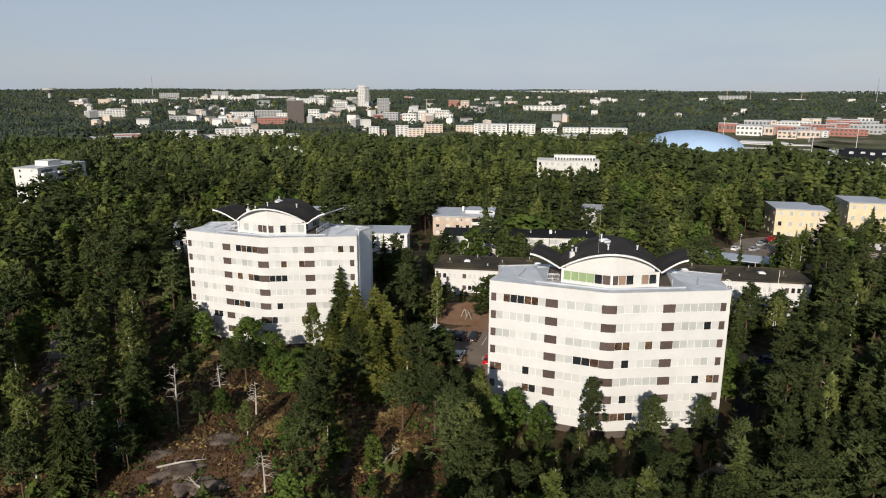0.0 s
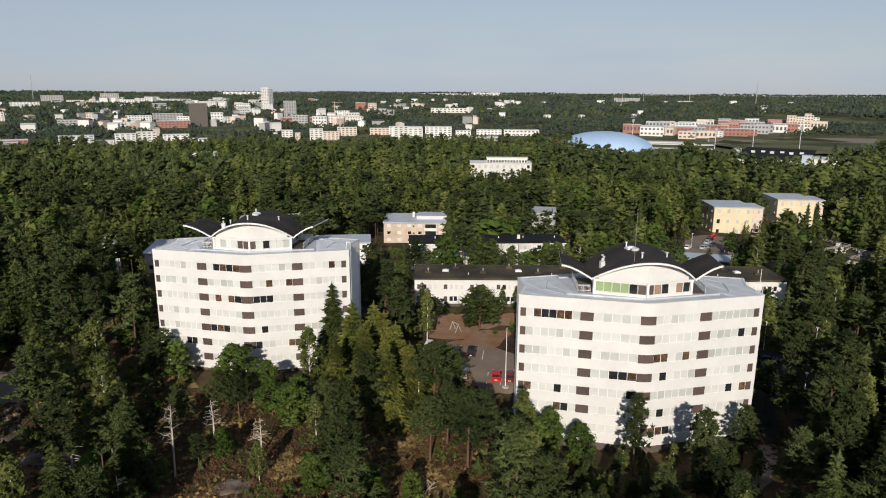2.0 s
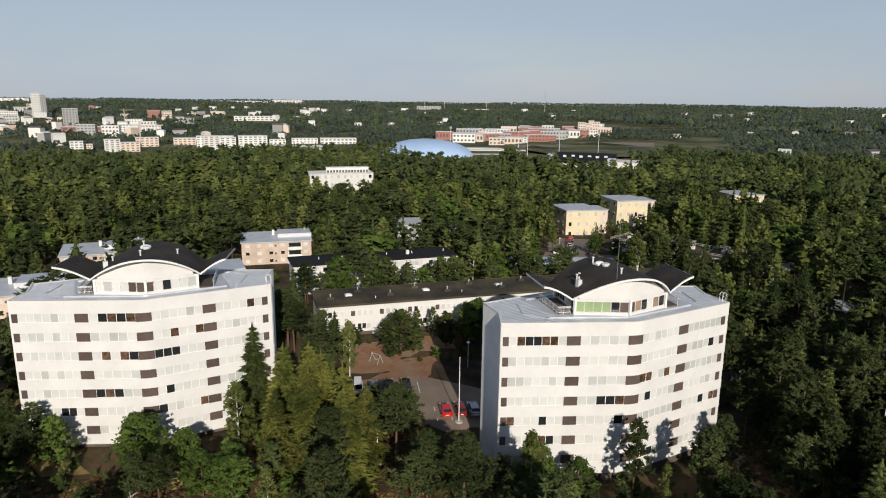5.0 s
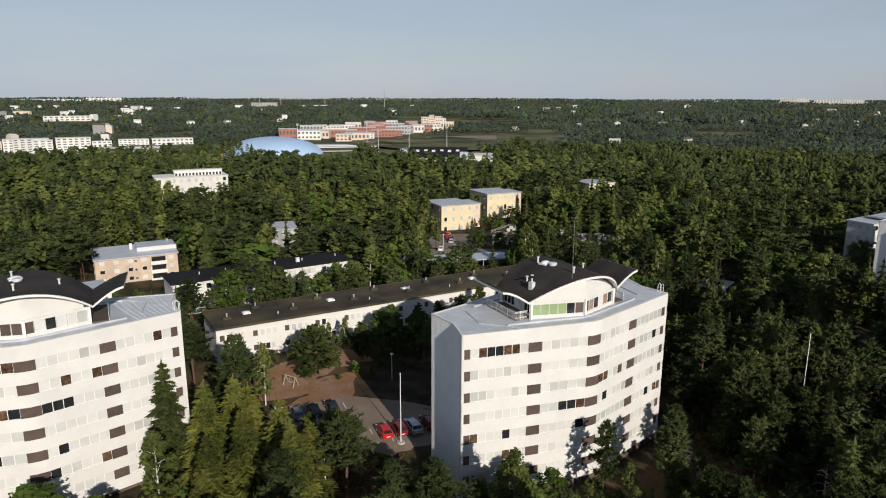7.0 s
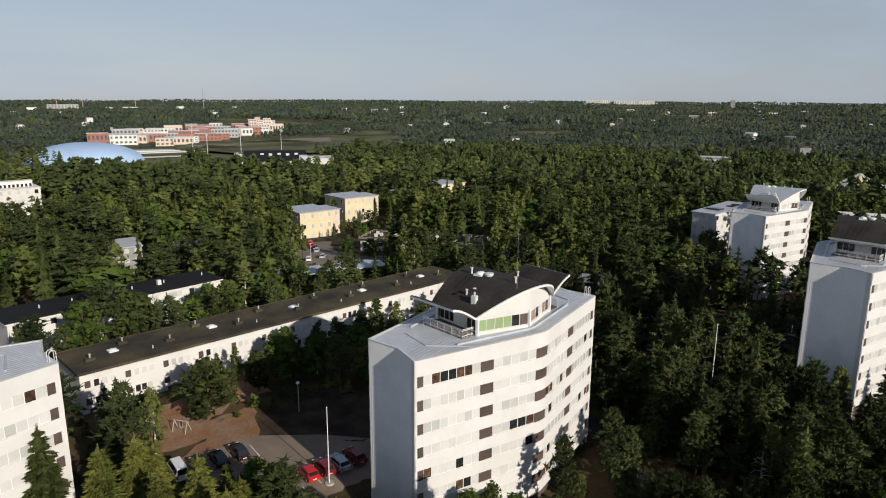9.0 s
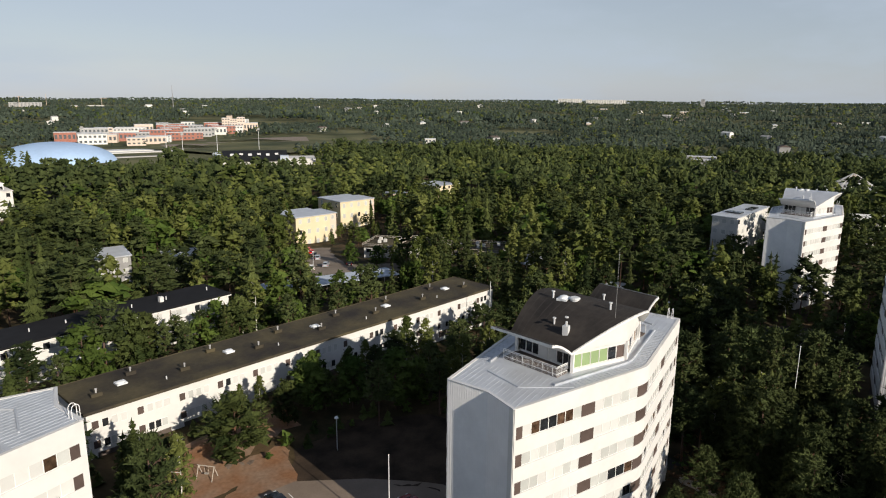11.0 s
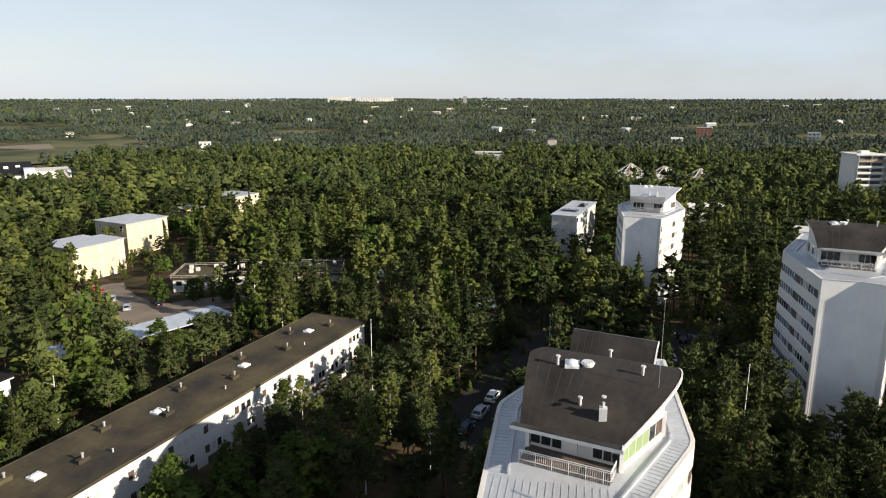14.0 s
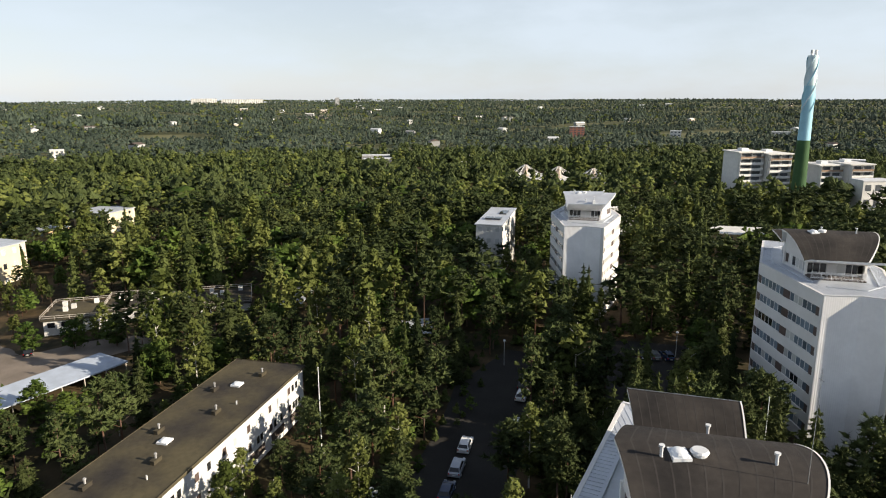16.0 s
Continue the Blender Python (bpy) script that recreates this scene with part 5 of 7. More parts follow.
def far_block(x, y, w, d, turn, top, mat, storeys):
    """A block of the far town: body, roof and a band of windows on every storey."""
    base = height(x, y) - 2
    ob = thing("town_block", (x, y, 0), turn, {"FAR": "distant pale block of the town above the trees"}.get("FAR") if mat in (FAR_WHITE, FAR_GREY) else "distant coloured block of the town above the trees",
               "apartment building", "distant town blocks")
    part("wall", Shape().box(-w / 2, w / 2, 0, d, base, top), mat, ob)
    part("roof", Shape().box(-w / 2 - 0.3, w / 2 + 0.3, -0.3, d + 0.3, top, top + 0.5), CORNER, ob)
    rows = min(storeys, 14)
    step_z = (top - base - 2) / max(rows, 1)
    if step_z > 1:
        n = max(3, min(9, int(w / 5)))
        gap = w / n
        close = math.hypot(x, y - 60) < 620
        joined = Shape()
        for k in range(rows):
            z = base + 2 + step_z * (k + 0.35)
            for i in range(n):
                x0, x1 = -w / 2 + i * gap + gap * 0.22, -w / 2 + (i + 1) * gap - gap * 0.22
                if close:
                    part("window", Shape().box(x0, x1, -0.12, 0.0, z, z + step_z * 0.42), FAR_GLASS, ob)
                else:
                    joined.box(x0, x1, -0.12, 0.0, z, z + step_z * 0.42)
        if not close:
            tagged(part("window_rest", joined, FAR_GLASS, ob), kind="stuff")
    r = max(w, d) * 0.6 + 4
    FAR_SPOTS.append((x, y, r))
    back = Vector((x, y - 60)).normalized()
    if math.hypot(x, y - 60) > 450:
        FAR_SPOTS.append((x - back[0] * 30, y - back[1] * 30, r + 8))
    if math.hypot(x, y - 60) > 1400:
        for k in (70, 130, 200, 280):
            FAR_SPOTS.append((x - back[0] * k, y - back[1] * k, r + 6))


air_dome()
FAR_SPOTS.append((301, 690, 44))
FAR_SPOTS.append((285, 652, 34))
FAR_SPOTS.append((262, 612, 24))
far_block(-126, 2149, 21, 8, 3, 51.6, FAR_WHITE, 21)
far_block(-110, 2150, 16, 8, 3, 46.6, FAR_GREY, 19)
far_block(-44, 1620, 28, 11, 2, 21.4, FAR_GREY, 11)
far_block(-193, 1258, 30, 12, 9, 25.2, FAR_DARK, 13)
far_block(-94, 564, 24, 10, 10, 2.6, FAR_WHITE, 4)
far_block(-255, 805, 34, 13, 18, 0.5, FAR_WHITE, 5)
far_block(-236, 836, 21, 8, 16, -6.9, FAR_WHITE, 3)
far_block(-213, 836, 22, 9, 14, 0.5, FAR_WHITE, 5)
far_block(-192, 844, 21, 9, 13, 2.0, FAR_WHITE, 5)
far_block(-168, 888, 30, 12, 11, -4.2, FAR_WHITE, 3)
far_block(-140, 869, 21, 8, 9, -7.9, FAR_WHITE, 2)
far_block(-274, 790, 27, 11, 19, -7.4, FAR_WHITE, 2)
far_block(-35, 859, 13, 8, 2, 1.8, FAR_WHITE, 5)
far_block(-24, 868, 9, 8, 2, -2.2, PEACH, 4)
far_block(18, 867, 20, 8, -1, -0.8, PEACH, 4)
far_block(44, 967, 27, 11, -3, -1.5, PEACH, 4)
far_block(92, 990, 28, 11, -5, -4.4, PEACH, 3)
far_block(103, 848, 18, 8, -7, 5.9, FAR_WHITE, 7)
far_block(121, 847, 18, 8, -8, 3.9, FAR_WHITE, 6)
far_block(150, 847, 33, 13, -10, 5.3, FAR_WHITE, 6)
far_block(199, 821, 61, 18, -14, -6.1, FAR_GREY, 1)
far_block(210, 966, 22, 9, -12, -7.0, FAR_WHITE, 2)
far_block(248, 965, 36, 14, -14, -6.2, FAR_WHITE, 3)
far_block(290, 943, 50, 18, -17, -5.6, FAR_WHITE, 2)
far_block(-654, 1521, 55, 18, 23, -4.2, FAR_WHITE, 3)
far_block(-601, 1495, 24, 10, 22, 1.5, FAR_WHITE, 5)
far_block(-322, 1401, 46, 18, 13, -1.6, FAR_WHITE, 4)
far_block(-278, 1450, 55, 18, 11, 0.0, FAR_GREY, 5)
far_block(-228, 1221, 53, 18, 11, -3.3, RED_BRICK, 3)
far_block(-402, 1295, 54, 18, 17, -4.7, FAR_GREY, 3)
far_block(-321, 1257, 34, 14, 14, -7.0, FAR_WHITE, 3)
far_block(-347, 881, 32, 13, 22, -8.7, RED_BRICK, 1)
far_block(-363, 864, 53, 18, 23, -10.9, FAR_GREY, 1)
far_block(-926, 2806, 73, 18, 18, 17.9, FAR_GREY, 10)
far_block(-823, 2724, 58, 18, 17, 2.1, FAR_WHITE, 5)
far_block(-743, 2645, 44, 18, 16, 1.6, FAR_WHITE, 5)
far_block(-708, 2733, 61, 18, 15, 25.8, FAR_GREY, 13)
far_block(-632, 2654, 53, 18, 13, 5.9, FAR_WHITE, 7)
far_block(-597, 2834, 84, 18, 12, 7.3, FAR_WHITE, 7)
far_block(-518, 2938, 120, 18, 10, 3.6, FAR_WHITE, 6)
far_block(-314, 2314, 55, 18, 8, 7.1, FAR_WHITE, 7)
far_block(-855, 2346, 79, 18, 20, 3.4, FAR_WHITE, 6)
far_block(-1130, 2464, 49, 18, 25, -3.5, FAR_WHITE, 4)
far_block(-364, 4284, 224, 18, 5, 22.4, FAR_WHITE, 7)
far_block(-174, 1950, 39, 16, 5, -4.1, FAR_WHITE, 3)
far_block(-2, 1405, 115, 18, 0, -5.9, RED_BRICK, 1)
far_block(76, 1654, 34, 14, -3, -1.6, FAR_WHITE, 4)
far_block(384, 1884, 101, 18, -11, -2.7, FAR_WHITE, 2)
far_block(1099, 4157, 179, 18, -15, 24.3, FAR_WHITE, 8)
far_block(896, 4206, 206, 18, -12, 16.6, FAR_WHITE, 7)
far_block(1376, 2806, 109, 18, -26, 12.6, FAR_GREY, 9)
far_block(1615, 2735, 62, 18, -31, 0.8, FAR_WHITE, 5)
far_block(121, 931, 45, 18, -10, 0.8, FAR_WHITE, 5)
far_block(3956, 1635, 85, 18, -68, 36.4, FAR_WHITE, 10)
far_block(4024, 1454, 134, 18, -71, 31.5, FAR_WHITE, 8)
far_block(878, 1088, 34, 14, -41, 4.1, FAR_WHITE, 6)
far_block(424, 752, 72, 18, -33, -9.9, FAR_WHITE, 1)
far_block(285, -66, 14, 8, -84, 16.0, FAR_WHITE, 3)
far_block(409, -125, 12, 8, -120, 13.0, FAR_GREY, 3)
far_block(4022, 1614, 114, 18, -70, 36.4, FAR_WHITE, 12)
far_block(4075, 1463, 91, 18, -72, 25.8, FAR_WHITE, 8)
far_block(4109, 1355, 99, 18, -73, 31.8, FAR_WHITE, 11)
far_block(3535, 751, 20, 8, -80, 41.8, FAR_GREY, 14)
far_block(1076, -70, 23, 9, -100, 3.0, RED_BRICK, 5)
far_block(1029, -210, 16, 8, -107, -1.1, FAR_WHITE, 3)
far_block(1095, -398, 28, 11, -115, -6.7, FAR_WHITE, 1)
far_block(576, 187, 24, 10, -83, 1.8, FAR_GREY, 2)
far_block(676, 527, 13, 8, -59, -0.8, FAR_WHITE, 2)
far_block(560, 183, 24, 10, -81, 0.3, FAR_GREY, 2)
far_block(593, 108, 16, 8, -88, 0.3, FAR_WHITE, 2)
far_block(0, 867, 16, 8, 0, 2.7, FAR_WHITE, 6)


def works_area():
    """Low red and white halls and offices in loose rows beyond the stadium, and more of the pale town to their west."""
    rng = random.Random(41)
    for i in range(34):
        row, k = i % 3, (i // 3) / 11
        x, y = 505 + 350 * k - row * 14 + rng.uniform(-12, 12), 870 + 170 * k + row * 58 + rng.uniform(-14, 14)
        far_block(x, y, rng.uniform(18, 46), rng.uniform(10, 18), -36 + rng.uniform(-6, 6), -5.5 + row * 1.6 + 3 * k + rng.uniform(-2.0, 3.0), rng.choice((RED_BRICK, RED_BRICK, FAR_WHITE, FAR_WHITE, PEACH, FAR_GREY)), rng.choice((1, 2, 2, 3)))
    for x, y, w, top in ((812, 1050, 14, 9), (826, 1046, 12, 7), (840, 1042, 14, 10)):
        far_block(x, y, w, 10, -40, top, PEACH, 5)
    for i in range(30):
        a, r = radians(rng.uniform(84, 109)), 1150 + 2000 * rng.random()
        far_block(-5 + r * math.cos(a), 70 + r * math.sin(a), rng.uniform(13, 34) * (0.7 + r / 3000), rng.uniform(9, 13), math.degrees(a) - 90 + rng.uniform(-25, 25),
                  -9 + r * 0.005 + rng.uniform(-2, 6), rng.choice((FAR_WHITE, FAR_WHITE, FAR_WHITE, PEACH, FAR_GREY, RED_BRICK)), rng.choice((3, 4, 5)))


works_area()
for cx, cy, cr in ((500, 640, 62), (580, 700, 66), (560, 600, 50), (640, 650, 56), (480, 720, 44), (660, 760, 66), (740, 830, 60), (600, 800, 60), (520, 800, 50), (440, 640, 44)):
    FAR_SPOTS.append((cx, cy, cr))


def balcony_block(x, y, turn, wings, label):
    """A block whose storeys carry full-width balconies; each wing: start, width, how far it stands forward, base, top, storeys."""
    ob = thing("apartment_house", (x, y, 0), turn, label, "apartment building", "balcony blocks")
    for s, w, fwd, base, top, storeys in wings:
        part("wall", Shape().box(s, s + w, -fwd, 14, base, top), FAR_WHITE, ob)
        part("roof", Shape().box(s - 0.8, s + w + 0.8, -fwd - 1.6, 14.5, top, top + 0.5), FAR_WHITE, ob)
        part("roof_unit", Shape().box(s + w * 0.3, s + w * 0.6, 4, 8, top + 0.5, top + 1.9), STEEL, ob)
        pitch = 3.0
        for k in range(storeys):
            z = top - pitch * (k + 1)
            part("balcony_door_strip", Shape().box(s + 0.8, s + w - 0.8, -fwd - 0.06, -fwd, z + 0.3, z + 2.4), FAR_GLASS, ob)
            part("balcony_slab", Shape().box(s + 0.3, s + w - 0.3, -fwd - 1.7, -fwd, z - 0.1, z + 0.12), FAR_WHITE, ob)
            part("balcony_rail", Shape().box(s + 0.3, s + w - 0.3, -fwd - 1.75, -fwd - 1.68, z + 0.12, z + 1.05), WHITE_TRIM if k else BLIND_BROWN, ob)
            for e in (s + 0.3, s + w / 2, s + w - 0.42):
                part("balcony_fin", Shape().box(e, e + 0.12, -fwd - 1.7, -fwd, z - 0.1, z + 2.9), FAR_WHITE, ob)
    t = radians(turn)
    for s, w, *rest in wings:
        cx = s + w / 2
        FAR_SPOTS.append((x + cx * math.cos(t) - 6 * math.sin(t), y + cx * math.sin(t) + 6 * math.cos(t), w * 0.6 + 6))
        FAR_SPOTS.append((x + cx * math.cos(t) + 10 * math.sin(t), y + cx * math.sin(t) - 10 * math.cos(t), w * 0.45 + 3))


balcony_block(345, -36, -80, [(-7, 13.5, 0, 2, 23.4, 5), (7.0, 12.5, 4, 2, 22.6, 6)], "white six-storey block with wide balconies beside the chimney")
balcony_block(330, -68, -82, [(-5, 12, 0, 2, 18.2, 4), (7.5, 12, 5, 2, 18.8, 4)], "white block with stepped balconies beside the chimney")


for x, y, top in ((352.6, 729, 17), (400, 640, 12), (455, 655, 14), (500, 640, 13), (470, 760, 15)):
    flood_mast(x, y, top)


def stand_and_hall():
    ob = thing("stadium_stand", (374, 671, -14.5), -26.5, "long low stadium stand with a white roof", "stadium")
    part("roof", Shape().box(-38, 38, 0, 12, 9.5, 10.3), FAR_WHITE, ob)
    part("seating", Shape().box(-38, 38, 2, 12, -1, 6), FAR_GREY, ob)
    hall = thing("sports_hall", (368, 508, -11.8), -45, "dark flat-roofed sports hall with white end walls", "sports hall")
    part("wall", Shape().box(-27, 27, 0, 42, -1, 8.8), FAR_WHITE, hall)
    lid = Shape()
    q = [(-28, -2, 8.6), (28, -2, 8.6), (28, 44, 13.4), (-28, 44, 13.4)]
    lid.face([(a, b, c + 0.7) for a, b, c in q])
    lid.face(q[::-1])
    for i in range(4):
        j = (i + 1) % 4
        lid.face([q[i], q[j], (*q[j][:2], q[j][2] + 0.7), (*q[i][:2], q[i][2] + 0.7)])
    part("roof", lid, FELT_BLACK, hall, "black roof sloping down to the wood")
    part("end_block", Shape().box(28.3, 52, 4, 34, -1, 9.6), FAR_WHITE, hall)
    part("stair_tower", Shape().box(-33, -27, 4, 14, -1, 15), PALE_BLUE, hall, "pale blue stair tower")
    part("stair_tower", Shape().box(22, 29, -4, 4, -1, 13), PALE_BLUE, hall, "pale blue stair tower")
    for i in range(6):
        part("roof_unit", Shape().box(-20 + i * 7.5, -17 + i * 7.5, 18 + 4 * (i % 2), 20 + 4 * (i % 2), 10.5, 13.2), STEEL, hall)
    FAR_SPOTS.extend([(385, 525, 36), (400, 540, 36), (412, 505, 30), (362, 498, 24), (385, 480, 20), (415, 560, 44), (440, 590, 44), (395, 585, 36)])
    FAR_SPOTS.extend([(374, 665, 42), (395, 640, 40), (350, 640, 36), (455, 655, 36), (470, 700, 30)])


stand_and_hall()
for poly, mat, nm, lab in (([(430, 600), (545, 545), (700, 590), (800, 800), (700, 890), (530, 850), (440, 760)], MEADOW, "sports_ground", "green open ground round the stadium"), ([(455, 640), (520, 590), (580, 660), (510, 710)], GRASS, "sports_field", "green sports pitch"), ([(560, 790), (690, 740), (760, 810), (610, 880)], GRAVEL, "gravel_field", "pale gravel field"), ([(450, 720), (525, 715), (560, 780), (500, 815)], GRAVEL, "gravel_field", "pale gravel field"), ([(590, 655), (680, 610), (725, 690), (640, 735)], GRASS, "sports_field", "green sports pitch"),
                           ([(1900, 520), (2160, 440), (2220, 560), (1950, 640)], GRAVEL, "stubble_field", "pale yellow stubble field"), ([(640, 560), (690, 540), (705, 575), (655, 595)], GRAVEL, "gravel_field", "pale gravel field")):
    patch(nm, poly, mat, lab, "field", 1.6 if mat is GRASS else 2.0, 40)
    FAR_SPOTS.append((sum(p[0] for p in poly) / 4, sum(p[1] for p in poly) / 4, 0.5 * max(abs(a[0] - b[0]) for a in poly for b in poly)))


def water_tower():
    ob = thing("water_tower", (-1182, 2392, height(-1182, 2392)), 0, "grey mushroom-shaped water tower on the skyline", "water tower")
    part("stem", Shape().tube((0, 0, -2), (0, 0, 32), 7, 5, sides=16), CONCRETE, ob)
    part("tank", Shape().tube((0, 0, 30), (0, 0, 40), 6, 22, sides=24).tube((0, 0, 40), (0, 0, 46), 22, 19, sides=24), CONCRETE, ob)


def radio_mast(x, y, top):
    z = height(x, y)
    ob = thing("radio_mast", (x, y, z), 0, "thin lattice radio mast on the skyline", "radio mast", "radio masts")
    part("lattice", Shape().tube((0, 0, 0), (0, 0, top - z), 1.6, 0.5, sides=4), FAR_GREY, ob)


def tower_crane(x, y, top, turn):
    z = height(x, y)
    ob = thing("tower_crane", (x, y, z), turn, "distant tower crane above the town", "crane", "tower cranes")
    part("mast", Shape().box(-0.6, 0.6, -0.6, 0.6, 0, top - z), TAN, ob)
    part("jib", Shape().box(-8, 26, -0.4, 0.4, top - z - 3, top - z - 2), TAN, ob)


water_tower()
radio_mast(-987, 2800, 92)
radio_mast(1500, 2100, 78)
for x, y, top, t in ((1330, 2760, 38, 20), (1420, 2740, 44, 60), (30, 880, 20, 10), (60, 1690, 20, 40), (1480, 2480, 34, 15)):
    tower_crane(x, y, top, t)


def small_house(x, y, turn, w, d, h, wall, roof):
    z = height(x, y)
    ob = thing("house", (x, y, z), turn, "small distant house with a pitched roof among trees", "house", "distant houses")
    part("wall", Shape().box(-w / 2, w / 2, -d / 2, d / 2, -1, h), wall, ob)
    s = Shape()
    r = h + d * 0.2
    a = [(-w / 2 - 0.4, -d / 2 - 0.4, h), (w / 2 + 0.4, -d / 2 - 0.4, h), (w / 2 + 0.4, d / 2 + 0.4, h), (-w / 2 - 0.4, d / 2 + 0.4, h), (-w / 2 - 0.4, 0, r), (w / 2 + 0.4, 0, r)]
    for q in ((0, 1, 5, 4), (2, 3, 4, 5), (1, 2, 5), (3, 0, 4), (3, 2, 1, 0)):
        s.face([a[i] for i in q])
    part("roof", s, roof, ob)
    FAR_SPOTS.append((x, y, w * 0.7 + 5))
    out = Vector((x, y - 60)).normalized()
    for k in (22, 50):
        FAR_SPOTS.append((x - out[0] * k, y - out[1] * k, w * 0.5 + 4 + k * 0.12))


rng_town = random.Random(77)
for i in range(185):
    if i < 120:
        a, r = radians(rng_town.uniform(72, 116)), rng_town.uniform(950, 2900)
    else:
        a, r = radians(rng_town.uniform(-28, 72)), rng_town.uniform(800, 3400)
    big = r / 900
    small_house(-5 + r * math.cos(a), 70 + r * math.sin(a), rng_town.uniform(0, 180), rng_town.uniform(9, 16) * (0.7 + 0.4 * big), rng_town.uniform(9, 13), (rng_town.uniform(8, 13) if i < 120 else rng_town.uniform(4.5, 7.5)) + 1.4 * big,
                rng_town.choice((FAR_WHITE, FAR_WHITE, FAR_WHITE, PEACH, FAR_GREY)), rng_town.choice((CORNER, FAR_GREY, FAR_WHITE, FAR_WHITE, FAR_DARK)))


def roof_tents():
    ob = thing("tent_roof_hall", (405, 54, height(405, 54) - 1.5), -30, "low hall whose white tent frames rise on masts", "hall")
    part("hall_wall", Shape().box(-16, 16, -32, 32, -1, 8), FAR_GREY, ob)
    part("flat_roof", Shape().box(-17, 17, -33, 33, 8, 8.6), FAR_WHITE, ob)
    for cy in (-22, 0, 22):
        for i in range(10):
            a = 2 * math.pi * i / 10
            foot = (11 * math.cos(a), cy + 11 * math.sin(a), 9.2)
            part("tent_strut", Shape().tube((0.8 * math.cos(a), cy + 0.8 * math.sin(a), 15.5), foot, 0.22, sides=4), FAR_WHITE, ob)
        part("tent_cap", Shape().tube((0, cy, 8.6), (0, cy, 15.6), 2.6, 1.0, sides=8), TAN, ob)
        ring = [(8 * math.cos(a), cy + 8 * math.sin(a), 10.9) for a in np.linspace(0, 2 * math.pi, 13)]
        hoop = Shape()
        for p, q in zip(ring, ring[1:]):
            hoop.tube(p, q, 0.2, sides=4)
        part("tent_ring", hoop, FAR_WHITE, ob)
    FAR_SPOTS.append((405, 54, 34))


roof_tents()


# ---- trees ----
def leaf_soup(c, nrm, size, rng, aspect=1.0, half=0.55):
    """Small triangles at c that face roughly along nrm."""
    n = len(c)
    nrm = nrm / np.maximum(np.linalg.norm(nrm, axis=1, keepdims=True), 1e-6)
    r = rng.normal(size=(n, 3))
    u = np.cross(nrm, r)
    u /= np.maximum(np.linalg.norm(u, axis=1, keepdims=True), 1e-6)
    w = np.cross(nrm, u)
    s = size[:, None]
    a, b, d = c + u * s * aspect, c - u * s * 0.5 * aspect + w * s * half, c - u * s * 0.5 * aspect - w * s * half
    return np.stack([a, b, d], 1).reshape(-1, 3)


def lumps(c, rx, rz, rng, sides=5, under=True):
    """Small uneven clumps of twigs: a ring round each place, drawn up to a blunt top and, where asked, down to a foot."""
    n = len(c)
    rx, rz = np.broadcast_to(rx, n)[:, None], np.broadcast_to(rz, n)[:, None]
    a = rng.random((n, 1)) * 6.283 + (np.arange(sides) + rng.uniform(-0.3, 0.3, (n, sides))) / sides * 6.283
    r = rx * rng.uniform(0.68, 1.25, (n, sides))
    ring = c[:, None] + np.stack([r * np.cos(a), r * np.sin(a), rz * rng.uniform(-0.35, 0.25, (n, sides))], -1)
    top = c + np.concatenate([rx * rng.normal(size=(n, 2)) * 0.22, rz * rng.uniform(0.75, 1.2, (n, 1))], 1)
    nxt = np.roll(ring, -1, 1)
    out = [np.stack([ring, nxt, np.broadcast_to(top[:, None], ring.shape)], 2).reshape(-1, 3)]
    if under:
        foot = c - np.concatenate([np.zeros((n, 2)), rz * rng.uniform(0.5, 0.8, (n, 1))], 1)
        out.append(np.stack([nxt, ring, np.broadcast_to(foot[:, None], ring.shape)], 2).reshape(-1, 3))
    return np.concatenate(out)


def sprays(c, d, length, width, rng):
    """Narrow pointed twigs that start at c and run along d."""
    n = len(c)
    d = d / np.maximum(np.linalg.norm(d, axis=1, keepdims=True), 1e-6)
    u = np.cross(d, rng.normal(size=(n, 3)))
    u /= np.maximum(np.linalg.norm(u, axis=1, keepdims=True), 1e-6)
    l, w = np.broadcast_to(length, n)[:, None], np.broadcast_to(width, n)[:, None]
    return np.stack([c + u * w, c - u * w, c + d * l], 1).reshape(-1, 3)


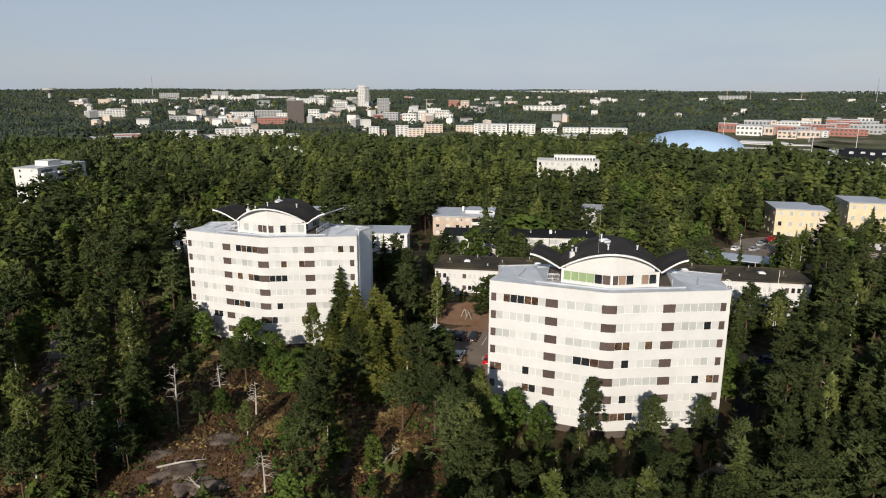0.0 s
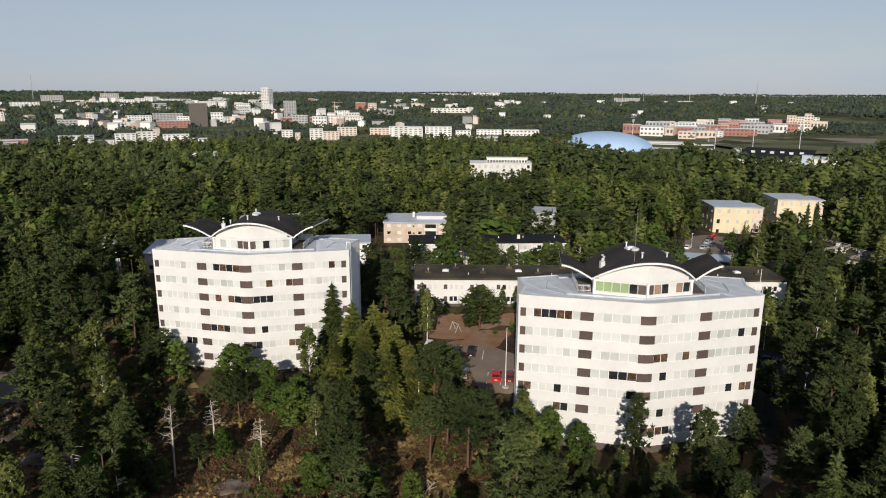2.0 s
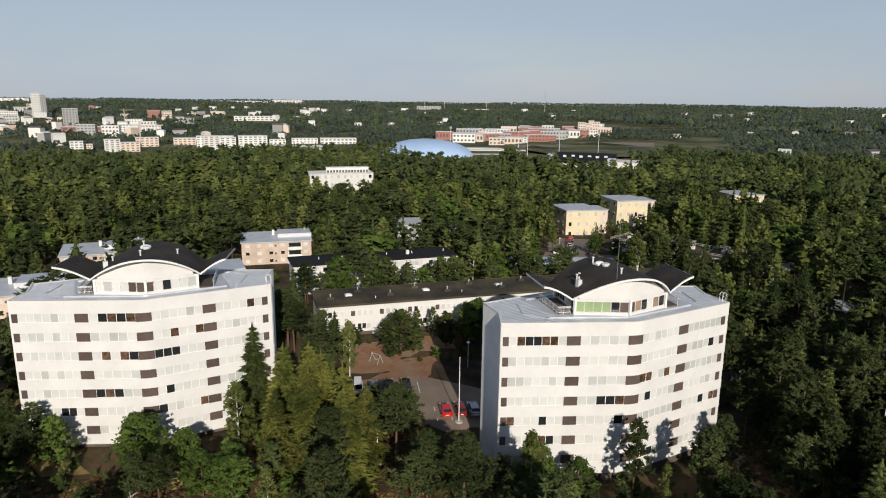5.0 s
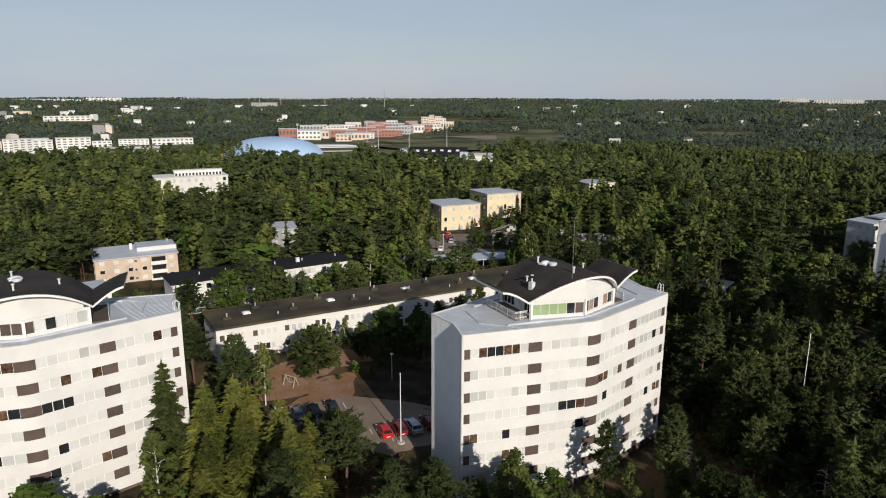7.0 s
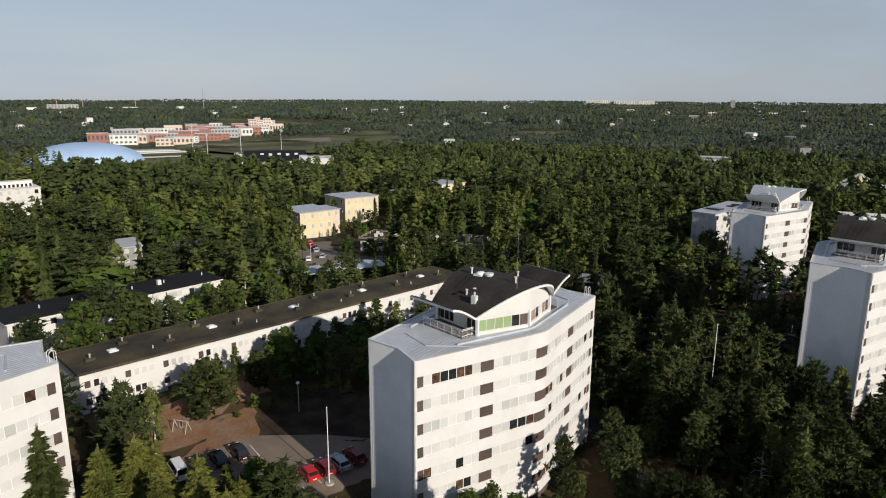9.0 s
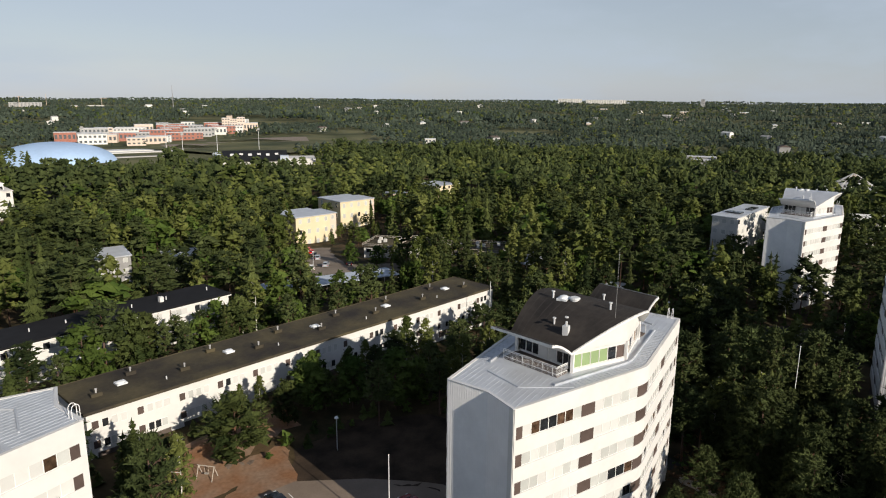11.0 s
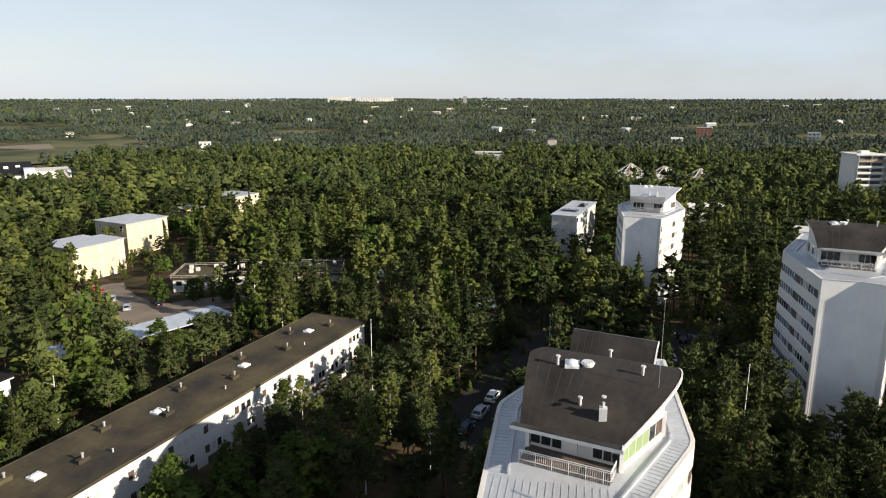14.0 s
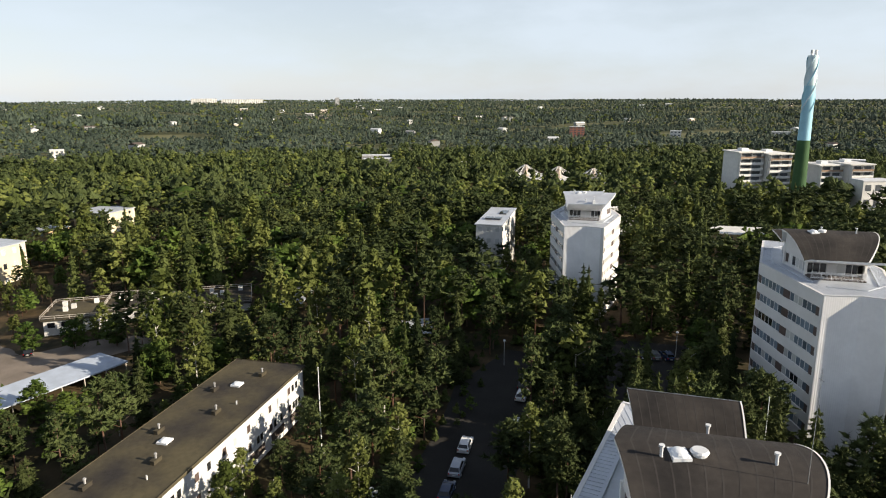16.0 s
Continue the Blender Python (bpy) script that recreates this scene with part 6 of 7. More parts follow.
def spruce_crown(rng, h, whorls, fronds, pairs, cut):
    """Drooping fronds in whorls, each a feather of side twigs, round a dense inner cone."""
    out = []
    t = cut + (1 - cut) * (np.arange(whorls) + rng.uniform(0, 0.5, whorls)) / whorls
    reach = 0.185 * h * (1 - t) ** 0.8 + 0.25
    root = h * (0.07 + 0.9 * t)
    axis = np.stack([np.zeros(whorls), np.zeros(whorls), root - 0.28 * reach], 1)
    out.append(lumps(axis, 0.62 * reach, 0.35 * reach + 0.9 * h / whorls, rng, 7, False))
    w = np.repeat(np.arange(whorls), fronds)
    n = len(w)
    ang = (np.tile(np.arange(fronds), whorls) + rng.uniform(-0.35, 0.35, n)) / fronds * 6.283 + np.repeat(rng.random(whorls) * 6.283, fronds)
    R = reach[w] * rng.uniform(0.72, 1.22, n)
    rise = rng.uniform(0.0, 0.2, n) + 0.5 * t[w] ** 2
    radial, side = np.stack([np.cos(ang), np.sin(ang), np.zeros(n)], 1), np.stack([-np.sin(ang), np.cos(ang), np.zeros(n)], 1)
    up = np.array([0, 0, 1.0])

    def at(k):
        return radial * (R * k)[:, None] + up * (root[w] + R * (rise * k - 0.5 * k ** 1.7))[:, None]
    for j in range(pairs):
        k = 0.3 + 0.6 * (j + 0.4) / pairs
        p, step_l = at(k), R * (0.52 - 0.3 * k) + 0.16
        for s in (-1, 1):
            d = radial * 0.75 + side * s * 0.75 + up * rng.uniform(-0.45, 0.0, n)[:, None]
            out.append(sprays(p, d, step_l * rng.uniform(0.8, 1.25, n), step_l * 0.3, rng))
        if j % 2 == 0:
            out.append(sprays(p, radial * 0.3 - up * 0.8 + side * rng.normal(size=n)[:, None] * 0.3, step_l * 0.9, step_l * 0.35, rng))
    out.append(sprays(at(0.78), radial - up * rng.uniform(0.0, 0.35, n)[:, None], R * 0.34 + 0.12, R * 0.09 + 0.05, rng))
    tip = np.tile([[0, 0, h * 0.955]], (3, 1))
    out.append(sprays(tip, up + rng.normal(size=(3, 3)) * 0.03, h * 0.05, 0.09, rng))
    return np.concatenate(out)


def pine_crown(rng, h, boughs, tufts, needles, cut, under=True, low=None, reach=0.2, full=0.55):
    """Boughs that rise outwards and carry dense tufts of needles."""
    low = rng.uniform(0.34, 0.52) if low is None else low
    low = low + (0.955 - low) * cut
    f = (np.arange(boughs) + rng.random(boughs)) / boughs
    g = cut + (1 - cut) * f
    env = np.interp(g, [0, 0.18, 0.5, 0.8, 1], [0.7, 1, 0.9, 0.6, 0.12]) * reach * h * rng.uniform(0.6, 1.2, boughs)
    ang = np.arange(boughs) * 2.4 + rng.random(boughs) * 1.1
    tilt = np.interp(g, [0, 1], [-0.05, 0.85]) + rng.normal(size=boughs) * 0.14
    root = h * (low + (0.965 - low) * f)
    b = np.repeat(np.arange(boughs), tufts)
    n = len(b)
    k = (np.tile(np.arange(tufts), boughs) + rng.uniform(0.2, 0.9, n)) / tufts
    k = 0.22 + 0.8 * k
    d = np.stack([np.cos(ang) * np.cos(tilt), np.sin(ang) * np.cos(tilt), np.sin(tilt)], 1)[b]
    c = d * (env[b] * k)[:, None]
    c[:, 2] += root[b]
    r = h * 0.26 * reach * (190 / n) ** 0.42 * rng.uniform(0.6, 1.2, n) * np.interp(g[b], [0, 0.7, 1], [1, 0.85, 0.5])
    c += rng.normal(size=(n, 3)) * (r * 0.55)[:, None] * np.array([1, 1, 0.5])
    out = [lumps(c, 0.72 * r, full * r, rng, 4 if needles else 5, under)]
    if needles:
        q = np.repeat(np.arange(n), needles)
        a = rng.normal(size=(len(q), 3)) * np.array([1, 1, 0.6]) + d[q] * 0.5
        a[:, 2] += 0.35
        a /= np.linalg.norm(a, axis=1, keepdims=True)
        out.append(sprays(c[q] + a * (0.2 * r[q])[:, None], a, r[q] * rng.uniform(0.9, 1.5, len(q)), r[q] * 0.2, rng))
    return np.concatenate(out)


def leafy_crown(kind, rng, h, puffs, leaves, cut, under=True):
    """Clumps of leaves in an uneven crown."""
    birch = kind == "birch"
    low = 0.2 if birch else 0.16
    f = cut + (1 - cut) * (np.arange(puffs) + rng.random(puffs)) / puffs
    if birch:
        env, flat, base = np.interp(f, [0, 0.25, 0.65, 1], [0.6, 1, 0.78, 0.06]) * 0.17 * h, 1.15, 0.05 * h
    else:
        env, flat, base = np.interp(f, [0, 0.35, 0.75, 1], [0.7, 1, 0.8, 0.15]) * 0.28 * h, 0.8, 0.088 * h
    pr = base * (56 / puffs) ** 0.4 * rng.uniform(0.6, 1.25, puffs)
    ang = np.arange(puffs) * 2.4 + rng.random(puffs) * 0.9
    rad = env * (0.3 + 0.72 * rng.random(puffs))
    pc = np.stack([rad * np.cos(ang), rad * np.sin(ang), h * (low + (0.94 - low) * f)], 1)
    out = [lumps(pc, 0.8 * pr, 0.7 * pr * flat, rng, 5, under)]
    if leaves:
        w = np.repeat(np.arange(puffs), leaves)
        d = rng.normal(size=(len(w), 3))
        d[:, 2] += 0.3
        d /= np.linalg.norm(d, axis=1, keepdims=True)
        c = pc[w] + d * (pr[w] * rng.uniform(0.62, 1.12, len(w)))[:, None] * np.array([1, 1, flat])
        if birch:
            c[:, 2] -= 0.02 * h * rng.random(len(w))
        out.append(leaf_soup(c, d * 0.8 + rng.normal(size=(len(w), 3)) * 0.5, 0.42 * pr[w] * (30 / leaves) ** 0.5 * rng.uniform(0.5, 1.0, len(w)), rng, 1.1, 0.6))
    return np.concatenate(out)


def crown(kind, rng, h, detail, cut=0.0):
    """One crown for a tree h high; detail 0 is the finest, 6 the plainest."""
    if "spruce" in kind:
        if detail >= 5:
            t = np.array([0.12, 0.5] if detail == 5 else [0.2])
            t = cut + (1 - cut) * t
            c = np.stack([0 * t, 0 * t, h * (0.1 + 0.85 * t)], 1)
            return lumps(c, 0.2 * h * (1 - t) ** 0.8, h * (0.97 - c[:, 2] / h) * (0.7, 1.0)[detail == 6] + 0.3, rng, 5 if detail == 5 else 4, False)
        if detail == 4:
            t = cut + (1 - cut) * (np.arange(7) + 0.2) / 7
            R = 0.19 * h * (1 - t) ** 0.85 + 0.2
            c = np.stack([rng.normal(size=7) * 0.15, rng.normal(size=7) * 0.15, h * (0.08 + 0.86 * t)], 1)
            return lumps(c, R, 0.2 * h * (1 - 0.45 * t), rng, 9, False)
        return spruce_crown(rng, h, (19, 15, 11, 10)[detail], (10, 8, 7, 6)[detail], (4, 3, 2, 1)[detail], cut)
    plain = detail >= 5
    if plain:
        n = 2 if detail == 5 else 1
        z = h * (cut + (1 - cut) * np.array([0.44, 0.72] if n == 2 else [0.5]))
        c = np.stack([rng.normal(size=n) * 0.06 * h, rng.normal(size=n) * 0.06 * h, z], 1)
        return lumps(c, 0.2 * h * np.array([1, 0.8])[:n], 0.2 * h if n == 2 else 0.3 * h, rng, 5 if n == 2 else 4, False)
    if kind == "low_pine":
        body = leafy_crown("broad", rng, h, 64, 10, cut)
        tuft = rng.normal(size=(240, 3)) * [1, 1, 0.8]
        tuft /= np.linalg.norm(tuft, axis=1, keepdims=True)
        spot = tuft * np.array([0.27, 0.27, 0.36]) * h * rng.uniform(0.75, 1.05, (240, 1)) + [0, 0, 0.56 * h]
        return np.concatenate([body, sprays(spot, tuft + [0, 0, 0.5], np.full(240, 0.075 * h), 0.1, rng)])
    if kind == "pine":
        if detail == 4:
            return pine_crown(rng, h, 17, 1, 0, cut, False, full=0.95)
        return pine_crown(rng, h, (42, 34, 27, 22)[detail], (5, 4, 3, 2)[detail], (9, 6, 4, 3)[detail], cut)
    if detail == 4:
        return leafy_crown(kind, rng, h, 14, 0, cut, False) * np.array([1.25, 1.25, 1])
    return leafy_crown(kind, rng, h, (70, 52, 36, 26)[detail], (30, 22, 12, 6)[detail], cut)


def soup_mesh(name, verts, mat):
    n = len(verts)
    me = bpy.data.meshes.new(name)
    me.vertices.add(n)
    me.vertices.foreach_set("co", np.ascontiguousarray(verts, np.float32).ravel())
    me.loops.add(n)
    me.loops.foreach_set("vertex_index", np.arange(n, dtype=np.int32))
    me.polygons.add(n // 3)
    me.polygons.foreach_set("loop_start", np.arange(0, n, 3, dtype=np.int32))
    me.update(calc_edges=True)
    me.materials.append(mat)
    return me


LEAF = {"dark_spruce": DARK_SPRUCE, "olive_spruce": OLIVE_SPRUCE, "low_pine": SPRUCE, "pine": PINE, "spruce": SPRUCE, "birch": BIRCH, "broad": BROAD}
TRUNK = {"olive_spruce": BARK, "dark_spruce": BARK, "low_pine": BARK, "pine": BARK, "spruce": BARK, "birch": BARK_WHITE, "broad": BARK}
NAMES = {"olive_spruce": ("spruce_tree", "broad sunlit spruce with olive needles and drooping tiers", "spruces"), "dark_spruce": ("spruce_tree", "dark green spruce, shade of the wood in its needle colour", "spruces"), "low_pine": ("pine_tree", "low round pine with a dense crown beside the car park", "pines"), "pine": ("pine_tree", "tall pine with bare reddish trunk and open dark crown", "pines"), "spruce": ("spruce_tree", "dense dark green spruce with a pointed top", "spruces"),
         "birch": ("birch_tree", "slender birch with pale trunk and yellow-green leaves", "birches"), "broad": ("maple_tree", "round broad-leaved tree with fresh green leaves", "broad-leaved trees")}
templates = {}


def tree_template(kind, i, plain):
    if (kind, i, plain) not in templates:
        rng = np.random.default_rng(100 + i * 7 + len(kind))
        h = 16.0
        leaves = soup_mesh("crown", crown(kind, rng, h, plain), LEAF[kind])
        s = Shape()
        lean = rng.normal(size=2) * 0.25
        r0 = 0.2 if kind != "birch" else 0.15
        pts = [(0, 0, -0.6), (lean[0] * 0.3, lean[1] * 0.3, h * 0.3), (lean[0] * 0.7, lean[1] * 0.7, h * 0.62), (lean[0] * 0.2, lean[1] * 0.2, h * 0.97)]
        rr = [r0, r0 * 0.8, r0 * 0.5, 0.03]
        for a, b, p, q in zip(pts, pts[1:], rr, rr[1:]):
            s.tube(a, b, p, q, sides=7)
        if "spruce" not in kind:
            for k in range(9):
                t = 2.4 * k + rng.random()
                z = h * (0.4 + 0.055 * k)
                reach = h * (0.13 if kind != "broad" else 0.2) * (1 - 0.06 * k)
                s.tube((lean[0] * 0.5, lean[1] * 0.5, z), (reach * math.cos(t), reach * math.sin(t), z + 0.08 * h), 0.06, 0.02, sides=4)
        templates[kind, i, plain] = (s.mesh("trunk", TRUNK[kind]), leaves)
    return templates[kind, i, plain]


def plant(kind, x, y, h, i=0, turn=0.0, wide=1.0, z=None):
    trunk, leaves = tree_template(kind, i, next(k for k, far in enumerate((62, 104, 1e9)) if math.hypot(x + 12, (y - 62) * 0.9) < far))
    name, label, group = NAMES[kind]
    ob = new(name)
    tagged(ob, label, "tree", group)
    k = h / 16.0
    ob.matrix_basis = pose(x, y, height(x, y) if z is None else z, 0, 0, turn) @ Matrix.Diagonal((k * wide, k * wide, k, 1))
    for nm, me in (("trunk", trunk), ("crown", leaves)):
        p = new(nm, me)
        p.parent = ob
    return ob


# clear ground: houses, yards and lanes, as turned rectangles (x, y, half length, half width, turn)
CLEAR = [(32.5, 97.6, 19.5, 9.0, -8), (-23.6, 134.3, 19.5, 9.0, -8), (94, 58.4, 19.5, 9.0, -8), (158.4, 82.5, 19.5, 9.0, -8), (51, 153.3, 44, 7.5, -11.8), (28.5, 191, 29, 6.5, -8.5)]
YARDS = [(22, 123, 13, 12.5, -12), (39, 119, 5.5, 8, 0), (94, 107.0, 29, 4.2, -14), (62, 103, 1.4, 16, -20), (111, 80, 13, 11, -5), (115, 195, 10, 17, -35), (131, 226, 8, 20, -35), (21, 143, 11, 5, 5), (-64, 121, 3, 14, 20), (45, 77, 2.5, 13, -32),
         (0, 95, 5, 11, 0), (-28, 84, 7, 5, 0), (-36, 115, 2.6, 3.6, 0), (-16.5, 99, 3, 3.4, 0), (-7.5, 95, 3, 6, 0), (-57, 100, 4, 4, 0), (-33, 91.5, 3, 4, 0), (-24, 94, 3.5, 4, 0), (96, 185, 21, 6, -28), (4.5, 112, 4.5, 10, 0), (56, 115, 4.5, 5, 0), (10, 128, 5.5, 7, -12), (145.5, 188, 25, 8, -73)]
# where trees stay low, so that what stands behind is seen: the same, and a height
LOW = [(30, 82, 16, 8, 0, 5.0), (29, 70, 18, 8, 0, 9.5), (-23, 119, 20, 6, 0, 4.5), (-28, 106, 16, 8, 0, 10), (20, 106, 12, 6, -10, 5.5), (16, 97, 8, 8, 0, 7.5), (24, 145, 22, 6, -12, 3.5), (60, 138, 30, 6, -12, 8.0),
       (74, 60, 5, 11, 0, 6), (140, 190, 20, 30, 20, 6.0), (140, 232, 22, 14, 30, 7.5), (150, 66, 8, 8, 0, 10), (40, 174, 34, 7, -8, 10.5), (18, 222, 16, 21, 8, 4.0), (100, 370, 34, 22, -14, 14),
       (175, 240, 28, 12, -16, 7), (176, 104, 12, 8, 0, 13), (-168, 296, 14, 16, 10, 7), (260, 245, 20, 12, -16, 9), (62, 158, 44, 4, -12, 9), (75, 238, 16, 10, 0, 7), (96, 345, 28, 18, -14, 13), (-30, 62, 17, 14, 0, 2.5), (-1, 72, 8, 13, 0, 3.5), (240, 560, 60, 60, -24, 6.5), (-155, 275, 12, 12, 20, 11), (104, 200, 10, 10, 0, 7), (160, 228, 16, 10, -16, 8.5), (84, 172, 12, 8, 20, 6), (40, 790, 380, 130, 0, 6.0), (600, 850, 200, 120, -38, 8.0), (345, 470, 60, 36, -48, 5.0), (305, 430, 62, 36, -48, 10.0), (330, 590, 50, 50, -40, 5.0), (-2, 184, 12, 12, 0, 5.0), (-47, 181, 6.5, 24, 2, 4.0), (-57, 192, 5, 12, 0, 7.0), (-77, 215, 7, 10, 0, 8), (-37, 239, 8, 9, 0, 8), (215, 500, 50, 30, -24, 8.5)]


def inside(rects, x, y, grow=0.0):
    for cx, cy, a, b, t, *rest in rects:
        c, s = math.cos(radians(t)), math.sin(radians(t))
        u, v = (x - cx) * c + (y - cy) * s, -(x - cx) * s + (y - cy) * c
        yield (np.abs(u) < a + grow) & (np.abs(v) < b + grow), rest


def blocked(x, y, grow=0.0):
    hit = np.zeros(np.shape(x), bool)
    for mask, rest in inside(CLEAR, x, y, grow + 1.0):
        hit |= mask
    for mask, rest in inside(YARDS, x, y, grow):
        hit |= mask
    for cx, cy, r in FAR_SPOTS:
        hit |= (x - cx) ** 2 + (y - cy) ** 2 < r * r
    return hit


def gap_in_wood(x, y):
    """Small openings between groves."""
    return np.sin(x * 0.13 + 1.7 * np.sin(y * 0.07)) * np.sin(y * 0.15 + 1.3 * np.sin(x * 0.05)) > 0.66


def tallest(x, y):
    top = np.full(np.shape(x), 99.0)
    for mask, rest in inside(LOW, x, y):
        top = np.where(mask, np.minimum(top, rest[0]), top)
    return top


def scatter(rng, r0, r1, gap, a0=-40, a1=135, c=(-5, 70), thin=None):
    """Places on a jittered grid inside a sector."""
    n = int(2 * r1 / gap)
    gx, gy = np.meshgrid(np.arange(n) * gap - r1, np.arange(n) * gap - r1)
    x = (gx + rng.uniform(-0.46, 0.46, gx.shape) * gap).ravel()
    y = (gy + rng.uniform(-0.46, 0.46, gx.shape) * gap).ravel()
    r, a = np.hypot(x, y), np.degrees(np.arctan2(y, x))
    keep = (r >= r0) & (r < r1) & (a > a0) & (a < a1)
    x, y = x[keep] + c[0], y[keep] + c[1]
    ok = ~blocked(x, y, 1.5) & ~gap_in_wood(x, y)
    return x[ok], y[ok]


MIX = ("pine", "spruce", "birch", "broad")


def kinds_for(rng, x, y, w=(0.5, 0.14, 0.28, 0.08)):
    patchy = np.sin(x * 0.021 + 1.3) * np.cos(y * 0.017 - 0.4)
    p = np.tile(np.array(w), (len(x), 1))
    p[:, 2] *= 1 + 0.9 * patchy
    leafy = np.exp(-((x - 150) ** 2 + (y - 270) ** 2) / 130 ** 2)
    p[:, 2] *= 1 + 1.3 * leafy
    p[:, 3] *= 1 + 2.5 * leafy
    p /= p.sum(1, keepdims=True)
    return (rng.random(len(x))[:, None] > np.cumsum(p, 1)).sum(1).clip(0, 3)


NEAR = (-82, 128, 40, 180)      # the stretch of woodland whose trees stand as single things


def near_trees():
    rng = np.random.default_rng(21)
    gap = 5.7
    gx, gy = np.meshgrid(np.arange(NEAR[0], NEAR[1], gap), np.arange(NEAR[2], NEAR[3], gap))
    x, y = (gx + rng.uniform(-0.45, 0.45, gx.shape) * gap).ravel(), (gy + rng.uniform(-0.45, 0.45, gx.shape) * gap).ravel()
    far_corner = (x - 30) * 0.4 + (y - 40) > 165
    ok = ~blocked(x, y, 0.8) & ~(gap_in_wood(x, y) & (x > 55)) & ~far_corner & ~((x < -45) & (y < 75)) & ~((x > 75) & (y < 48))
    for tx, ty, *rest in SINGLE:
        ok &= np.hypot(x - tx, y - ty) > 3.2
    x, y = x[ok], y[ok]
    gx, gy = np.meshgrid(np.arange(50, 128, 6.6), np.arange(46, 100, 6.6))
    ex, ey = (gx + rng.uniform(-2.2, 2.2, gx.shape)).ravel(), (gy + rng.uniform(-2.2, 2.2, gx.shape)).ravel()
    ok = ~blocked(ex, ey, 0.8)
    for tx, ty, *rest in SINGLE:
        ok &= np.hypot(ex - tx, ey - ty) > 2.5
    x, y = np.concatenate([x, ex[ok]]), np.concatenate([y, ey[ok]])
    gx, gy = np.meshgrid(np.arange(9, 58, 4.4), np.arange(60, 89, 4.4))
    ex, ey = (gx + rng.uniform(-2, 2, gx.shape)).ravel(), (gy + rng.uniform(-2, 2, gx.shape)).ravel()
    ok = ~blocked(ex, ey, 0.6)
    x, y = np.concatenate([x, ex[ok]]), np.concatenate([y, ey[ok]])
    open_slope = (x < 12) & (y < 106) & (x > -64)
    keep = ~open_slope | (rng.random(len(x)) < 0.92)
    x, y = x[keep], y[keep]
    cap = tallest(x, y)
    k = kinds_for(rng, x, y, (0.56, 0.15, 0.18, 0.11))
    # the eastern wood gets many of the shade-coloured spruces
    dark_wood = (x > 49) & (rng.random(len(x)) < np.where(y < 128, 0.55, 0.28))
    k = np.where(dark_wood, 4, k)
    leafy = (np.abs(x - 96) < 17) & (np.abs(y - 171 + (x - 96) * 0.5) < 8)
    k = np.where(leafy & (rng.random(len(x)) < 0.75), 3, k)
    for i in range(len(x)):
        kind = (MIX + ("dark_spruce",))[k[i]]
        h = {"dark_spruce": 14.5, "pine": 14.5, "spruce": 14.5, "birch": 13, "broad": 8.5}[kind] * rng.uniform(0.62, 1.15)
        if h > cap[i]:
            h = cap[i] * rng.uniform(0.6, 1.0)
        if h < 2.2:
            continue
        plant(kind, x[i], y[i], h, int(rng.integers(0, 6)), rng.uniform(0, 360), rng.uniform(0.9, 1.22) * (1.3 if h < 8 else 1.0))


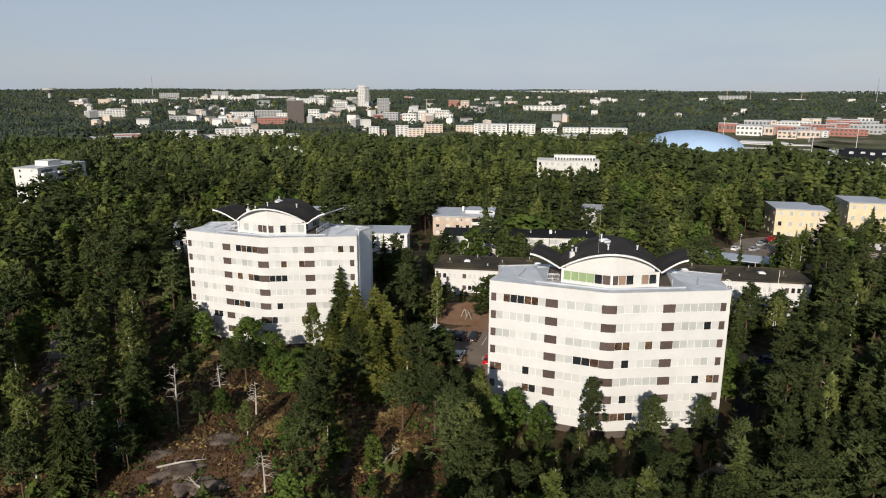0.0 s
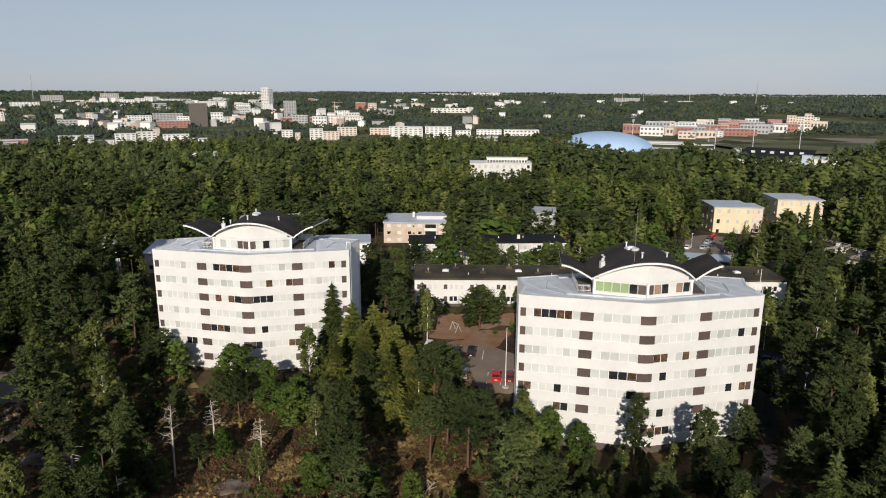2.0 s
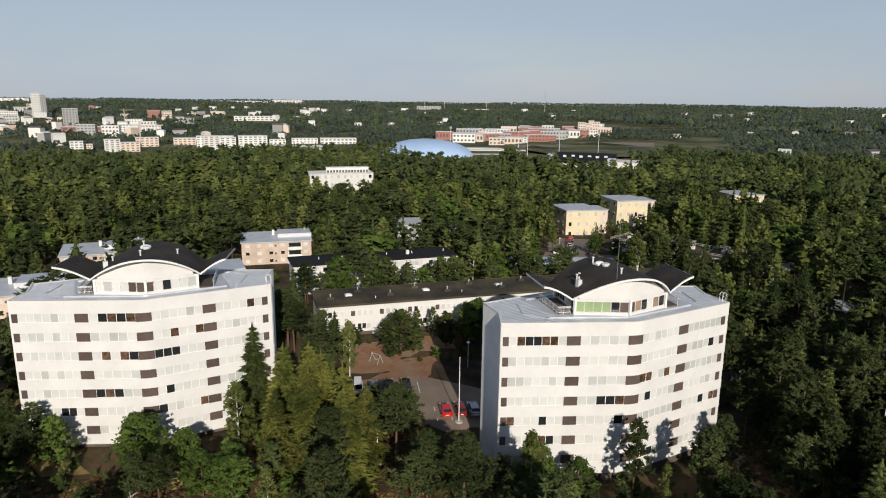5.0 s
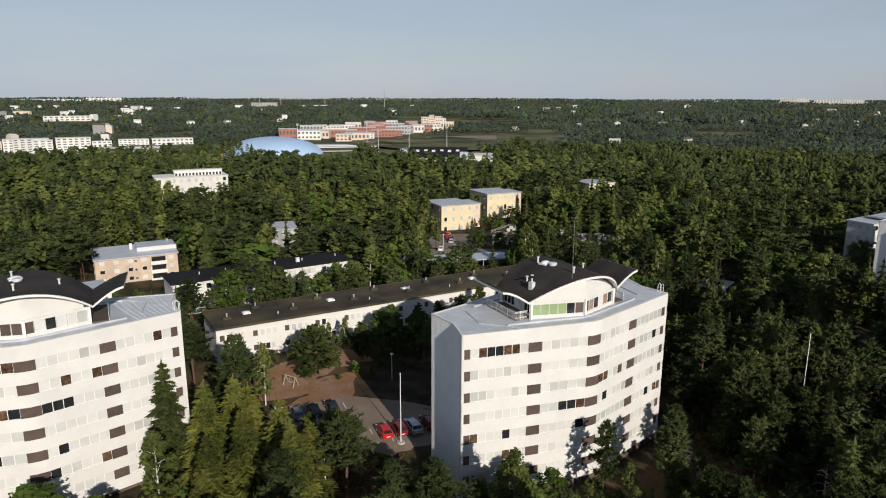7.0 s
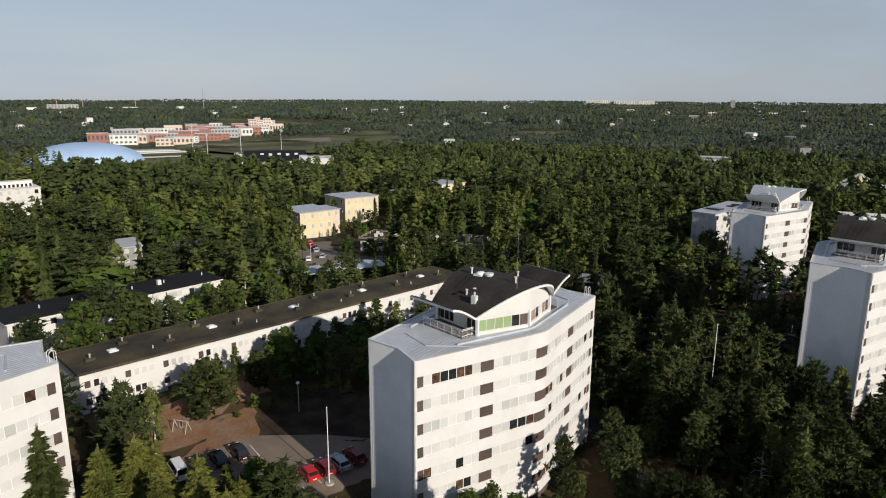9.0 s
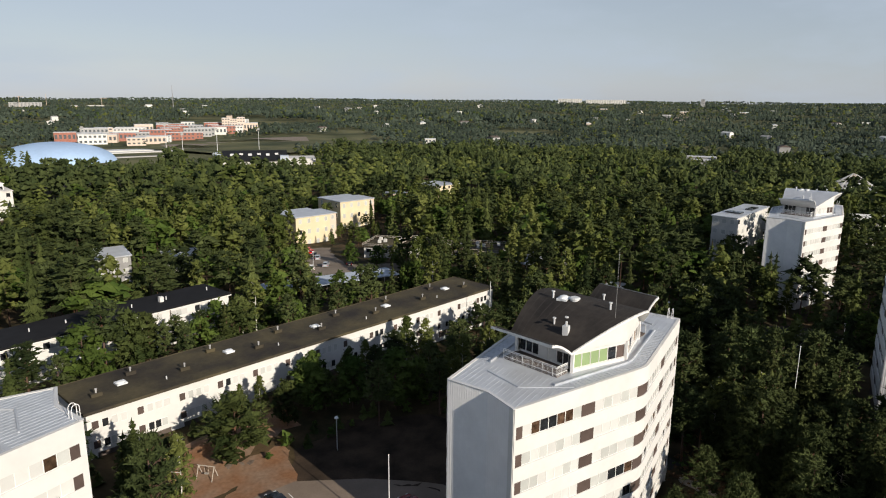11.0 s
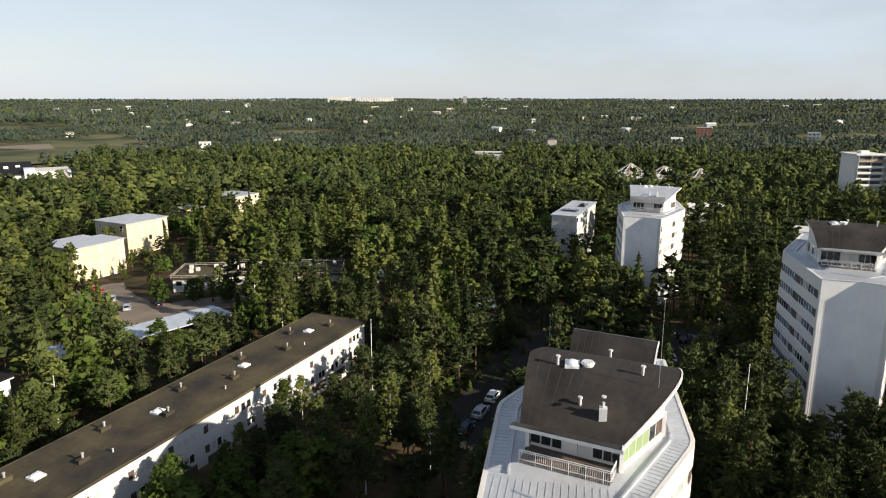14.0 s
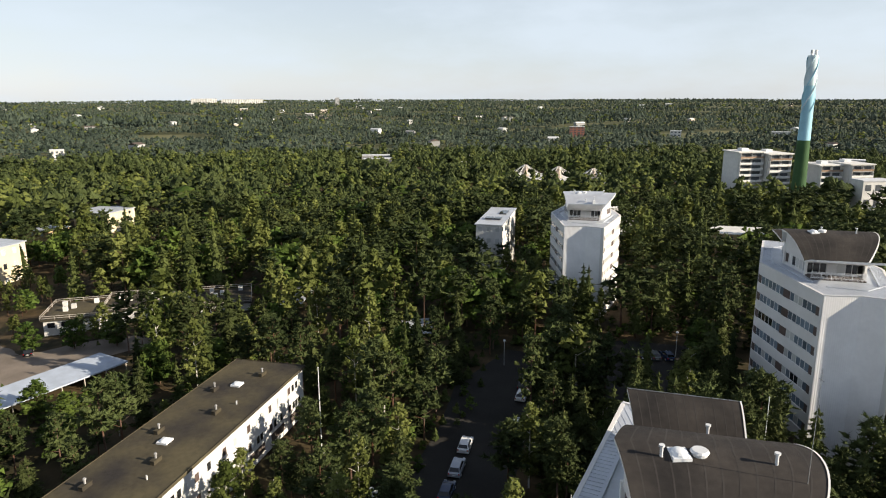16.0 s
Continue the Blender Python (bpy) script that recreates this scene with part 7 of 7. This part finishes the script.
# trees that stand out one by one: x, y, height, kind, width
SINGLE = [(36, 141.5, 9, "broad", 1.2), (42, 139, 10, "birch", 1.2), (46, 136.5, 9.5, "pine", 1.3), (52, 137, 10, "pine", 1.3), (60, 140, 10.5, "birch", 1.2), (30, 146.5, 7, "birch", 1.0), (54, 131, 9, "pine", 1.3), (44.5, 131.5, 10.5, "broad", 1.1), (50, 124.5, 11, "birch", 1.2), (55.5, 120.5, 10.5, "pine", 1.3), (46.5, 124.5, 9.5, "pine", 1.3), (58, 127, 10.5, "birch", 1.2), (41, 137.5, 9, "broad", 1.1), (60.5, 121, 10, "pine", 1.3), (66.5, 96, 12, "pine", 1.2), (71, 100.5, 12.5, "dark_spruce", 1.2), (69.5, 107.5, 11.5, "pine", 1.2), (61.5, 91.5, 11, "dark_spruce", 1.2), (72.5, 92.5, 12.5, "pine", 1.2), (57.5, 87.5, 9.5, "pine", 1.2), (76, 97, 13, "dark_spruce", 1.2), (52, 115, 9.5, "pine", 1.3), (36.5, 143.8, 8, "broad", 1.0), (49, 130, 8, "broad", 1.2), (48, 117, 8, "pine", 1.3),
          (-11.2, 125.5, 17.0, "spruce", 1.05), (-8.0, 120.5, 14.9, "olive_spruce", 1.3), (-4.3, 120.1, 14.6, "olive_spruce", 1.35), (-2.6, 119.6, 13.2, "olive_spruce", 1.3), (-6.6, 112.6, 14.2, "olive_spruce", 1.3), (-1.4, 113.6, 13.4, "olive_spruce", 1.35), (2.6, 114.4, 9.0, "olive_spruce", 1.4), (5.6, 118.4, 7.0, "spruce", 1.4), (0.5, 123.5, 8.5, "olive_spruce", 1.3), (-2.2, 128.5, 12.0, "spruce", 1.2), (8.4, 112.6, 7.5, "pine", 1.6), (7.8, 115.6, 7.5, "broad", 1.2), (-4.2, 105.5, 14.5, "olive_spruce", 1.35), (0.2, 109.0, 12.0, "olive_spruce", 1.4), (-11.5, 112.0, 12.5, "olive_spruce", 1.3),
          (3.7, 106.6, 12.6, "pine", 1.35), (5.5, 91.0, 11.7, "pine", 1.4), (0.7, 93.7, 9.7, "pine", 1.45), (4.0, 97.5, 10.0, "pine", 1.4), (8.5, 95.5, 9.5, "pine", 1.4), (10.5, 90.0, 8.5, "pine", 1.4), (-18.5, 107.0, 7.5, "broad", 1.4), (-21.5, 110.5, 7.0, "broad", 1.3), (-3.5, 84.5, 4.5, "broad", 1.1), (1.5, 80.5, 4.0, "broad", 1.1), (1.5, 154.0, 12.0, "pine", 1.5), (-15.5, 117.2, 12.0, "birch", 1.2),
          (27.1, 84.7, 12.2, "pine", 0.85), (34.0, 79.4, 11.9, "pine", 0.95), (43.5, 84.5, 9.0, "pine", 1.2), (17.4, 91.5, 7.6, "broad", 1.15), (20.5, 87.5, 7.0, "broad", 1.1), (-28.0, 120.2, 8.4, "broad", 1.55),
          (-22.5, 117.0, 6.5, "broad", 1.2), (-17.5, 112.0, 6.0, "broad", 1.4), (20.2, 141.2, 9.6, "low_pine", 1.75), (-40.5, 128.5, 9.0, "pine", 1.3), (-43.5, 131.5, 10.5, "spruce", 1.2), (-38.2, 126.0, 7.5, "broad", 1.2), (-41.5, 124.0, 8.5, "pine", 1.3), (82.7, 184.7, 7.0, "broad", 1.35), (89.7, 181.0, 6.5, "broad", 1.35), (75.7, 188.4, 7.0, "birch", 1.3), (122, 203.4, 6.5, "broad", 1.4), (123.3, 194.5, 6.5, "broad", 1.4), (124.4, 186, 6.5, "broad", 1.4), (126.8, 177.7, 6.5, "broad", 1.4), (128.5, 190.5, 9, "birch", 1.2), (131, 182, 11, "pine", 1.0), (30.5, 141.5, 7.5, "low_pine", 1.1), (38, 140.5, 7.0, "low_pine", 1.1), (8.6, 146.0, 9.2, "spruce", 1.15), (10.4, 141.5, 7.5, "pine", 1.4),
          (1.6, 149.5, 11.0, "pine", 1.5), (4.2, 141.0, 11.5, "spruce", 1.1), (27.0, 147.5, 6.5, "birch", 1.0), (67.3, 79.8, 16.4, "pine", 0.95), (68.5, 83.8, 16.9, "pine", 0.85), (64.0, 85.4, 11.0, "spruce", 1.1), (73.5, 74.8, 16.3, "pine", 1.1), (78.0, 71.5, 13.5, "pine", 1.2), (49.8, 65.9, 6.2, "broad", 1.2), (55.3, 82.0, 10.4, "pine", 1.2), (42.8, 73.1, 11.5, "pine", 1.1), (24.1, 71.7, 9.2, "pine", 1.1), (68.5, 63.0, 12.5, "pine", 1.2), (65.0, 68.5, 10.5, "pine", 1.2),
          (60.5, 71.5, 12.5, "spruce", 1.0), (93.6, 95.1, 16.3, "birch", 1.3), (108, 96, 14.0, "pine", 1.2), (99, 93.5, 13, "pine", 1.1), (130, 100, 17, "spruce", 0.9), (136.5, 86.5, 14.5, "spruce", 1.0), (132, 91.5, 12.5, "pine", 1.2), (139.5, 96, 12, "pine", 1.2), (135, 78, 12.5, "pine", 1.2), (137.5, 70, 11, "dark_spruce", 1.1), (143, 72, 11.5, "pine", 1.2), (131, 72.5, 12, "pine", 1.2), (144.5, 95.8, 12.5, "dark_spruce", 1.1), (150.5, 96.5, 11.5, "pine", 1.2), (146.5, 66.5, 10, "pine", 1.2), (134, 83, 9.5, "birch", 1.2), (77.1, 125.8, 11.4, "pine", 1.3), (88.8, 126.9, 14.6, "pine", 1.15), (61.7, 129.6, 11.2, "pine", 1.3), (99.5, 117.7, 9.6, "pine", 1.3), (68.0, 141.0, 7.9, "birch", 1.1), (63.2, 142.3, 6.6, "birch", 1.2), (167, 138.4, 12.0, "pine", 1.2), (127.9, 87.0, 16.2, "spruce", 0.95), (83.0, 118.9, 11.0, "pine", 1.2), (74.5, 121.8, 11.5, "birch", 1.2), (92.0, 117.5, 11.5, "pine", 1.25),
          (72, 128, 12.5, "pine", 1.1), (88, 124, 13, "pine", 1.2), (66, 126, 11, "birch", 1.2), (58, 134, 9.5, "birch", 1.2), (49, 141, 8.5, "birch", 1.1), (40, 145, 8.0, "broad", 1.1), (76, 134, 10, "pine", 1.1),
          (-43.4, 85.1, 8.5, "pine", 1.3), (-36.5, 84.1, 7, "pine", 1.2), (-27.9, 99.5, 5, "broad", 1.1), (-22.6, 93.2, 6, "birch", 1.2), (-15.2, 88.0, 6, "broad", 1.2), (-8.3, 84.4, 6, "broad", 1.2), (-30.8, 97.3, 5.5, "pine", 1.3), (-50.3, 105.7, 10, "pine", 1.2), (-43.6, 99.5, 8, "pine", 1.2), (-13.2, 96.4, 7, "pine", 1.3), (-38.5, 102.5, 7.5, "pine", 1.2),
          (20, 176, 12.0, "broad", 1.2), (25, 178, 14.5, "pine", 1.4), (28.5, 176, 12.5, "low_pine", 1.0), (33, 177.5, 10.5, "low_pine", 1.1), (49, 172, 10.5, "low_pine", 1.1), (12.5, 178.5, 11.0, "pine", 1.3), (-10.5, 186, 7.5, "pine", 1.4), (15, 174, 9, "pine", 1.3), (38, 176, 8.5, "pine", 1.5), (42, 174.5, 7.5, "broad", 1.2), (9, 176, 11, "spruce", 1.2), (57, 176, 12, "birch", 1.3), (62, 174, 12, "broad", 1.2)]


def single_trees():
    rng = random.Random(12)
    for x, y, h, kind, wide in SINGLE:
        plant(kind, x, y, h, rng.randrange(6), rng.uniform(0, 360), wide)


def snag(x, y, h, seed):
    """A dead standing pine, bare and grey."""
    rng = random.Random(seed)
    ob = thing("dead_pine", (x, y, height(x, y)), rng.uniform(0, 360), "bare grey dead pine with broken branches", "dead tree", "dead pines")
    part("trunk", Shape().tube((0, 0, -0.4), (0.1, 0.05, h * 0.5), 0.16, 0.11).tube((0.1, 0.05, h * 0.5), (0.0, 0.2, h), 0.11, 0.03), BARK_DEAD, ob)
    for i in range(16):
        z = h * rng.uniform(0.4, 0.97)
        a = rng.uniform(0, 6.28)
        r = (h - z) * 0.3 + 0.8
        mid = (0.5 * r * math.cos(a), 0.5 * r * math.sin(a), z + 0.1)
        s = Shape().tube((0.05, 0.1, z - 0.1), mid, 0.05, 0.035, sides=4).tube(mid, (r * math.cos(a + 0.3), r * math.sin(a + 0.3), z - 0.15), 0.035, 0.012, sides=4)
        s.tube(mid, (0.8 * r * math.cos(a - 0.5), 0.8 * r * math.sin(a - 0.5), z + 0.4), 0.025, 0.01, sides=4)
        part("branch", s, BARK_DEAD, ob)


def undergrowth():
    """Low bushes and saplings between the trunks."""
    rng = np.random.default_rng(77)
    gap = 3.4
    gx, gy = np.meshgrid(np.arange(NEAR[0], 190, gap), np.arange(NEAR[2], 200, gap))
    x, y = (gx + rng.uniform(-0.5, 0.5, gx.shape) * gap).ravel(), (gy + rng.uniform(-0.5, 0.5, gx.shape) * gap).ravel()
    bare = np.sin(x * 0.09 + 0.7) * np.sin(y * 0.11 + x * 0.03) > 0.35
    ok = ~blocked(x, y, 0.3) & ~bare & ~((x < -45) & (y < 75)) & ~((x > 75) & (y < 48))
    x, y = x[ok], y[ok]
    z = ground(x, y)
    models = [leafy_crown("broad", np.random.default_rng(900 + j), 2.0, 7, 3, 0.0, False) if j % 2 else lumps(np.array([[0, 0, 0.3], [0, 0, 0.9], [0, 0, 1.4]]), np.array([0.7, 0.5, 0.3]), 0.6, np.random.default_rng(900 + j), 7, False) for j in range(8)]
    pick = rng.integers(0, 8, len(x))
    for half, mat, label in ((0, SPRUCE, "low dark spruce saplings between the trunks"), (1, BROAD, "low leafy bushes between the trunks")):
        out = []
        for i in np.where(pick % 2 == half)[0]:
            t, s = rng.uniform(0, 6.28), rng.uniform(0.5, 1.35)
            v = models[pick[i]] * np.array([1.25 * s, 1.25 * s, s])
            out.append(np.stack([v[:, 0] * math.cos(t) - v[:, 1] * math.sin(t) + x[i], v[:, 0] * math.sin(t) + v[:, 1] * math.cos(t) + y[i], v[:, 2] + z[i] - 0.1], 1))
        tagged(new("undergrowth", soup_mesh("undergrowth", np.concatenate(out), mat)), label, "bushes", kind="stuff")


def tall_grass():
    """Dry blades standing on the sunlit clearings."""
    rng = np.random.default_rng(31)
    spots = ((-1.5, 93, 6.5, 10), (-18.5, 94.5, 4, 4), (-27, 84, 9, 7), (13, 109, 5, 3.5), (58, 72, 4, 6), (-42, 138, 3, 11))
    c = np.concatenate([np.stack([rng.normal(x, sx * 0.6, 1500), rng.normal(y, sy * 0.6, 1500)], 1) for x, y, sx, sy in spots])
    c = c[~blocked(c[:, 0], c[:, 1], -3.0)]
    z = ground(c[:, 0], c[:, 1])
    a, tall, wide = rng.uniform(0, 6.28, len(c)), rng.uniform(0.18, 0.42, len(c)), rng.uniform(0.025, 0.055, len(c))
    dx, dy = np.cos(a) * wide, np.sin(a) * wide
    tip = np.stack([c[:, 0] + rng.normal(size=len(c)) * 0.25, c[:, 1] + rng.normal(size=len(c)) * 0.25, z + tall], 1)
    v = np.stack([np.stack([c[:, 0] - dx, c[:, 1] - dy, z], 1), np.stack([c[:, 0] + dx, c[:, 1] + dy, z], 1), tip], 1).reshape(-1, 3)
    tagged(new("tall_grass", soup_mesh("tall_grass", v, DRY_GRASS)), "dry golden grass tufts on the clearings", "grass", kind="stuff")


HEATH = material("rusty heath and litter", (0.050, 0.028, 0.015), 0.95, vary=0.3, scale=0.5, fine=4, tint=(0.105, 0.058, 0.026), island=0.2)


def ground_cover():
    """Low heath, bilberry and grass tufts that break up the open slopes."""
    rng = np.random.default_rng(64)
    n = 15000
    x = np.concatenate([rng.uniform(-66, 13, n), rng.uniform(46, 74, 1800)])
    y = np.concatenate([rng.uniform(72, 121, n), rng.uniform(54, 90, 1800)])
    wild = np.sin(x * 0.41 + 1.5 * np.sin(y * 0.23)) * np.sin(y * 0.37 + 1.2 * np.sin(x * 0.29)) + 0.5 * rng.normal(size=len(x))
    for low, high, mat, label, tall in ((-9, -0.95, BROAD, "green bilberry and fern between the rocks", 0.6), (-0.95, 0.85, HEATH, "rusty heath and dry litter on the slope", 0.32), (0.85, 9, DRY_GRASS, "tufts of dry golden grass on the slope", 0.4)):
        ok = (wild > low) & (wild <= high)
        c = np.stack([x[ok], y[ok], ground(x[ok], y[ok]) + 0.06], 1)
        size = rng.uniform(0.14, 0.5, len(c))
        v = np.concatenate([lumps(c, size, tall * size * 1.3, rng, 5, False), sprays(c + [0, 0, 0.1], rng.normal(size=c.shape) * [0.6, 0.6, 0.2] + [0, 0, 0.8], size * tall * 2.6, 0.09, rng)])
        tagged(new("ground_cover", soup_mesh("ground_cover", v, mat)), label, "undergrowth", kind="stuff")


def woodland_behind():
    """Plain woodland on the side that the flight looks away from."""
    rng = np.random.default_rng(8)
    gx, gy = np.meshgrid(np.arange(-230, 230, 8.0), np.arange(-180, 160, 8.0))
    x, y = (gx + rng.uniform(-3.5, 3.5, gx.shape)).ravel(), (gy + rng.uniform(-3.5, 3.5, gx.shape)).ravel()
    a = np.degrees(np.arctan2(y - 70, x + 5))
    ok = ((a < -36) | (a > 139)) & (((y < 22) & (x < 55)) | (x < -88) | (y < -10))
    x, y = x[ok], y[ok]
    z, h, t, s = ground(x, y), rng.uniform(10, 17, len(x)), rng.uniform(0, 6.28, len(x)), rng.integers(0, 4, len(x))
    for half, kind in ((0, "pine"), (1, "spruce")):
        sel = np.where(s % 2 == half)[0]
        v = crown(kind, np.random.default_rng(70 + half), 16.0, 4)[None]
        k = (h[sel] / 16)[:, None]
        c, n = np.cos(t[sel])[:, None], np.sin(t[sel])[:, None]
        p = np.stack([(v[..., 0] * c - v[..., 1] * n) * k + x[sel][:, None], (v[..., 0] * n + v[..., 1] * c) * k + y[sel][:, None], v[..., 2] * k + z[sel][:, None]], -1).reshape(-1, 3)
        tagged(new("woodland", soup_mesh("woodland", p, LEAF[kind])), "dark green woodland around the towers", "forest", kind="stuff")


def far_forest():
    rng = np.random.default_rng(5)
    for tag, r0, r1, gap, detail, cut, trunks in (("near", 25, 300, 6.6, 3, 0.1, True), ("middle", 300, 640, 7.4, 4, 0.2, False), ("far", 640, 1500, 9.0, 5, 0.25, False), ("outer", 1500, 2600, 14, 6, 0.25, False), ("rim", 2600, 4750, 25, 6, 0.25, False)):
        x, y = scatter(rng, r0, r1, gap, -34, 138 if tag in ("near", "middle") else 127)
        if tag not in ("near", "middle"):
            # meadows, roads and gardens open between the far woods
            open_land = np.sin(x * 0.0083 + 2.1 * np.sin(y * 0.0031)) * np.sin(y * 0.0107 + 1.6 * np.sin(x * 0.0043)) + 0.35 * np.sin(x * 0.031) * np.sin(y * 0.027)
            keep = open_land < 0.62
            x, y = x[keep], y[keep]
        if tag == "near":
            zone = (x > NEAR[0]) & (x < NEAR[1]) & (y > NEAR[2]) & (y < NEAR[3]) & ((x - 30) * 0.4 + (y - 40) <= 165)
            x, y = x[~zone], y[~zone]
        k = kinds_for(rng, x, y, (0.4, 0.17, 0.34, 0.09) if tag in ("near", "middle") else (0.48, 0.42, 0.08, 0.02))
        if tag in ("outer", "rim"):
            h = rng.uniform(11, 19, len(x)) * (1 + 0.3 * np.sin(x * 0.0061 + 2 * np.sin(y * 0.0023)) * np.sin(y * 0.0047 + 1.7 * np.sin(x * 0.0019)))
        else:
            h = np.array([16.0, 16.5, 15.0, 11.5])[k] * rng.uniform(0.62, 1.22, len(x))
            # groves and hollows
            h = h * (1 + 0.16 * np.sin(x * 0.043 + 2 * np.sin(y * 0.011)) * np.sin(y * 0.037 + 1.7 * np.sin(x * 0.013)))
            if tag == "far":
                h = h * 0.66
            h = np.minimum(h, tallest(x, y) * rng.uniform(0.6, 1.0, len(x)))
        z = ground(x, y)
        soups = {0: [], 1: [], 2: [], 3: []}
        stems = []
        for kk in range(4):
            idx = np.where(k == kk)[0]
            tv = [crown(MIX[kk], np.random.default_rng(300 + kk * 10 + j), 16.0, detail, cut) for j in range(5)]
            pick = rng.integers(0, 5, len(idx))
            for j in range(5):
                sel = idx[pick == j]
                if not len(sel):
                    continue
                t = rng.uniform(0, 2 * np.pi, len(sel))
                wide = rng.uniform(0.9, 1.5, len(sel)) * {"near": 1.0, "middle": 1.05, "far": 1.45, "outer": 1.5, "rim": 1.9}[tag]
                s = h[sel] / 16.0
                v = tv[j][None]
                cx = (v[..., 0] * np.cos(t)[:, None] - v[..., 1] * np.sin(t)[:, None]) * (s * wide)[:, None] + x[sel][:, None]
                cy = (v[..., 0] * np.sin(t)[:, None] + v[..., 1] * np.cos(t)[:, None]) * (s * wide)[:, None] + y[sel][:, None]
                cz = v[..., 2] * s[:, None] + z[sel][:, None]
                soups[kk].append(np.stack([cx, cy, cz], -1).reshape(-1, 3))
            if trunks:
                for i in idx:
                    b = np.array([x[i], y[i], z[i] - 0.5])
                    for q in range(3):
                        a0, a1 = 2.094 * q, 2.094 * (q + 1)
                        p0, p1 = b + 0.2 * np.array([math.cos(a0), math.sin(a0), 0]), b + 0.2 * np.array([math.cos(a1), math.sin(a1), 0])
                        stems.append(np.array([p0, p1, b + np.array([0, 0, h[i] * 0.9])]))
        for kk in range(4):
            if soups[kk]:
                # beyond 640 m pines and spruces take the haze-tinted colour
                me = soup_mesh("woodland", np.concatenate(soups[kk]), HAZY_CONIFER if tag in ("far", "outer", "rim") and kk < 2 else LEAF[MIX[kk]])
                tagged(new("woodland", me), {"pine": "dark green pine woodland on rolling ground", "spruce": "pointed spruces among the woodland", "birch": "yellow-green birches among the woodland",
                                             "broad": "leafy broad-leaved trees among the woodland"}[MIX[kk]], "forest", kind="stuff")
        if stems:
            tagged(new("woodland_trunks", soup_mesh("woodland_trunks", np.concatenate(stems), BARK)), "reddish pine trunks of the woodland", "forest", kind="stuff")


single_trees()
near_trees()
for i, (x, y, h) in enumerate(((-33.7, 96.1, 10.4), (-29.8, 105.5, 6.4), (-22.7, 99.8, 5.6), (-17, 78, 6), (-37.5, 85, 7.5), (-41, 101, 7), (46, 66, 7), (-46, 96, 8), (52, 70, 6))):
    snag(x, y, h, i)
undergrowth()
tall_grass()
ground_cover()
woodland_behind()
far_forest()
